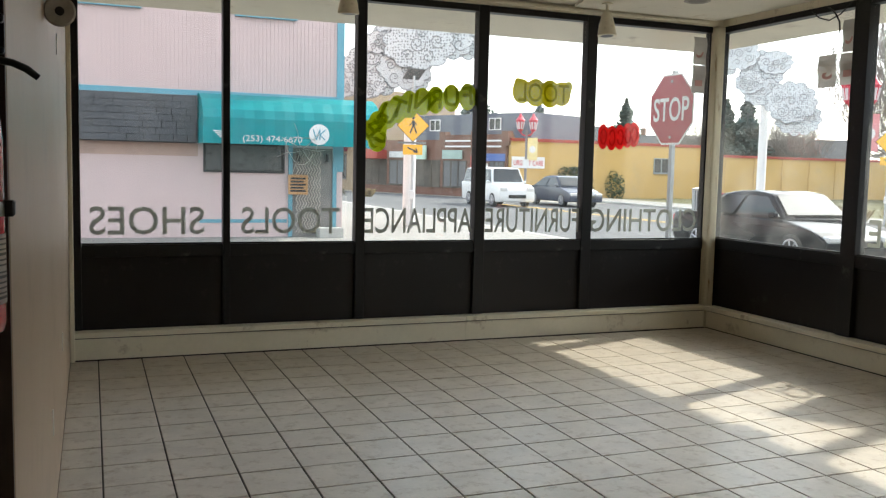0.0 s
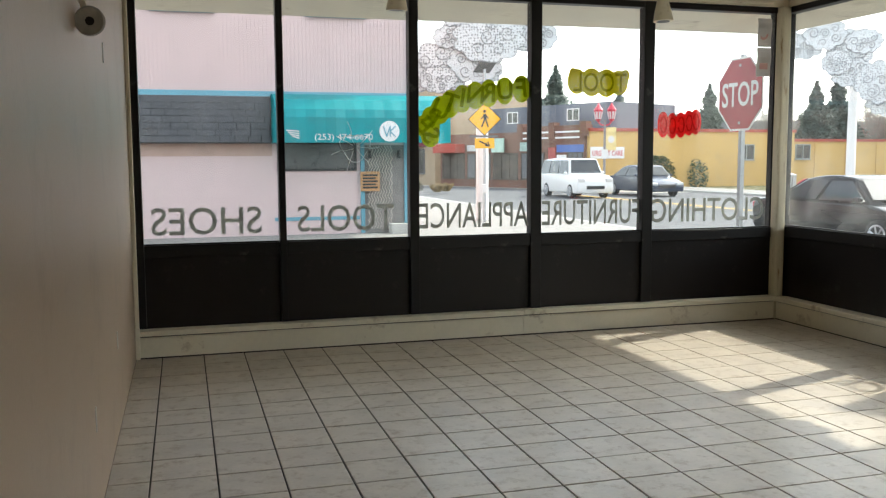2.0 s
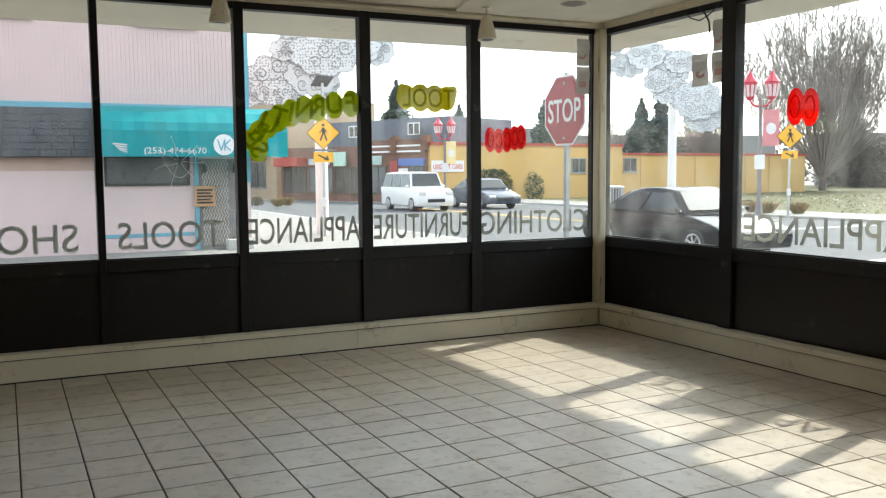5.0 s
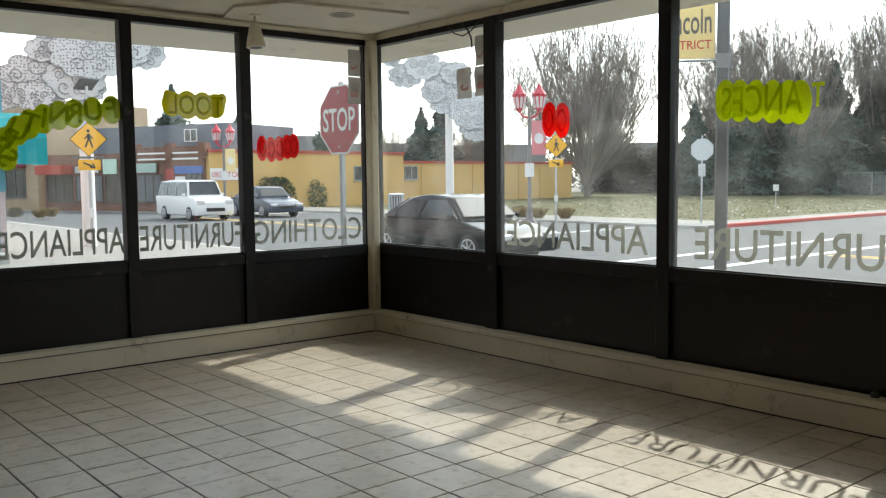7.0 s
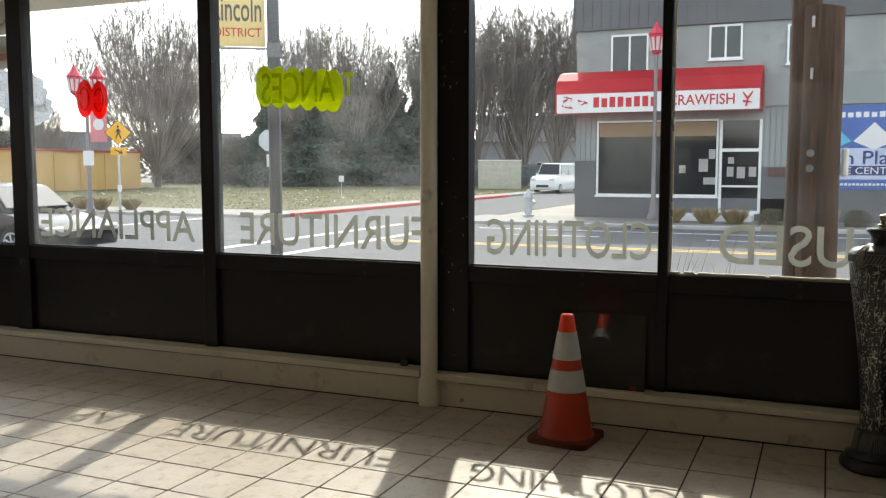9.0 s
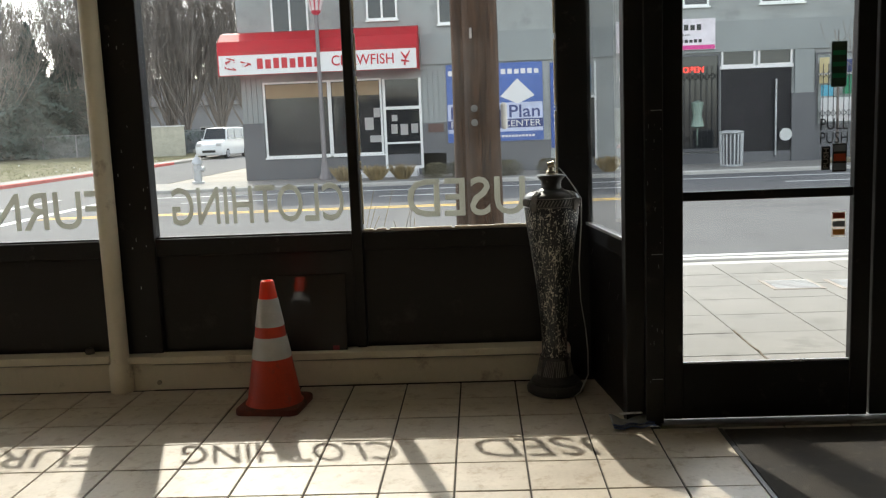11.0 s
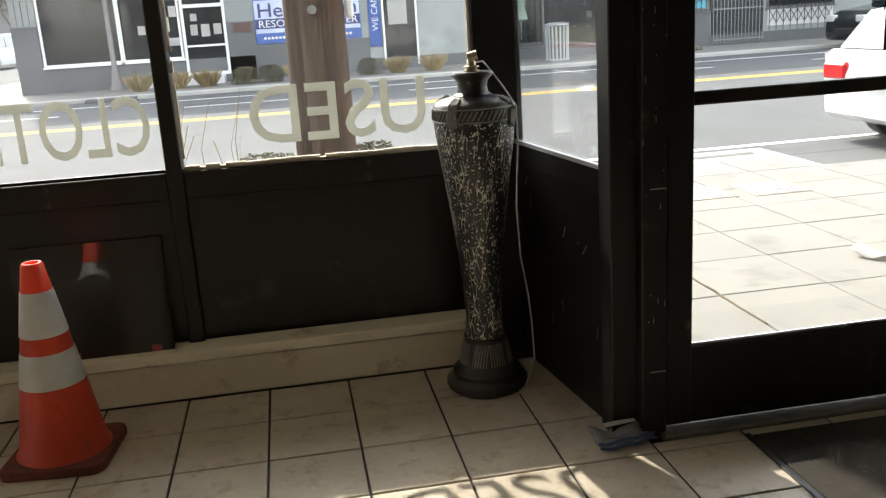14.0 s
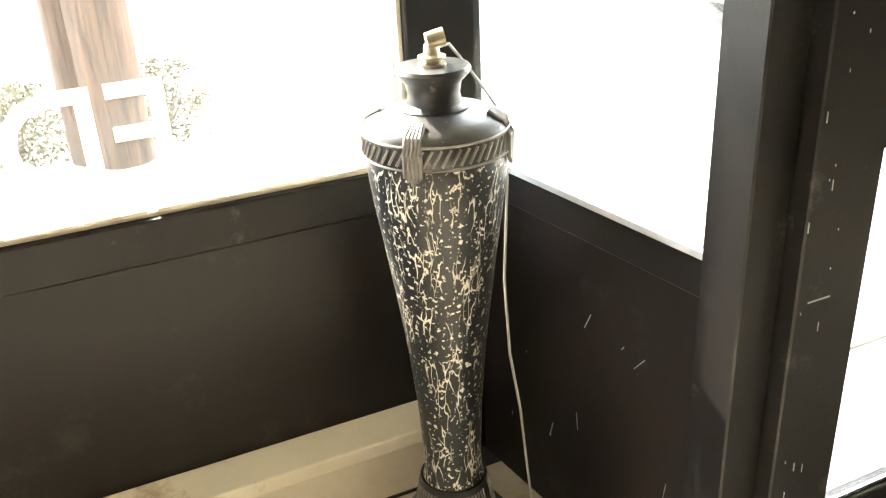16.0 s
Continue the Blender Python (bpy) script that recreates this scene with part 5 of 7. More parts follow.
aw = part("awning", bmesh.new(), REDAWN, gb, "red awning with a white sign band")
bm = bmesh.new()
prof = [(0.0, 4.74), (-0.45, 4.66), (-0.85, 4.4), (-1.0, 4.06), (-1.0, 3.34)]
for (a, za), (b, zb) in zip(prof, prof[1:]):
    bm.faces.new([bm.verts.new(p) for p in ((-8.3, a, za), (-2.05, a, za), (-2.05, b, zb), (-8.3, b, zb))])
bm.faces.new([bm.verts.new((-2.05, a, z)) for a, z in prof] + [bm.verts.new((-2.05, 0, 3.34))])
bm.faces.new([bm.verts.new((-8.3, a, z)) for a, z in prof] + [bm.verts.new((-8.75, 0.6, 3.34)), bm.verts.new((-8.75, 0.6, 4.5))])
bmesh.ops.remove_doubles(bm, verts=bm.verts, dist=0.001)
bm.to_mesh(aw.data)
bm.free()
part("sign_band", B(-8.25, -2.08, -1.03, -1.002, 3.36, 3.96), SIGNW, aw, "white sign band")
bars(aw, -7.05, -5.0, 3.52, 3.84, 1.031, 8, SIGNR)
facade_text("CRAWFISH", -4.72, -2.78, 3.52, 3.84, SIGNR, aw, 1.034, offset=0.01)
bm = bmesh.new()
rk = random.Random(8)
for k in range(14):
    u, z = -8.05 + rk.uniform(0, 0.85), 3.46 + rk.uniform(0, 0.4)
    rod(bm, (u, -1.036, z), (u + rk.uniform(-0.2, 0.2), -1.036, z + rk.uniform(-0.08, 0.08)), 0.03, 0.012, 5)
for a, b in (((-2.45, 3.45), (-2.4, 3.7)), ((-2.42, 3.68), (-2.55, 3.86)), ((-2.4, 3.68), (-2.27, 3.88)), ((-2.55, 3.6), (-2.3, 3.56))):
    rod(bm, (a[0], -1.036, a[1]), (b[0], -1.036, b[1]), 0.035, 0.02, 5)
part("sign_mark", bm, SIGNR, aw, "red emblem shapes")
for u0, u1, z0, z1 in ((-6.68, -5.6, 4.72, 5.82), (-3.62, -2.75, 5.02, 5.95), (-1.35, -0.2, 4.8, 5.85), (5.6, 7.05, 5.0, 5.9), (8.75, 10.0, 5.0, 5.9), (12.5, 13.8, 5.0, 5.9)):
    facade_window(gb, u0, u1, z0, z1, WHITE, 2)
ps = part("poster", B(-1.22, 1.86, -0.05, -0.02, 0.98, 3.46), SIGNB, gb, "blue printed window poster with white lettering")
bars(ps, -1.15, 1.8, 3.1, 3.26, 0.052, 14, SIGNW)
for u, m in ((-0.1, SIGNC), (1.05, SIGNW)):
    bm = bmesh.new()
    prism(bm, [(u - 0.55, 2.4), (u, 2.95), (u + 0.55, 2.4), (u, 2.15)], Matrix(((1, 0, 0, 0), (0, 0, -1, -0.051), (0, 1, 0, 0), (0, 0, 0, 1))), 0.006)
    part("print_shape", bm, m, ps)
part("print_ground", B(-1.2, 1.84, -0.056, -0.0505, 1.28, 2.2), mat("pale_blue_print", (0.5, 0.53, 0.68), 0.5), ps)
facade_text("Health Plan", -1.1, 1.75, 1.72, 2.12, SIGNN, ps, 0.058, offset=0.01)
part("print_ground", B(-1.2, 1.84, -0.0575, -0.0565, 1.40, 1.68), SIGNN, ps)
facade_text("RESOURCE CENTER", -1.1, 1.78, 1.44, 1.64, SIGNW, ps, 0.06)
bars(ps, -1.0, 1.6, 1.1, 1.17, 0.052, 24, SIGNW)
part("pillar_banner", B(2.1, 2.45, -0.06, -0.02, 0.7, 3.4), mat("deep_blue_print", (0.03, 0.08, 0.3), 0.5), gb, "deep blue vertical banner")
v = facade_text("WE CAN HELP!", -0.85, 0.85, -0.09, 0.09, SIGNW, gb, 0.062)
v.data.transform(pose(2.28, 0, 2.0, 0, -90, 0))
d = part("door", B(2.56, 3.5, -0.02, 0.02, 0.2, 2.25), DARKGL, gb, "glass door in a white frame")
bm = bmesh.new()
for u in (2.5, 3.5):
    box(bm, u, u + 0.06, -0.05, 0.0, 0.1, 3.4)
box(bm, 2.56, 3.5, -0.05, 0.0, 2.25, 2.33)
part("frame", bm, WHITE, d)
part("notice", B(2.62, 3.4, -0.04, -0.021, 2.4, 3.3), mat("blue_notice", (0.16, 0.3, 0.5), 0.5), d, "blue notice above the door")
part("notice", B(2.68, 3.25, -0.04, -0.021, 1.3, 2.0), PAPER, d, "white printed notice")
part("base_panel", B(-1.3, 22, -0.03, -0.001, -0.2, 0.34), GREYDK, gb)
sg = part("shop_sign", B(4.2, 7.28, -0.16, -0.081, 3.6, 4.55), mat("pale_pink_sign", (0.72, 0.66, 0.70), 0.5), gb, "pale pink shop sign with dark print")
bars(sg, 4.5, 6.9, 4.2, 4.38, 0.162, 12, BLACK)
facade_text("Clothing Boutique", 4.6, 6.5, 4.0, 4.12, BLACK, sg, 0.162)
bars(sg, 4.6, 6.9, 3.82, 3.92, 0.162, 16, BLACK)
part("sign_strip", B(5.6, 7.26, -0.168, -0.161, 3.61, 3.74), mat("magenta_print", (0.6, 0.05, 0.25), 0.5), sg, "magenta strip")


def gated_window(u0, u1, z0, z1, label, glass):
    w = facade_window(gb, u0, u1, z0, z1, GREYDK, 1, glass=glass)
    bm = bmesh.new()
    n = int((u1 - u0) / 0.16)
    for k in range(n + 1):
        u = u0 + (u1 - u0) * k / n
        box(bm, u - 0.008, u + 0.008, -0.10, -0.08, z0 - 0.1, z1 - 0.3)
    for k in range(n):
        a, b = u0 + (u1 - u0) * k / n, u0 + (u1 - u0) * (k + 1) / n
        for zz in (z0 + 0.2, z1 - 0.75):
            rod(bm, (a, -0.09, zz), (b, -0.09, zz + 0.22), 0.008, seg=4)
            rod(bm, (b, -0.09, zz), (a, -0.09, zz + 0.22), 0.008, seg=4)
    part("security_gate", bm, BLACK, w, label)
    return w


gw = gated_window(5.65, 7.4, 0.5, 3.4, "black folding security gate", DARKGL)
facade_text("OPEN", 6.3, 6.95, 2.9, 3.08, plain("red_neon", (0.9, 0.03, 0.02), 0.4, emit=1.2), gw, 0.03)
bm = bmesh.new()
for u in (5.95, 6.75):
    lathe(bm, [(0.02, 0.6), (0.03, 1.15), (0.22, 1.2), (0.14, 1.55), (0.2, 1.95), (0.05, 2.02)], 12, (u, -0.04, 0))
part("dress_form", bm, mat("mixed_cloth", (0.2, 0.26, 0.22), 0.8, vary=0.5, scale=1.5), gw, "dresses on display stands")
gated_window(10.5, 12.95, 1.15, 3.3, "white folding security gate", mat("cluttered_window", (0.2, 0.22, 0.21), 0.3, vary=0.7, scale=1.2, second=(0.5, 0.52, 0.52), amount=0.4))
rec = part("shopfront", B(7.5, 9.7, -0.02, 0.0, 0.0, 2.95), mat("dark_painted_shopfront", (0.008, 0.007, 0.009), 0.7, vary=0.4, scale=1.5, second=(0.07, 0.035, 0.05), amount=0.05), gb, "dark shopfront with painted swirls")
bm = bmesh.new()
for k in range(26):
    a = k * 0.4
    blob(bm, Matrix(((1, 0, 0, 0), (0, 0, -1, -0.021), (0, 1, 0, 0), (0, 0, 0, 1))), 8.6 + (0.2 + 0.03 * k) * math.cos(a), 1.5 + (0.25 + 0.035 * k) * math.sin(a), 0.016, 0.016, 0.003, 6)
part("painted_dot", bm, mat("pale_pink_dots", (0.5, 0.35, 0.42), 0.6), rec)
part("frame_bar", B(7.45, 9.75, -0.06, -0.001, 2.96, 3.06), SIGNW, gb, "white transom bar")
for u in (7.5, 8.65):
    facade_window(gb, u + 0.06, u + 1.0, 3.1, 3.5, SIGNW, 1, sill=False)
part("pilaster", B(9.78, 10.35, -0.1, -0.001, 2.1415, 3.49), GREYMD, gb, "grey pilaster")
part("pilaster_base", B(9.7, 10.42, -0.11, -0.001, -0.1, 2.14), GREYDK, gb, "dark grey brick pilaster base")
part("base_panel", B(10.421, 12.94, -0.05, -0.001, -0.1, 1.06), GREYDK, gb, "dark painted wall under the window")
for u, z, w, h, m in ((10.62, 1.2, 0.5, 0.75, SIGNW), (11.15, 1.2, 0.42, 0.75, SIGNW), (10.62, 2.0, 0.4, 0.34, SIGNC), (11.3, 2.05, 0.45, 0.6, SIGNGRN), (11.85, 1.55, 0.95, 0.4, SIGNW), (11.85, 1.2, 0.95, 0.28, SIGNC), (12.1, 2.1, 0.6, 0.5, SIGNW), (10.56, 2.4, 0.3, 0.8, BANNER), (10.95, 2.72, 0.7, 0.4, SIGNN), (11.9, 2.75, 0.85, 0.35, SIGNW)):
    part("window_poster", B(u, u + w, -0.05, -0.042, z, z + h), m, gb, "printed poster in the shop window")
part("window_rail", B(10.5, 12.95, -0.075, -0.055, 2.66, 2.72), SIGNW, gb, "white rail across the window")
# Flat sheet on the wall; the entrance's shade is its dark colour.
part("entrance_shade_sheet", B(13.0, 14.8, -0.015, 0.0, 0.0, 3.3), mat("entrance_shade", (0.03, 0.03, 0.032), 0.6, vary=0.3, scale=2), gb, "flat dark sheet for the shaded gated entrance")
for k in range(15):
    bm = bmesh.new()
    rod(bm, (13.05 + k * 0.122, -0.07, 0.05), (13.05 + k * 0.122, -0.07, 3.2), 0.012, seg=5)
    part("gate_bar", bm, GREYMD, gb)
for z in (0.15, 1.1, 2.3):
    part("gate_rail", B(13.03, 14.78, -0.1, -0.083, z, z + 0.04), GREYMD, gb)
gated_window(14.95, 17.2, 1.12, 3.3, "black lattice security grille", DARKGL)
part("lattice_panel", B(14.93, 17.22, -0.04, -0.001, 0.5, 1.06), SIGNW, gb, "white panel behind a black lattice")
for k in range(9):
    bm = bmesh.new()
    u = 14.97 + k * 0.245
    rod(bm, (u, -0.07, 0.35), (u, -0.07, 1.15), 0.012, seg=5)
    rod(bm, (u, -0.07, 0.6), (u + 0.245, -0.07, 1.0), 0.012, seg=5)
    rod(bm, (u + 0.245, -0.07, 0.6), (u, -0.07, 1.0), 0.012, seg=5)
    part("lattice", bm, BLACK, gb)
bm = bmesh.new()
rod(bm, (9.2, -0.1, 0.2), (9.2, -0.1, 2.6), 0.035, seg=8)
part("drainpipe", bm, STEEL, gb)
bm = bmesh.new()
rod(bm, (9.5, -0.1, 0.85), (9.5, -0.16, 0.85), 0.2, seg=20)
part("meter", bm, STEEL, gb, "round grey meter")

# yellow building and brick row beyond the crossing
yb = thing("yellow_building", "long low yellow stucco building with red coping", "building", (22.7, 47.9, -0.1), 4)
part("wall", B(0, 14.9, 0, 9, -0.3, 3.36), YELLOWB, yb)
part("wall", B(14.901, 34, 0.3, 9, -0.3, 2.8), YELLOWB, yb)
part("coping", B(-0.05, 14.95, -0.1, 9.05, 3.361, 3.54), REDTRIM, yb, "red coping")
part("coping", B(14.96, 34.05, 0.2, 9.05, 2.801, 2.97), REDTRIM, yb, "red coping")
for u, z in ((10.6, 1.7), (15.3, 1.72)):
    facade_window(yb, u, u + 1.1, z, z + 0.85, GREYMD, 2).location.y = 0.3 if u > 14.9 else 0.0
sg = part("shop_sign", B(0.05, 2.3, -0.08, -0.01, 1.77, 2.45), SIGNW, yb, "white sign with red lettering")
facade_text("URGENT CARE", 0.15, 2.2, 1.93, 2.24, SIGNR, sg, 0.084, offset=0.012)
for k in range(6):
    bm = bmesh.new()
    rod(bm, (16.8 + k * 2.6, 0.24, 0), (16.8 + k * 2.6, 0.24, 2.7), 0.03, seg=6)
    part("downpipe", bm, YELLOWB, yb)

bk = thing("brick_row", "brown brick row of small shops with awnings", "building", (17.2, 60.2, -0.1), -66.2)
part("wall", B(0, 13.2, 0, 10, -0.3, 3.45), BRICKR, bk)
part("parapet", B(7.9, 13.25, -0.1, 0.6, 3.451, 3.75), BRICKR, bk, "stepped brown brick parapet")
for u0, u1 in ((7.7, 8.2), (10.4, 10.9), (12.9, 13.4)):
    part("parapet_pier", B(u0, u1, -0.16, 0.3, 3.1, 3.95), BRICKR, bk)
part("upper_storey", B(1.5, 13.0, 2.5, 9, 3.46, 5.2), mat("slate_blue_siding", (0.13, 0.14, 0.17), 0.8), bk, "slate grey upper storey behind the parapet")
for u in (4.2, 9.6):
    facade_window(bk, u, u + 0.9, 4.2, 4.85, SIGNW, 2, sill=False).location.y = 2.48
for u0, u1 in ((8.2, 10.35), (10.95, 12.85)):
    for z in (3.32, 2.98):
        part("cream_band", B(u0, u1, -0.14, -0.101, z, z + 0.1), SIGNW, bk, "cream painted band")
part("fascia", B(7.9, 13.2, -0.1, -0.001, 2.9, 3.45), BRICKR, bk)
for u, w, m in ((0.3, 2.2, DARKIN), (2.9, 2.2, GREYDK), (5.4, 2.2, DARKIN), (8.0, 1.9, GREYDK), (11.9, 1.1, GREYDK)):
    facade_window(bk, u, u + w, 0.55, 2.1, DARKIN, 3, glass=m)
part("door_panel", B(10.3, 10.9, -0.05, -0.001, 0.5, 2.45), mat("brick_red_panel", (0.36, 0.07, 0.06), 0.6), bk, "dark red shopfront panel")
part("door_panel", B(11.0, 11.75, -0.05, -0.001, 0.0, 2.0), SIGNW, bk, "white painted shopfront panel")
part("door_panel", B(11.0, 13.1, -0.06, -0.001, 2.16, 2.6), SIGNB, bk, "blue shopfront panel")
part("awning", B(0.2, 2.6, -0.9, -0.001, 2.2, 2.8, bevel=0.03), REDTRIM, bk, "faded red shop awning")
part("shop_sign", B(5.5, 6.6, -0.3, -0.2, 2.2, 3.1), mat("pale_green_sign", (0.45, 0.6, 0.5), 0.6), bk, "pale green shop sign")
part("shop_sign", B(8.0, 9.7, -0.2, -0.13, 2.25, 2.8), mat("grey_green_sign", (0.32, 0.42, 0.38), 0.6), bk, "grey-green shop sign")
part("shop_sign", B(3.0, 5.0, -0.2, -0.13, 2.3, 2.7), SIGNBACK, bk, "pale shop sign")
tb = thing("tan_building", "tan two-storey building beyond the brick shops", "building", (13.6, 70, -0.1), -66.2)
part("wall", B(0, 9, 0, 10, -0.3, 7.2), mat("tan_stucco", (0.36, 0.27, 0.18), 0.8), tb)
for u in (1, 3.5, 6):
    facade_window(tb, u, u + 1.1, 4.4, 5.9, SIGNW, 1)
    facade_window(tb, u, u + 1.8, 0.8, 2.5, GREYDK, 2)
part("awning", B(0, 8, -1.1, -0.001, 2.7, 3.4, bevel=0.05), mat("maroon_awning", (0.2, 0.03, 0.05), 0.7), tb, "maroon awning")

# ---- outdoors: street things ----
def octagon(r):
    return [(r * math.cos(math.pi / 8 + k * math.pi / 4), r * math.sin(math.pi / 8 + k * math.pi / 4)) for k in range(8)]


def flat(m, outline, depth, material, parent, name, label=""):
    bm = bmesh.new()
    prism(bm, outline, m, depth)
    return part(name, bm, material, parent, label)


def stop_sign(x, y, zc, turn, back=False):
    t = thing("stop_sign", "bare metal back of an octagonal stop sign" if back else "red octagonal stop sign on a perforated steel post", "stop sign", (x, y, PZ), turn)
    part("post", B(-0.03, 0.03, 0.004, 0.064, 0.0, zc + 0.5, bevel=0.004), STEEL, t, "perforated galvanised post")
    f = Matrix(((1, 0, 0, 0), (0, 0, -1, 0), (0, 1, 0, zc), (0, 0, 0, 1)))
    if back:
        flat(f, octagon(0.41), 0.006, SIGNBACK, t, "sign_plate")
        part("small_plate", B(-0.12, 0.12, -0.01, 0.0, zc - 0.95, zc - 0.5), SIGNBACK, t)
    else:
        flat(f, octagon(0.495), 0.006, SIGNW, t, "sign_rim", "white reflective rim")
        flat(Matrix.Translation((0, -0.0065, 0)) @ f, octagon(0.468), 0.003, SIGNRED, t, "sign_plate", "red reflective plate")
        fitted("sign_text", "STOP", -0.37, 0.37, -0.155, 0.155, SIGNW, Matrix.Translation((0, -0.012, 0)) @ f, t, 0.012)
        bm = bmesh.new()
        for zz in (-0.36, 0.36):
            rod(bm, (0, -0.008, zc + zz), (0, -0.018, zc + zz), 0.02, seg=10)
        part("bolt", bm, STEEL, t)
    return t


stop_sign(6.63, 9.92, 2.48, -89)
stop_sign(27.41, 18.29, 2.6, -55, True)


def crossing_sign(x, y, turn, z, k, solar):
    """A sign whose plates are k times the large size, its diamond centred at height z."""
    z = z / k
    t = thing("crossing_sign", "yellow diamond pedestrian crossing sign with arrow plate", "road sign", (x, y, PZ), turn, "crossing signs")
    bm = bmesh.new()
    rod(bm, (0, 0.05, 0), (0, 0.05, z + (1.66 if solar else 0.5)), 0.05, seg=10)
    part("post", bm, STEEL, t)
    f = Matrix(((1, 0, 0, 0), (0, 0, -1, 0), (0, 1, 0, z), (0, 0, 0, 1)))
    flat(f, [(0, -0.56), (0.56, 0), (0, 0.56), (-0.56, 0)], 0.006, BLACK, t, "sign_rim")
    flat(Matrix.Translation((0, -0.0065, 0)) @ f, [(0, -0.53), (0.53, 0), (0, 0.53), (-0.53, 0)], 0.003, SIGNYEL, t, "sign_plate", "yellow diamond plate")
    bm = bmesh.new()
    for a, b, r in (((0.02, -0.02), (0.0, 0.17), 0.05), ((0.0, 0.0), (-0.1, -0.26), 0.025), ((0.03, 0.0), (0.12, -0.26), 0.025), ((0.0, 0.14), (-0.12, 0.0), 0.02), ((0.02, 0.14), (0.13, 0.02), 0.02)):
        rod(bm, (a[0], -0.014, z + a[1]), (b[0], -0.014, z + b[1]), r, seg=6)
    rod(bm, (0.0, -0.011, z + 0.26), (0.0, -0.017, z + 0.26), 0.05, seg=12)
    part("pictogram", bm, BLACK, t, "black plain walking symbol")
    part("arrow_plate", B(-0.33, 0.33, -0.012, 0.0, z - 0.98, z - 0.64), SIGNYEL, t, "yellow arrow plate")
    bm = bmesh.new()
    rod(bm, (-0.18, -0.016, z - 0.74), (0.1, -0.016, z - 0.86), 0.025, seg=5)
    rod(bm, (0.16, -0.016, z - 0.9), (0.02, -0.016, z - 0.88), 0.025, seg=5)
    rod(bm, (0.16, -0.016, z - 0.9), (0.1, -0.016, z - 0.76), 0.025, seg=5)
    part("arrow", bm, BLACK, t)
    part("button_box", B(-0.09, 0.09, -0.06, 0.0, 1.0, 1.3, bevel=0.02), SIGNW, t, "pale push-button box")
    if solar:
        part("solar_panel", B(-0.33, 0.33, -0.25, 0.25, -0.02, 0.02), GREYDK, t, "tilted dark solar panel").matrix_basis = pose(0, 0, z + 1.72, -38, 0, 35)
        part("street_name_plate", B(-0.5, 0.45, -0.03, -0.02, z - 0.61, z - 0.545), GREYDK, t, "thin dark mounting bar")
    t.scale = (k, k, k)
    return t


crossing_sign(7.6, 22.7, -18, 2.75, 0.79, True)
crossing_sign(24.21, 22.32, -45, 2.83, 0.79, False)


def swirl(parent, c, r, m, turns=1.6, start=0.0, thick=0.014):
    bm = bmesh.new()
    pts = [m @ Vector((c[0] + r * (0.12 + 0.78 * k / 40) * math.cos(start + turns * 2 * math.pi * k / 40), c[1] + r * (0.12 + 0.78 * k / 40) * math.sin(start + turns * 2 * math.pi * k / 40), 0.012)) for k in range(41)]
    tube(bm, pts, thick, 4)
    return part("swirl_line", bm, CLOUDLN, parent)


def cloud_sculpture(x, y, turn, lobes, height, label):
    """A mast with flat scalloped cloud panels, large ones ringed by small curls, set one before the other."""
    t = thing("cloud_sculpture", label, "sculpture", (x, y, PZ), turn, "cloud sculptures")
    bm = bmesh.new()
    rod(bm, (0, 0, 0), (0, 0, height), 0.175, 0.165, 16)
    part("mast", bm, SIGNW, t, "pale round mast", True)
    rc = random.Random(int(x * 10))
    for k, (u, z, r) in enumerate(lobes):
        m = Matrix(((1, 0, 0, 0), (0, 0, -1, -0.26 - 0.05 * (k % 4)), (0, 1, 0, 0), (0, 0, 0, 1)))
        n, ph = rc.choice((4.5, 5.0, 5.5, 6.0)), rc.uniform(0, 3)
        sx, sz = rc.uniform(1.0, 1.22), rc.uniform(0.8, 0.95)
        edge = lambda a: 0.9 + 0.17 * abs(math.sin(n * a + ph)) ** 0.7
        out = [(u + sx * r * edge(a) * math.cos(a), z + sz * r * edge(a) * math.sin(a)) for a in np.linspace(0, 2 * math.pi, 72, endpoint=False)]
        p = flat(m, out, 0.02, CLOUD, t, "cloud_panel", "perforated pale metal cloud panel")
        q = Matrix.Translation((0, -0.022, 0)) @ m
        bm = bmesh.new()
        tube(bm, [q @ Vector((a, b, 0.008)) for a, b in out + out[:1]], 0.012, 4)
        part("rim_line", bm, CLOUDLN, p)
        for i in range(5):
            a = ph + i * 1.257 + rc.uniform(-0.2, 0.2)
            d = r * (0.56 if i else 0.05)
            swirl(p, (u + sx * d * math.cos(a), z + sz * d * math.sin(a)), r * rc.uniform(0.24, 0.36), q, rc.uniform(1.1, 1.8), rc.uniform(0, 6))
    return t


cloud_sculpture(7.87, 23.70, -18, [(-1.09, 4.22, 0.74), (-0.2, 4.3, 0.62), (-1.9, 3.85, 0.42), (-1.2, 3.85, 0.42), (0.05, 4.1, 0.42), (1.55, 5.0, 0.44), (0.93, 5.15, 0.66), (0.18, 4.97, 0.78), (-0.4, 5.15, 0.58), (-0.92, 5.0, 0.36), (0.4, 5.45, 0.55)], 4.3, "tall mast with pale perforated metal clouds")
cloud_sculpture(24.65, 28.85, -40.8, [(-1.8, 6.0, 0.62), (-1.07, 6.4, 0.68), (-2.4, 6.65, 0.32), (-0.63, 5.3, 0.5), (-0.15, 5.8, 0.8), (0.3, 6.05, 0.55), (-0.1, 4.9, 0.62), (0.95, 4.5, 0.88), (1.25, 3.9, 0.72)], 5.0, "tall mast with pale perforated metal clouds")


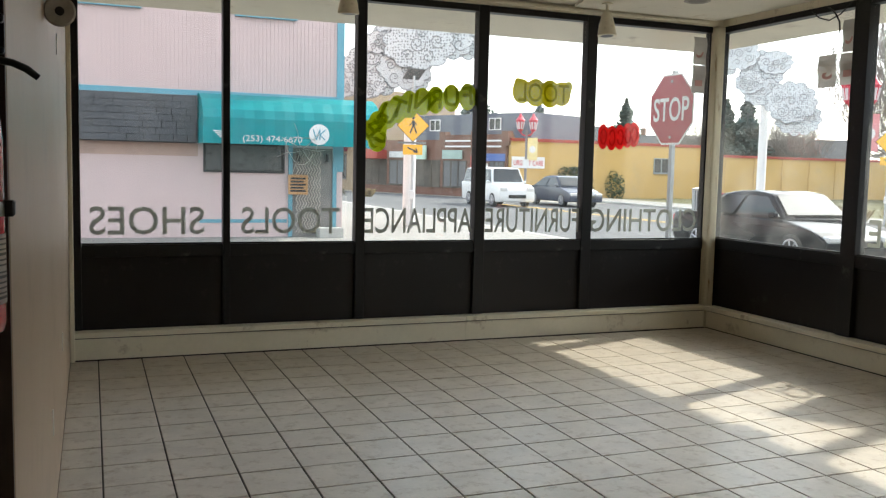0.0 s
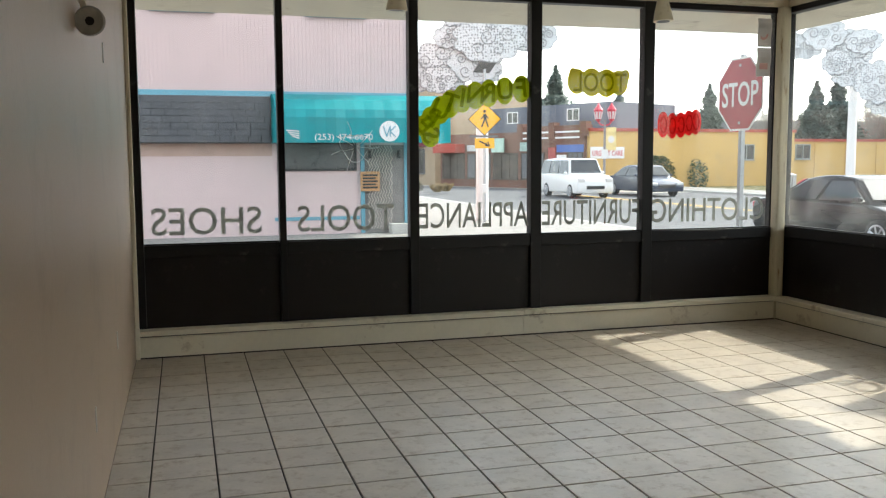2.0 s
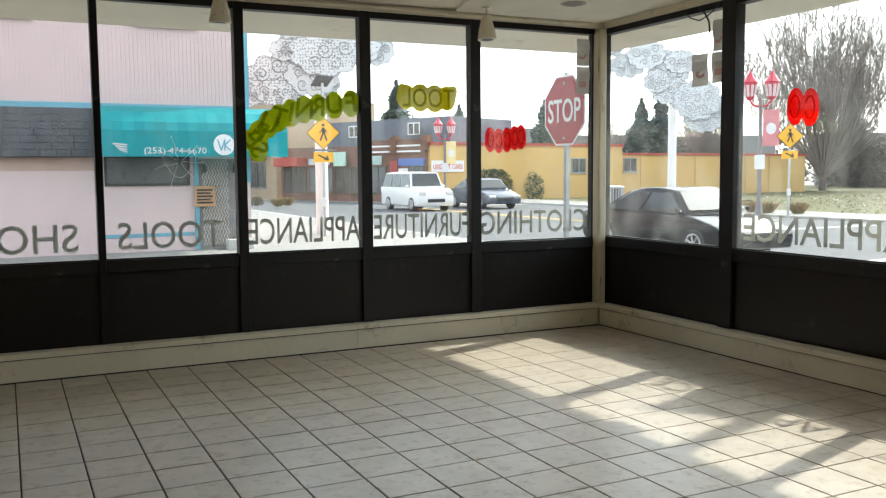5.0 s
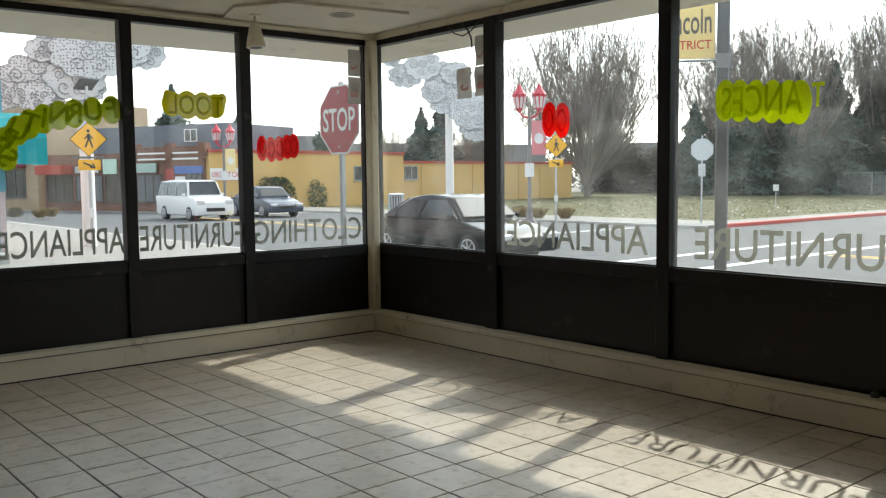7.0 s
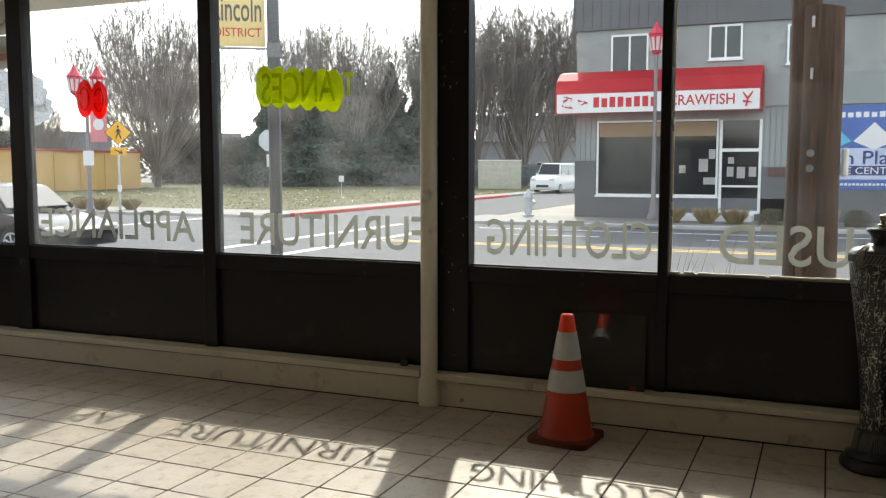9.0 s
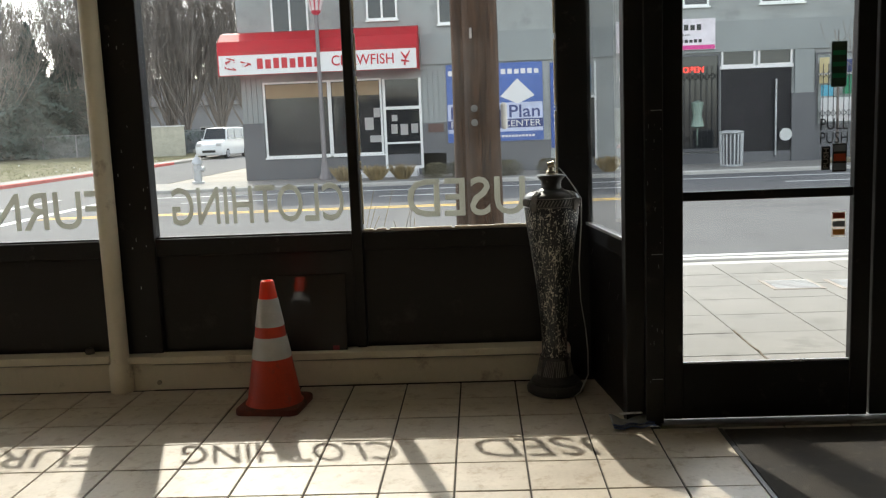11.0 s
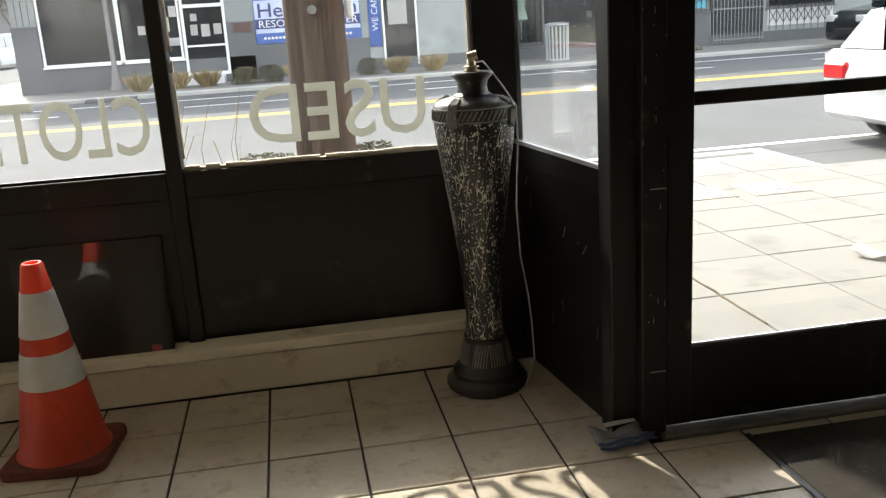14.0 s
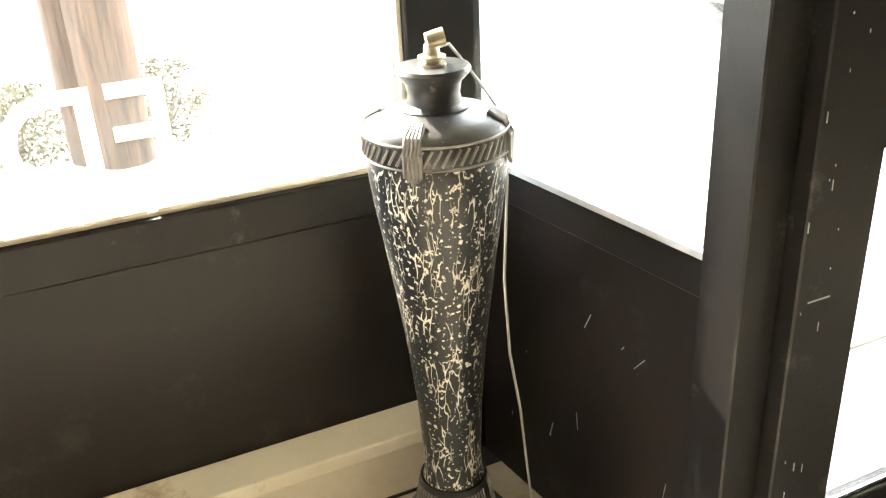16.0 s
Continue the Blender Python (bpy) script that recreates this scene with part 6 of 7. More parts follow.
def lantern_post(x, y, turn, h, heads, banner):
    t = thing("street_lamp", "grey street lamp post with red lantern heads", "street lamp", (x, y, PZ), turn, "red lantern lamps")
    bm = lathe(bmesh.new(), [(0.2, 0), (0.2, 0.1), (0.14, 0.18), (0.1, 0.5), (0.075, 0.6), (0.06, h - 0.9), (0.06, h - 0.7)], 14)
    part("post", bm, mat("grey_brown_metal", (0.2, 0.18, 0.18), 0.5, 0.3), t, "", True)
    for u in heads:
        if len(heads) > 1:
            bm = bmesh.new()
            tube(bm, [(0, 0, h - 1.0), (u * 0.6, 0, h - 0.95), (u, 0, h - 0.78)], 0.04, 6)
            part("arm", bm, REDMET, t)
        hd = part("lantern", lathe(bmesh.new(), [(0.06, h - 0.78), (0.14, h - 0.7), (0.24, h - 0.18), (0.27, h - 0.15), (0.12, h + 0.04), (0.03, h + 0.22)], 8, (u, 0, 0)), REDMET, t, "red lantern head")
        bm = bmesh.new()
        for k in range(8):
            a = (k + 0.5) * math.pi / 4
            c, s = math.cos(a), math.sin(a)
            rod(bm, (u + 0.145 * c, 0.145 * s, h - 0.64), (u + 0.22 * c, 0.22 * s, h - 0.25), 0.045, 0.055, 4)
        part("lantern_pane", bm, mat("pale_lantern_glass", (0.6, 0.5, 0.5), 0.3), hd, "pale lantern panes")
    if banner:
        part("banner", B(0.08, 0.62, -0.01, 0.01, h - 2.35, h - 1.1), banner, t, "faded printed street banner")
        b = bmesh.new()
        blob(b, Matrix(((1, 0, 0, 0), (0, 0, -1, -0.011), (0, 1, 0, 0), (0, 0, 0, 1))), 0.35, h - 1.75, 0.17, 0.2, 0.003)
        part("banner_mark", b, SIGNW, t)
        part("small_sign", B(-0.17, 0.17, -0.09, -0.07, 1.7, 2.2), SIGNW, t, "small white street sign")
    return t


lantern_post(28.3, 4.74, -90, 5.85, (0,), None)
lantern_post(23.55, 23.03, -45, 4.85, (-0.36, 0.36), PINKBAN)
lantern_post(22.1, 44.75, -27, 4.5, (-0.36, 0.36), BANNER)

# utility pole on the near pavement
up = thing("utility_pole", "weathered round timber utility pole with metal tags", "utility pole", (9.39, -0.11, PZ))
ru = random.Random(6)


def timber(name, cx, cy, r0, r1, z1, slant, label):
    """A slightly uneven round timber, cut off at a slant."""
    bm, ring = bmesh.new(), []
    for k in range(13):
        q = r0 + (r1 - r0) * k / 12
        ring.append([bm.verts.new((cx + q * (1 + 0.02 * math.sin(5 * a + k)) * math.cos(a), cy + q * (1 + 0.02 * math.sin(5 * a + k)) * math.sin(a), -0.1 + (z1 + 0.1) * k / 12 + (slant * math.sin(a) if k == 12 else 0))) for a in np.linspace(0, 2 * math.pi, 28, endpoint=False)])
    for p, q in zip(ring, ring[1:]):
        for k in range(28):
            bm.faces.new((p[k], p[(k + 1) % 28], q[(k + 1) % 28], q[k]))
    bm.faces.new(ring[-1])
    return part(name, bm, POLEWD, up, label, True)


timber("pole", 0.10, 0.11, 0.145, 0.115, 9.0, 0.0, "")
timber("stub_pole", -0.02, -0.05, 0.185, 0.175, 3.12, 0.02, "dark cut-off stub strapped to the pole")
for z in (1.63, 1.77):
    bm = bmesh.new()
    rod(bm, (-0.19, 0.03, z), (-0.215, 0.03, z), 0.035, seg=14)
    part("round_tag", bm, STEEL, up, "round grey metal tag")
for z in (2.45, 2.92):
    part("torn_paper", B(-0.205, -0.196, 0.03, 0.055, z, z + 0.1), PAPER, up, "torn white paper scrap")
part("meter_box", B(-0.10, 0.0, -0.30, -0.235, 1.55, 1.82, bevel=0.02), SIGNW, up, "white plastic box on the pole side")

# banner pole at the corner
bp = thing("banner_pole", "square grey steel pole with a cream street banner", "pole", (9.05, 5.70, PZ), -55)
bm = B(-0.07, 0.07, -0.07, 0.07, 0, 7.5, bevel=0.02)
part("pole", bm, mat("dull_grey_pole", (0.13, 0.13, 0.135), 0.5, 0.3, vary=0.2, scale=3), bp)
bn = part("banner", B(-0.71, -0.09, -0.006, 0.006, 3.02, 4.35), BANNER, bp, "cream street banner with script lettering")
fitted("banner_text", "Lincoln", -0.67, -0.13, 3.30, 3.58, GREYDK, Matrix(((1, 0, 0, 0), (0, 0, -1, -0.008), (0, 1, 0, 0), (0, 0, 0, 1))), bn, 0.01)
fitted("banner_text", "DISTRICT", -0.66, -0.13, 3.13, 3.23, SIGNR, Matrix(((1, 0, 0, 0), (0, 0, -1, -0.008), (0, 1, 0, 0), (0, 0, 0, 1))), bn, 0.005)
bm = bmesh.new()
for k in range(5):
    rod(bm, (-0.6 + 0.04 * k, -0.012, 3.68), (-0.54 + 0.02 * k, -0.012, 3.8 - 0.02 * k), 0.018, seg=5)
part("banner_mark", bm, SIGNR, bn)
bm = bmesh.new()
for z in (3.0, 4.38):
    rod(bm, (-0.73, 0, z), (0.05, 0, z), 0.015, seg=8)
part("banner_rod", bm, STEEL, bp)
bm = bmesh.new()
box(bm, 0.0705, 0.11, -0.08, 0.08, 2.9, 2.93)
box(bm, 0.0705, 0.11, -0.08, 0.08, 3.03, 3.06)
box(bm, -0.08, 0.08, -0.085, -0.0705, 2.9, 3.06)
part("bracket", bm, mat("dull_bracket_steel", (0.25, 0.25, 0.26), 0.5, 0.5), bp, "steel strap bracket")


def litter_bin(x, y):
    t = thing("litter_bin", "round grey slatted steel litter bin", "litter bin", (x, y, PZ), 0, "litter bins")
    bm = lathe(bmesh.new(), [(0.27, 0.02), (0.27, 0.95)], 20)
    part("liner", bm, GREYDK, t)
    for k in range(18):
        a = 2 * math.pi * k / 18
        bm = bmesh.new()
        rod(bm, (0.31 * math.cos(a), 0.31 * math.sin(a), 0.05), (0.33 * math.cos(a), 0.33 * math.sin(a), 0.98), 0.028, seg=5)
        part("slat", bm, SIGNBACK, t)
    part("rim", lathe(bmesh.new(), [(0.3, 0.98), (0.36, 1.0), (0.36, 1.04), (0.2, 1.08)], 24), SIGNBACK, t, "", True)
    part("base_ring", lathe(bmesh.new(), [(0.3, 0.0), (0.34, 0.01), (0.34, 0.05), (0.3, 0.06)], 24), SIGNBACK, t)
    return t


litter_bin(27.6, -7.75)
litter_bin(22.5, 29.8)
hy = thing("fire_hydrant", "pale grey cast-iron fire hydrant on the pavement", "fire hydrant", (28.9, 9.0, PZ))
part("barrel", lathe(bmesh.new(), [(0.2, 0), (0.2, 0.06), (0.13, 0.08), (0.13, 0.6), (0.17, 0.62), (0.17, 0.68), (0.12, 0.8), (0.05, 0.86), (0.05, 0.92)], 16), SIGNBACK, hy, "", True)
bm = bmesh.new()
rod(bm, (-0.25, 0, 0.5), (0.25, 0, 0.5), 0.06, seg=10)
rod(bm, (0, -0.22, 0.45), (0, 0, 0.45), 0.08, seg=10)
part("outlet", bm, SIGNBACK, hy)
br = thing("bike_rack", "red looped steel bicycle rack", "bike rack", (22.0, 27.9, PZ), -40)
bm = bmesh.new()
tube(bm, [(0.45 * math.cos(a), 0, 0.45 + 0.45 * math.sin(a)) for a in np.linspace(-0.9, math.pi + 0.9, 24)], 0.035, 8)
part("loop", bm, REDMET, br, "", True)
bm = bmesh.new()
tube(bm, [(0.25 * math.cos(a), 0, 0.3 + 0.3 * math.sin(a)) for a in np.linspace(-0.9, math.pi + 0.9, 20)], 0.03, 8)
part("inner_loop", bm, REDMET, br, "", True)
for x, y in ((8.65, -3.02), (8.6, -3.62)):
    v = thing("utility_cover", "square worn steel utility cover in the pavement", "utility cover", (x, y, PZ), 0, "utility covers")
    part("plate", B(-0.24, 0.24, -0.24, 0.24, -0.004, 0.006, bevel=0.003), mat("rusty_cover", (0.3, 0.26, 0.22), 0.7, 0.3, vary=0.2, scale=12), v)
    bm = bmesh.new()
    for k in range(7):
        box(bm, -0.2 + k * 0.06, -0.17 + k * 0.06, -0.2, 0.2, 0.0062, 0.009)
    part("rib", bm, STEEL, v)
solid("drain_grate", "dark kerb drain opening across the road", "drain", B(25.6, 26.05, 3.9, 5.1, GZ, GZ + 0.09, bevel=0.01), GREYDK)


# ---- vehicles ----
def car(label, paint, x, y, turn, length, height, cabin, kind="saloon", group=""):
    """Built along local x, front at +x. cabin: roof start, roof end, screen foot, rear foot as shares of the length."""
    t = thing("van" if kind == "van" else "car", label, "van" if kind == "van" else "car", (x, y, GZ), turn, group)
    L, H, W = length, height, 1.8
    belt = H * (0.62 if kind != "van" else 0.58)
    nose = H * (0.5 if kind == "saloon" else 0.56)
    rf, rr, sf, sr = [L * (0.5 - c) for c in cabin]
    tail = belt if kind == "saloon" else belt + 0.02
    prof = [(-L / 2, 0.35), (-L / 2 - 0.02, tail * 0.75), (-L / 2 + 0.06, tail), (sr, belt + 0.03), (sf, belt), (L * 0.42, nose), (L / 2 - 0.03, nose * 0.8), (L / 2, 0.45), (L / 2 - 0.06, 0.24), (-L / 2 + 0.08, 0.24)]
    bm = bmesh.new()
    prism(bm, prof, Matrix(((1, 0, 0, 0), (0, 0, -1, W / 2), (0, 1, 0, 0), (0, 0, 0, 1))), W)
    bmesh.ops.bevel(bm, geom=bm.edges[:], offset=0.06, segments=3, affect="EDGES", profile=0.5)
    part("body", bm, paint, t, "", True)
    roof = [(rf + (rr - rf) * k / 6, H - 0.07 + 0.28 * (k / 6) * (1 - k / 6) - 0.02 * k / 6) for k in range(7)]
    cab = [(sf, belt - 0.03)] + roof + [(sr, belt - 0.03)]
    bm = bmesh.new()
    lo = [bm.verts.new((u, -W / 2 + 0.04 + (0.16 if z > belt + 0.1 else 0), z)) for u, z in cab]
    hi = [bm.verts.new((u, W / 2 - 0.04 - (0.16 if z > belt + 0.1 else 0), z)) for u, z in cab]
    bm.faces.new(lo), bm.faces.new(hi[::-1])
    for k in range(9):
        bm.faces.new((lo[k], hi[k], hi[(k + 1) % 9], lo[(k + 1) % 9]))
    bmesh.ops.recalc_face_normals(bm, faces=bm.faces)
    bmesh.ops.bevel(bm, geom=bm.edges[:], offset=0.04, segments=2, affect="EDGES", profile=0.5)
    part("cabin", bm, paint, t, "", True)
    for s in (-1, 1):
        q0, q1 = (W / 2 - 0.03), (W / 2 - 0.19)
        cuts = 3 if kind != "saloon" else 2
        for k in range(cuts):
            a, b = sf - 0.1 + (sr - sf + 0.2) * k / cuts, sf - 0.1 + (sr - sf + 0.2) * (k + 1) / cuts - 0.0
            ta, tb = rf - 0.05 + (rr - rf + 0.1) * k / cuts, rf - 0.05 + (rr - rf + 0.1) * (k + 1) / cuts
            bm = bmesh.new()
            prism_pts = [(a - 0.05, s * (q0 + 0.012), belt + 0.05), (b + 0.05, s * (q0 + 0.012), belt + 0.05), (tb + 0.04, s * (q1 + 0.012), H - 0.12), (ta - 0.04, s * (q1 + 0.012), H - 0.12)]
            f1 = [bm.verts.new(p) for p in prism_pts]
            f2 = [bm.verts.new((p[0], p[1] - s * 0.03, p[2])) for p in prism_pts]
            bm.faces.new(f1), bm.faces.new(f2[::-1])
            for e in range(4):
                bm.faces.new((f1[e], f1[(e + 1) % 4], f2[(e + 1) % 4], f2[e]))
            part("side_window", bm, CARGL, t, "dark side window")
        part("mirror", B(sf - 0.35, sf - 0.15, s * W / 2 - 0.1 if s < 0 else W / 2 - 0.02, s * W / 2 + 0.02 if s < 0 else W / 2 + 0.1, belt + 0.02, belt + 0.14, bevel=0.03), paint, t)
    for nm, (u0, u1) in (("windscreen", (sf, rf)), ("rear_window", (sr, rr))):
        d = 0.02 if nm == "windscreen" else -0.02
        bm = bmesh.new()
        pts = [(u0 + d - (u0 - u1) * 0.12, y, belt + 0.09) for y in (-W / 2 + 0.15, W / 2 - 0.15)] + [(u1 + d + (u0 - u1) * 0.1, y, H - 0.09) for y in (W / 2 - 0.27, -W / 2 + 0.27)]
        f1 = [bm.verts.new(p) for p in pts]
        f2 = [bm.verts.new((p[0] - 3 * d, p[1], p[2] - 0.03)) for p in pts]
        bm.faces.new(f1), bm.faces.new(f2[::-1])
        for e in range(4):
            bm.faces.new((f1[e], f1[(e + 1) % 4], f2[(e + 1) % 4], f2[e]))
        part(nm, bm, CARGL, t, "dark car window")
    for u in (-L * 0.3, L * 0.31):
        for s in (-1, 1):
            bm = bmesh.new()
            rod(bm, (u, s * (W / 2 - 0.2), 0.32), (u, s * (W / 2 + 0.01), 0.32), 0.33, seg=24)
            bmesh.ops.bevel(bm, geom=[e for e in bm.edges if abs(e.verts[0].co.y - e.verts[1].co.y) < 0.01], offset=0.03, segments=2, affect="EDGES", profile=0.5)
            w = part("wheel", bm, TYRE, t, "", True)
            bm = bmesh.new()
            rod(bm, (u, s * (W / 2 - 0.05), 0.32), (u, s * (W / 2 + 0.016), 0.32), 0.07, seg=12)
            for k in range(7):
                a = 2 * math.pi * k / 7
                rod(bm, (u, s * (W / 2 + 0.014), 0.32), (u + 0.2 * math.cos(a), s * (W / 2 + 0.014), 0.32 + 0.2 * math.sin(a)), 0.022, seg=4)
            tube(bm, [(u + 0.21 * math.cos(a), s * (W / 2 + 0.014), 0.32 + 0.21 * math.sin(a)) for a in np.linspace(0, 2 * math.pi, 21)], 0.02, 5)
            part("rim", bm, RIM, w, "alloy rim")
    for s in (-1, 1):
        yy = s * (W / 2 - 0.22)
        part("headlight", B(L / 2 - 0.16, L / 2 + 0.01, yy - 0.18, yy + 0.18, nose * 0.72, nose * 0.9, bevel=0.03), LENS, t, "clear headlight")
        part("tail_light", B(-L / 2 - 0.035, -L / 2 + 0.12, yy - 0.2, yy + 0.2, tail * 0.72, tail * 0.92, bevel=0.03), TAIL, t, "red tail light")
    part("bumper", B(-L / 2 - 0.05, -L / 2 + 0.05, -W / 2 + 0.1, W / 2 - 0.1, 0.3, 0.5, bevel=0.03), paint, t)
    part("number_plate", B(-L / 2 - 0.065, -L / 2 - 0.051, -0.16, 0.16, 0.62, 0.76), SIGNW, t, "pale number plate")
    part("grille", B(L / 2 - 0.02, L / 2 + 0.02, -0.45, 0.45, 0.42, 0.58, bevel=0.02), BLACK, t, "black grille")
    return t


car("black saloon car stopped on the road", CARK, 13.1, 15.1, -90, 4.7, 1.45, (0.36, 0.66, 0.24, 0.86))
car("white delivery van on the far road", CARW, 17.8, 39.2, -90, 4.5, 1.85, (0.3, 0.97, 0.22, 0.995), "van")
car("dark blue car on the far road", CARS, 21.6, 39.5, -90, 4.6, 1.5, (0.36, 0.66, 0.24, 0.86))
car("dark grey car parked along the far road", CARS, 9.4, 62, 110, 4.6, 1.7, (0.36, 0.9, 0.26, 0.98), "suv")
car("black pickup-like car parked along the far kerb", CARK, 24.9, -17.7, 90, 5.2, 1.85, (0.33, 0.9, 0.26, 0.98), "suv")
car("white hatchback parked at the near kerb", CARW, 10.4, -7.85, -90, 4.1, 1.5, (0.34, 0.9, 0.24, 0.985), "suv")
car("white passenger van parked in the side street", CARW, 59.8, 16.9, 174, 5.2, 2.05, (0.28, 0.97, 0.2, 0.995), "van")


# ---- planting ----
def branch_mesh(name, seed, height, width, limbs, fork):
    """A bare crown: limbs sweep out of the trunk and up to an uneven dome, with finer branches and twigs along them."""
    r = random.Random(seed)
    V, F = [], []

    def sweep(a, c, b, r0, r1, n, seg):
        """A tapered tube along the curve from a by c to b."""
        prev = None
        for i in range(n + 1):
            t = i / n
            p = a * (1 - t) ** 2 + c * 2 * t * (1 - t) + b * t * t
            d = ((c - a) * (1 - t) + (b - c) * t).normalized()
            u = d.orthogonal().normalized()
            w = d.cross(u)
            rr = r0 + (r1 - r0) * t
            base = len(V)
            V.extend([tuple(p + rr * (u * math.cos(2 * math.pi * k / seg) + w * math.sin(2 * math.pi * k / seg))) for k in range(seg)])
            if prev is not None:
                F.extend([(prev + k, prev + (k + 1) % seg, base + (k + 1) % seg, base + k) for k in range(seg)])
            prev = base

    def dome(p):
        q = min(1.0, math.hypot(p.x, p.y) / (width * 1.08))
        return height * (0.42 + 0.58 * math.sqrt(max(0.0, 1 - q * q))) * (1 + 0.03 * math.sin(p.x * 2.1) * math.sin(p.y * 1.7))

    for _ in range(limbs):
        az, q = r.uniform(0, 2 * math.pi), math.sqrt(r.random())
        out = Vector((math.cos(az), math.sin(az), 0))
        b = out * (width * q)
        b.z = dome(b) * r.uniform(0.86, 0.97)
        a = Vector((0, 0, height * fork * r.uniform(0.5, 1.6)))
        c = out * (width * q * r.uniform(0.5, 0.8)) + Vector((r.gauss(0, 0.3), r.gauss(0, 0.3), a.z + (b.z - a.z) * r.uniform(0.36, 0.52)))
        sweep(a, c, b, height * r.uniform(0.002, 0.0046), 0.012, 6, 4)
        for _ in range(10):
            t = r.uniform(0.3, 0.98)
            p = a * (1 - t) ** 2 + c * 2 * t * (1 - t) + b * t * t
            side = (out * r.uniform(-0.4, 0.7) + Vector((r.gauss(0, 0.7), r.gauss(0, 0.7), 0)))
            ln = height * r.uniform(0.08, 0.2) * (1.15 - 0.5 * t)
            e = p + side * ln * 0.5 + Vector((0, 0, ln))
            e.z = max(p.z + 0.2, min(e.z, dome(e)))
            m = p + side * ln * 0.35 + Vector((0, 0, (e.z - p.z) * 0.4))
            sweep(p, m, e, 0.03, 0.012, 3, 3)
            for _ in range(6):
                s = r.uniform(0.2, 0.98)
                p2 = p * (1 - s) ** 2 + m * 2 * s * (1 - s) + e * s * s
                l2 = ln * r.uniform(0.3, 0.6)
                e2 = p2 + Vector((r.gauss(0, 0.38), r.gauss(0, 0.38), 0.9)) * l2
                e2.z = max(p2.z + 0.1, min(e2.z, dome(e2) * r.uniform(0.99, 1.04)))
                sweep(p2, (p2 + e2) / 2 + Vector((r.gauss(0, 0.1), r.gauss(0, 0.1), -0.1)) * l2, e2, 0.019, 0.012, 2, 3)
    me = bpy.data.meshes.new(name)
    me.from_pydata(V, [], F)
    me.materials.append(TWIG)
    return me


def bare_tree_kind(seed, height, width, limbs, fork):
    tr = thing("bare_tree", "large leafless tree with upswept branches", "tree", (0, 0, 0), 0, "bare trees")
    crown = new("crown", branch_mesh("crown", seed, height, width, limbs, fork))
    crown.parent = tr
    bm = bmesh.new()
    tube(bm, [(0, 0, -0.3), (0, 0, 0.3), (0.05, 0, height * fork * 0.7), (0.0, 0.05, height * fork * 1.5)], [height * 0.024, height * 0.019, height * 0.016, height * 0.009], 10)
    part("trunk", bm, BARK, tr, "grey bark trunk", True)
    return tr


wide = bare_tree_kind(11, 16.2, 8.4, 150, 0.08)
tall = bare_tree_kind(23, 17.5, 4.4, 60, 0.10)
wide.matrix_basis = pose(60.5, 52.2, -0.1, 0, 0, 10)
tall.matrix_basis = pose(79.0, 33.0, -0.1, 0, 0, 30)
rt = random.Random(31)
copy_thing(wide, pose(74.5, 41.5, -0.1, 0, 0, 70))
copy_thing(wide, pose(80.0, 49.0, -0.1, 0, 0, 200))
copy_thing(tall, pose(79.5, 35.2, -0.1, 0, 0, 140))
for k in range(8):
    copy_thing(tall, pose(80 + 0.35 * k + rt.uniform(-1.5, 1.5), 30.5 - k * 2.5 + rt.uniform(-0.6, 0.6), -0.1, 0, 0, rt.uniform(0, 360)))
for x, y, k in ((52, 70, 0.42), (44, 80, 0.45), (62, 68, 0.5), (24, 84, 0.4)):
    copy_thing(wide, pose(x, y, -0.1, 0, 0, rt.uniform(0, 360)) @ Matrix.Scale(k, 4))


def leaf_cloud(name, seed, n, size, shape, material):
    """Many small tilted leaf blades whose places come from shape(rng)."""
    r = random.Random(seed)
    V, F = [], []
    for _ in range(n):
        p = Vector(shape(r))
        a = Vector((r.gauss(0, 1), r.gauss(0, 1), r.gauss(0, 0.6))).normalized()
        b = a.orthogonal().normalized()
        s = size * r.uniform(0.6, 1.4)
        i = len(V)
        V += [tuple(p - a * s), tuple(p + b * s * 0.45), tuple(p + a * s), tuple(p - b * s * 0.45)]
        F.append((i, i + 1, i + 2, i + 3))
    me = bpy.data.meshes.new(name)
    me.from_pydata(V, [], F)
    me.materials.append(material)
    return me


def conifer_kind(seed, h, r0):
    t = thing("conifer", "dark green conifer tree", "tree", (0, 0, 0), 0, "conifers")

    def shape(r):
        u = r.random() ** 0.55
        z = h * (1 - u * 0.93)
        tier = 0.8 + 0.2 * math.sin(z * 3.2 + seed)
        rad = r0 * u * tier * r.random() ** 0.4
        a = r.uniform(0, 2 * math.pi)
        rad *= 1 + 0.25 * math.sin(5 * a + z * 2.4)
        return (rad * math.cos(a), rad * math.sin(a), z - 0.18 * rad)
    c = new("crown", leaf_cloud("crown", seed, 9000, h * 0.024, shape, CONIF))
    c.parent = t
    bm = bmesh.new()
    rod(bm, (0, 0, -0.2), (0, 0, h * 0.95), h * 0.02, h * 0.004, 8)
    part("trunk", bm, BARK, t)
    return t


fir = conifer_kind(5, 10.0, 4.0)
fir.matrix_basis = pose(31.6, 73.5, -0.1)
for x, y, k in ((36.6, 71.1, 0.78), (38.2, 73.0, 0.66), (43.1, 67.3, 0.81), (46.8, 58.5, 0.77), (50.5, 60.5, 0.85), (88, 43, 0.9), (90, 40, 0.9), (87, 37, 0.9)):
    copy_thing(fir, pose(x, y, -0.1, 0, 0, rt.uniform(0, 360)) @ Matrix.Scale(k, 4))


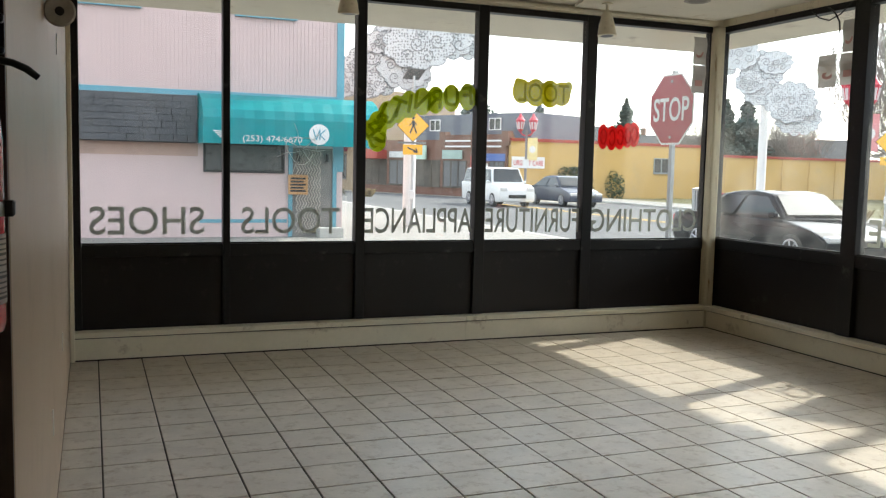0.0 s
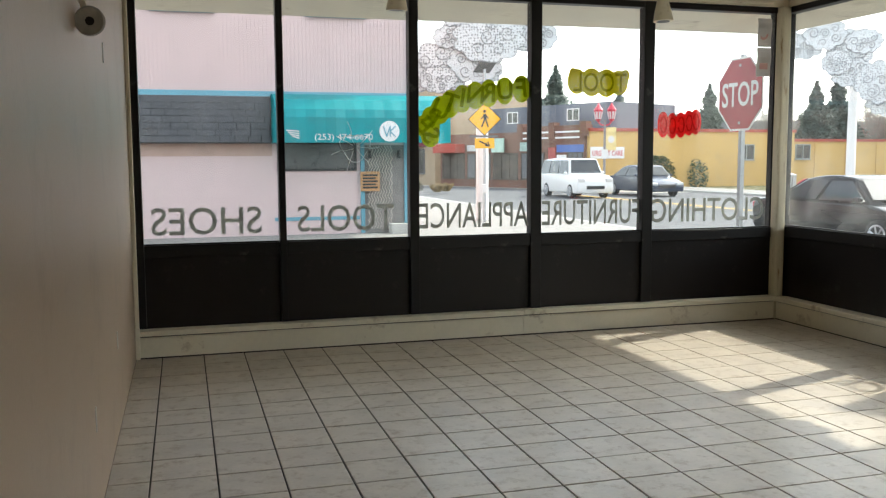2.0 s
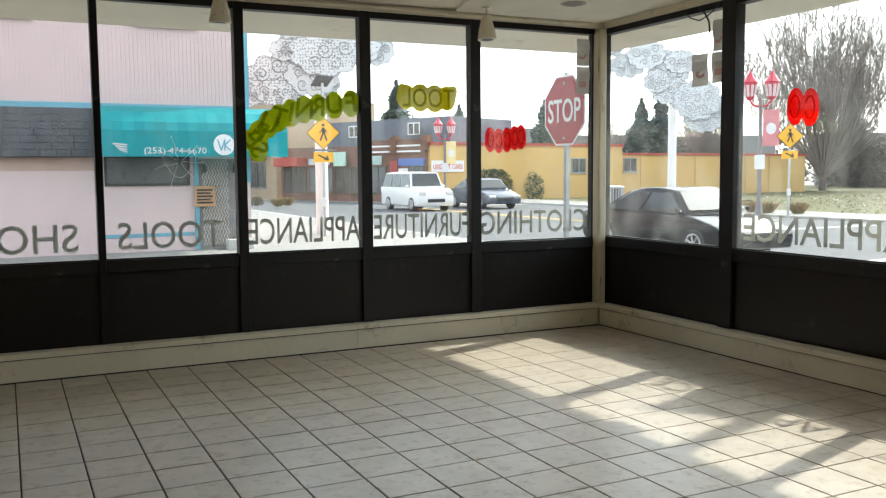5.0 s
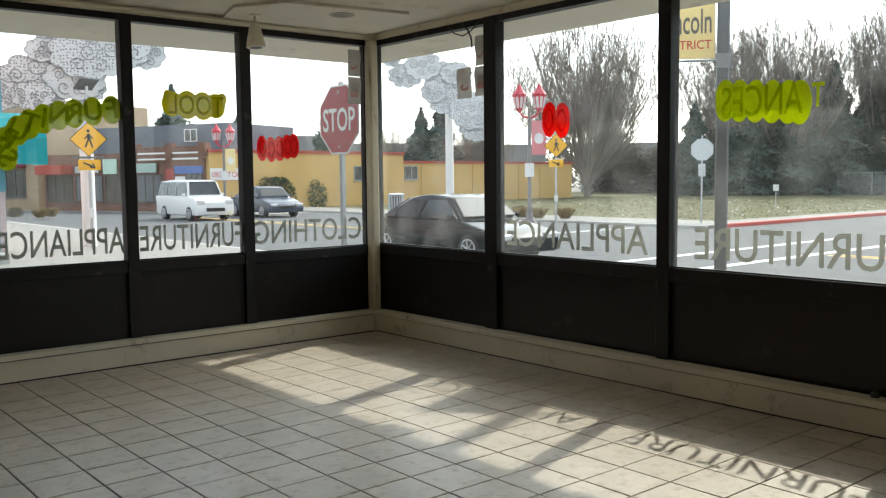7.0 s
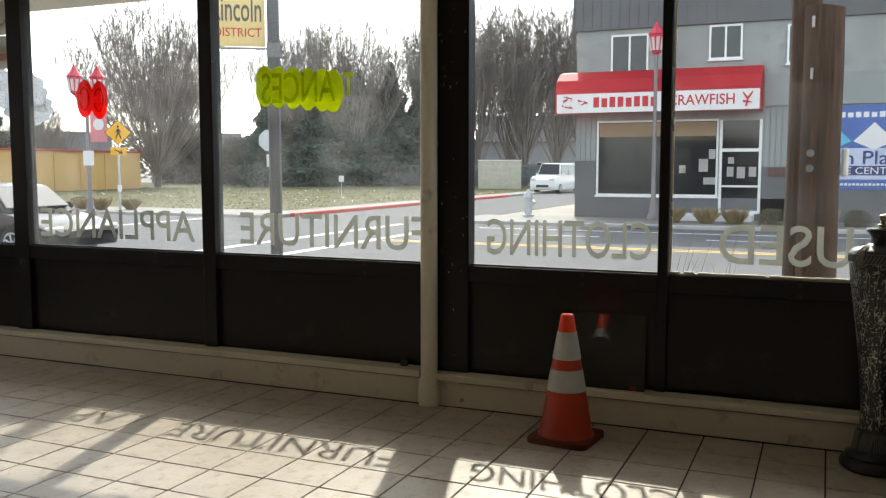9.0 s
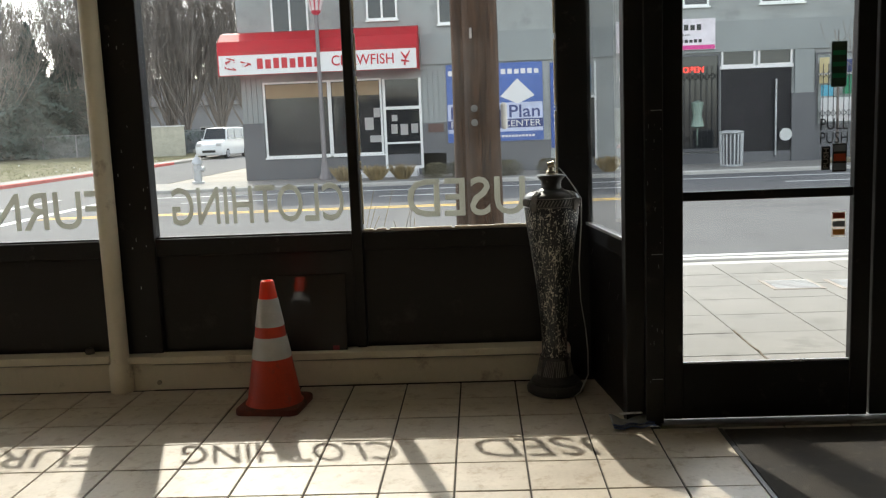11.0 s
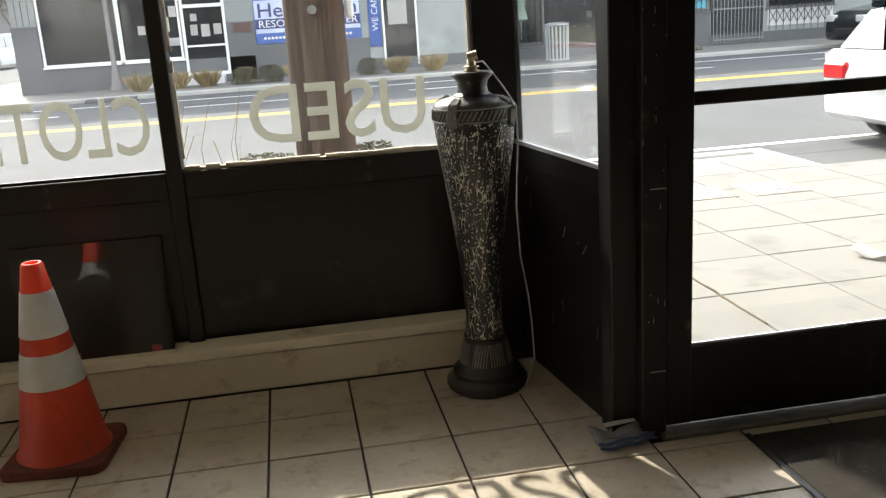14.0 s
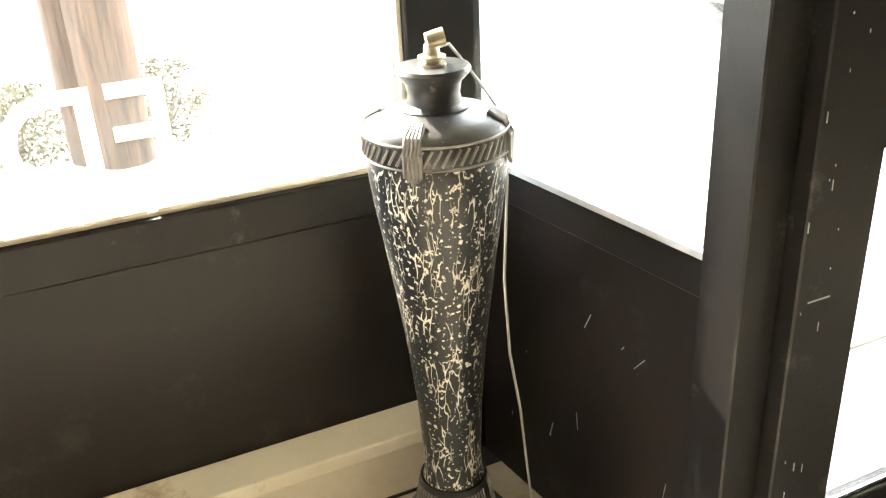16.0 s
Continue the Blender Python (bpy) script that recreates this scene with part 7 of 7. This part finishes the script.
def shrub_kind(name, seed, rx, h, n, leaf, material, label):
    t = thing(name, label, "shrub", (0, 0, 0), 0, name + " planting")

    def shape(r):
        a, q = r.uniform(0, 2 * math.pi), r.random() ** 0.5
        z = h * r.random()
        k = rx * q * math.sqrt(max(0.05, 1 - (z / h - 0.35) ** 2 * 1.8)) * (1 + 0.2 * math.sin(3 * a + seed))
        return (k * math.cos(a), k * math.sin(a), z)
    c = new("foliage", leaf_cloud("foliage", seed, n, leaf, shape, material))
    c.parent = t
    bm = bmesh.new()
    r = random.Random(seed)
    for _ in range(9):
        a = r.uniform(0, 6.28)
        rod(bm, (0, 0, -0.05), (rx * 0.5 * math.cos(a), rx * 0.5 * math.sin(a), h * 0.7), 0.02 * h, 0.006, 5)
    part("stems", bm, BARK, t)
    return t


def blades(name, seed, h, spread, n, label):
    t = thing(name, label, "grass tuft", (0, 0, 0), 0, "dry grass tufts")
    r = random.Random(seed)
    V, F = [], []
    for _ in range(n):
        a, q = r.uniform(0, 6.28), spread * r.random()
        p = Vector((q * math.cos(a) * 0.6, q * math.sin(a) * 0.6, 0))
        tip = Vector((q * math.cos(a) * 1.5, q * math.sin(a) * 1.5, h * r.uniform(0.6, 1)))
        s = Vector((-math.sin(a), math.cos(a), 0)) * 0.012
        i = len(V)
        V += [tuple(p - s), tuple(p + s), tuple((p + tip) / 2 + s + Vector((0, 0, h * 0.12))), tuple(tip), tuple((p + tip) / 2 - s + Vector((0, 0, h * 0.12)))]
        F.append((i, i + 1, i + 2, i + 3, i + 4))
    me = bpy.data.meshes.new(name)
    me.from_pydata(V, [], F)
    me.materials.append(DRYGR)
    ob = new("blades", me)
    ob.parent = t
    return t


bush = shrub_kind("shrub", 3, 1.3, 1.9, 4000, 0.10, LEAF, "dense dark green evergreen shrub")
bush.matrix_basis = pose(36.0, 50.5, -0.1)
for x, y in ((30.0, 49.3), (27, 48.4), (41, 53), (47, 56.5), (60, 24.5)):
    copy_thing(bush, pose(x, y, -0.1, 0, 0, rt.uniform(0, 360)))
low = shrub_kind("low_shrub", 7, 0.4, 0.46, 3000, 0.018, mat("brownish_heather_leaves", (0.1, 0.09, 0.05), 0.85, vary=0.4, scale=5, rand=0.35), "low green shrub at the pavement edge")
low.matrix_basis = pose(9.75, 0.42, PZ)
for x, y in ((9.9, -0.5), (27.2, 1.2), (27.3, 0.5), (27.2, -1.0), (27.3, -2.2), (27.2, 27.2), (26.9, 28.4), (27.4, 29.5), (12.0, 47), (22.5, 46.2), (24.2, 47.2), (26, 47.8), (28, 48)):
    copy_thing(low, pose(x, y, PZ, 0, 0, rt.uniform(0, 360)))
tuft = blades("grass_tuft", 4, 0.5, 0.32, 260, "dry straw-coloured grass tuft")
tuft.matrix_basis = pose(27.25, 4.0, PZ)
for x, y in ((27.2, 3.0), (27.3, 2.2), (27.2, -0.2), (27.3, -3.0), (27.2, -4.0), (26.9, 30.5), (27.0, 31.5), (26.8, 26.6), (26.7, 25.6), (27.3, 32.6), (26.7, 33.5), (27.2, 24.6), (12.6, 45), (13.4, 46), (23.0, 45.6), (25.0, 46.6)):
    copy_thing(tuft, pose(x, y, PZ, 0, 0, rt.uniform(0, 360)))
wt = thing("weed_stalks", "thin dry weed stalks beside the pole", "weeds", (9.65, 0.88, PZ))
bm = bmesh.new()
for k in range(9):
    x, y = rt.uniform(-0.15, 0.15), rt.uniform(-0.35, 0.35)
    h = rt.uniform(0.5, 1.15)
    tube(bm, [(x, y, 0), (x + rt.uniform(-0.05, 0.05), y + rt.uniform(-0.05, 0.05), h * 0.6), (x + rt.uniform(-0.1, 0.1), y + rt.uniform(-0.12, 0.12), h)], 0.003, 4)
part("stalk", bm, DRYGR, wt)

# thicket and hedges behind the lot
def band_shape(x0, x1, y0, y1, h0, h1):
    def shape(r):
        u = r.random()
        h = h0 + (h1 - h0) * (0.5 + 0.5 * math.sin(u * 23) * math.sin(u * 7 + 1))
        return (x0 + (x1 - x0) * u + r.uniform(-1.5, 1.5), y0 + (y1 - y0) * u + r.uniform(-1.5, 1.5), h * r.random() ** 0.8 - 0.1)
    return shape


th = new("thicket", leaf_cloud("thicket", 8, 60000, 0.2, band_shape(73, 79, 62, 33, 3.0, 6.4), HEDGE))
tagged(th, "brown bare thicket behind the vacant lot", "thicket", kind="stuff")
th2 = new("ivy_hedge", leaf_cloud("ivy_hedge", 9, 20000, 0.13, band_shape(74.5, 75.5, 62, 20, 1.2, 2.0), CONIF))
tagged(th2, "dark green hedge along the fence", "hedge", kind="stuff")
th4 = new("far_treeline_east", leaf_cloud("far_treeline_east", 14, 9000, 0.5, band_shape(70, 132, 118, 62, 3.0, 7.0), HEDGE))
tagged(th4, "far grey-brown line of trees", "trees", kind="stuff")
th3 = new("far_treeline", leaf_cloud("far_treeline", 10, 9000, 0.5, band_shape(20, 110, 120, 105, 3.0, 8.0), HEDGE))
tagged(th3, "far grey-brown line of trees", "trees", kind="stuff")
gr = new("grass_blades", leaf_cloud("grass_blades", 12, 14000, 0.05, lambda r: (r.uniform(29.5, 60), r.uniform(19, 60), -0.1 + 0.07 * r.random() ** 2), mat("lot_grass_blades", (0.125, 0.125, 0.06), 0.95, vary=0.3, scale=0.5, rand=0.2, spec=0.1)))
tagged(gr, "patchy grass on the vacant lot", "grass", kind="stuff")
lt = new("litter_scraps", leaf_cloud("litter_scraps", 13, 160, 0.07, lambda r: (r.uniform(30, 58), r.uniform(19.5, 45), -0.07), PAPER))
tagged(lt, "pale scraps of litter on the lot", "litter", kind="stuff")

fn = thing("chain_link_fence", "grey chain-link fence behind the vacant lot", "fence", (73.5, 64, -0.1))
for k in range(17):
    bm = bmesh.new()
    rod(bm, (0, -k * 2.8, 0), (0, -k * 2.8, 1.9), 0.04, seg=6)
    part("post", bm, CHAIN, fn)
bm = bmesh.new()
rod(bm, (0, 0, 1.85), (0, -44.8, 1.85), 0.03, seg=5)
for k in range(300):
    y = -k * 0.15
    rod(bm, (0, y, 0), (0, y - 1.8, 1.85), 0.008, seg=3, caps=False)
    rod(bm, (0, y - 1.8, 0), (0, y, 1.85), 0.008, seg=3, caps=False)
part("mesh_wire", bm, CHAIN, fn)
f2 = thing("chain_link_fence", "grey chain-link fence beside the yellow building", "fence", (27, 47.9, -0.1), 21)
for k in range(10):
    bm = bmesh.new()
    rod(bm, (k * 2.6, 0, 0), (k * 2.6, 0, 1.7), 0.035, seg=6)
    part("post", bm, CHAIN, f2)
bm = bmesh.new()
rod(bm, (0, 0, 1.7), (23.4, 0, 1.7), 0.025, seg=5)
part("top_rail", bm, CHAIN, f2)


def house(x, y, turn, w, d, h, label):
    t = thing("house", label, "house", (x, y, -0.1), turn, "far houses")
    part("wall", B(0, w, 0, d, -0.2, h), HOUSE, t)
    bm = bmesh.new()
    prism(bm, [(-0.4, h), (d / 2, h + d * 0.36), (d + 0.4, h)], Matrix(((0, 0, 1, -0.4), (1, 0, 0, 0), (0, 1, 0, 0), (0, 0, 0, 1))), w + 0.8)
    part("roof", bm, ROOFD, t, "dark pitched roof")
    for u in (0.15, 0.45, 0.72):
        facade_window(t, w * u, w * u + 1.1, 1.0, 2.2, SIGNW, 2)
    bm = B(w * 0.3, w * 0.3 + 0.6, d * 0.5, d * 0.5 + 0.6, h + d * 0.2, h + d * 0.36 + 0.9)
    part("chimney", bm, BRICKR, t)
    return t


house(72, 84, -48, 11, 8, 3.0, "grey far house with a dark pitched roof")
house(80, 70, -48, 10, 8, 2.9, "grey far house with a dark pitched roof")
house(97, 37, -75, 15, 9, 4.6, "grey far house with a dark steep roof")
house(60, 96, -30, 12, 8, 3.5, "grey far house with a dark pitched roof")
house(44, 92, -25, 12, 8, 4.0, "grey far house with a dark pitched roof")
house(26, 96, -15, 14, 8, 4.6, "grey far house with a dark pitched roof")
shed = thing("storage_shed", "pale plywood fence screen by the side street", "shed", (66.5, 25.3, -0.1), -70)
part("board_screen", B(0, 3.4, 0, 2.0, 0, 2.2), mat("pale_plywood", (0.5, 0.47, 0.38), 0.8), shed)
part("cap", B(-0.05, 3.45, -0.05, 2.05, 2.2005, 2.28), SIGNW, shed)
wn2 = thing("notice_post", "small white notice on a post in the lot", "notice", (46, 26, -0.1), -60)
bm = bmesh.new()
rod(bm, (0, 0.02, 0), (0, 0.02, 1.2), 0.025, seg=6)
part("post", bm, STEEL, wn2)
part("board", B(-0.15, 0.15, -0.02, 0.0, 0.85, 1.2), SIGNW, wn2)

# tall dark evergreens between the bare trees
spruce = conifer_kind(6, 11.5, 4.6)
spruce.matrix_basis = pose(75.5, 37.5, -0.1)
for x, y, k in ((70.5, 42.5, 0.85), (73.0, 39.5, 0.92), (77.5, 35.5, 0.85), (67.5, 46.0, 0.72), (82, 45, 1.0)):
    copy_thing(spruce, pose(x, y, -0.1, 0, 0, rt.uniform(0, 360)) @ Matrix.Scale(k, 4))


def sapling(x, y, h, seed):
    t = thing("sapling", "thin bare street sapling in a stone bed", "sapling", (x, y, PZ), 0, "street saplings")
    r = random.Random(seed)
    bm = bmesh.new()
    tube(bm, [(0, 0, 0), (0.02, 0.01, h * 0.5), (0.0, 0.03, h)], [0.045, 0.035, 0.012], 7)
    part("trunk", bm, BARK, t, "", True)
    bm = bmesh.new()
    for k in range(14):
        z, a = h * r.uniform(0.5, 0.95), r.uniform(0, 6.28)
        q = r.uniform(0.3, 0.7)
        tube(bm, [(0, 0.02, z), (q * 0.6 * math.cos(a), q * 0.6 * math.sin(a), z + q * 0.6), (q * 0.8 * math.cos(a), q * 0.8 * math.sin(a), z + q * 1.3)], 0.009, 4)
    part("crown", bm, TWIG, t)
    for k in range(3):
        bm = bmesh.new()
        bmesh.ops.create_icosphere(bm, subdivisions=2, radius=r.uniform(0.12, 0.2), matrix=Matrix.Translation((r.uniform(-0.25, 0.25), r.uniform(-0.35, 0.35), 0.05)) @ Matrix.Diagonal((1, 1.2, 0.7, 1)))
        for v in bm.verts:
            v.co += Vector((r.uniform(-0.02, 0.02), r.uniform(-0.02, 0.02), r.uniform(-0.02, 0.02)))
        part("stone", bm, mat("mossy_stone", (0.16, 0.14, 0.1), 0.9), t)
    return t


sapling(27.5, -10.85, 3.9, 1)
sapling(27.55, -11.3, 4.3, 2)
sapling(27.5, -11.75, 2.2, 3)

# scrap of paper and a dirt-filled joint on the pavement
bm = bmesh.new()
sheet_rows = [[bm.verts.new((-0.10 + 0.05 * i, -0.07 + 0.035 * j, 0.004 + 0.05 * abs(i - 1.4) / 2.6 + 0.008 * math.sin(2.1 * j + i))) for i in range(5)] for j in range(5)]
for j in range(4):
    for i in range(4):
        bm.faces.new((sheet_rows[j][i], sheet_rows[j][i + 1], sheet_rows[j + 1][i + 1], sheet_rows[j + 1][i]))
ps2 = solid("paper_scrap", "white curled scrap of paper lying on the pavement", "paper", bm, PAPER, smooth=True)
ps2.matrix_basis = pose(6.58, -3.12, PZ, 0, 0, 30)
ps2.modifiers.new("thickness", "SOLIDIFY").thickness = 0.001
rj = random.Random(5)
bm = bmesh.new()
tube(bm, [(5.75 + 0.09 * k, -1.985 + rj.uniform(-0.008, 0.008), PZ) for k in range(14)], 0.006, 5)
solid("pavement_joint", "dirt and moss in a pavement joint", "joint", bm, mat("brown_joint_dirt", (0.12, 0.085, 0.05), 0.95), kind="structure")
# ---- floor tiles and pavement slabs ----
def slab_mesh(name, w, d, h, bevel, material):
    bm = B(-w / 2, w / 2, -d / 2, d / 2, -h, 0)
    top = [e for e in bm.edges if all(v.co.z > -1e-6 for v in e.verts)]
    bmesh.ops.bevel(bm, geom=top, offset=bevel, segments=1, affect="EDGES", profile=0.5)
    return mesh_of(name, bm, material)


rng = random.Random(4)
floor = thing("floor", "worn beige ceramic floor tiles with dark joints", "floor", (0, 0, 0), 0, "", "structure")
tile_me = slab_mesh("tile", TX - 0.009, TY - 0.009, 0.012, 0.0025, TILE)
rest_v, rest_f = [], []
for i in range(-2, 34):
    for j in range(-20, 24):
        cx, cy = 5.3 - (i - 0.5) * TX, 0.384 + (j - 0.5) * TY
        x0, x1, y0, y1 = cx - TX / 2 + 0.0045, cx + TX / 2 - 0.0045, cy - TY / 2 + 0.0045, cy + TY / 2 - 0.0045
        if y0 > 1.25:
            x0 = max(x0, -0.578)
        lim = 5.61 if y1 > -0.85 else 4.70
        x1, y1, y0 = min(x1, lim), min(y1, 7.748), max(y0, -5.99)
        if lim < 5 and cx < 4.7 + TX and y0 < -0.85 and x1 - x0 < 0.02:
            continue
        if x1 - x0 < 0.02 or y1 - y0 < 0.02:
            continue
        whole = x1 - x0 > TX - 0.012 and y1 - y0 > TY - 0.012
        z = rng.uniform(-0.0008, 0.0008)
        if whole and x0 > 2.2 and -1.3 < cy < 7.7 and i < 10 and (cy < 4.4 or x0 > 3.2):
            t = new("tile", tile_me)
            t.location = (cx, cy, z)
            t.rotation_euler = (rng.uniform(-0.0015, 0.0015), rng.uniform(-0.0015, 0.0015), rng.uniform(-0.002, 0.002))
            t.parent = floor
        else:
            b = len(rest_v)
            e = 0.0025
            rest_v += [(x0, y0, z - 0.012), (x1, y0, z - 0.012), (x1, y1, z - 0.012), (x0, y1, z - 0.012)]
            rest_v += [(x0, y0, z - e), (x1, y0, z - e), (x1, y1, z - e), (x0, y1, z - e)]
            rest_v += [(x0 + e, y0 + e, z), (x1 - e, y0 + e, z), (x1 - e, y1 - e, z), (x0 + e, y1 - e, z)]
            for k in (0, 4):
                rest_f += [(b + k + a, b + k + (a + 1) % 4, b + k + 4 + (a + 1) % 4, b + k + 4 + a) for a in range(4)]
            rest_f.append((b + 8, b + 9, b + 10, b + 11))
me = bpy.data.meshes.new("tile_field")
me.from_pydata(rest_v, [], rest_f)
me.materials.append(TILE)
field = new("tile_field", me)
field.parent = floor
tagged(field, kind="stuff")

paving = thing("pavement_slabs", "pale square concrete paving slabs outside the entrance", "pavement", (0, 0, 0), 0, "", "structure")
slab_me = slab_mesh("slab", 0.612, 0.612, 0.03, 0.004, CONCRETE)
for i in range(9):
    for j in range(13):
        cx, cy = 5.29 + i * 0.62, -1.985 + 0.31 + (j - 7) * 0.62
        if cx + 0.31 > 10.3 or cy + 0.31 > 1.70 or (cx < 6.1 and cy > -1.3) or (cx > 9.13 and cy < -4.43):
            continue
        t = new("slab", slab_me)
        t.location, t.parent = (cx, cy, PZ + rng.uniform(-0.002, 0.002)), paving
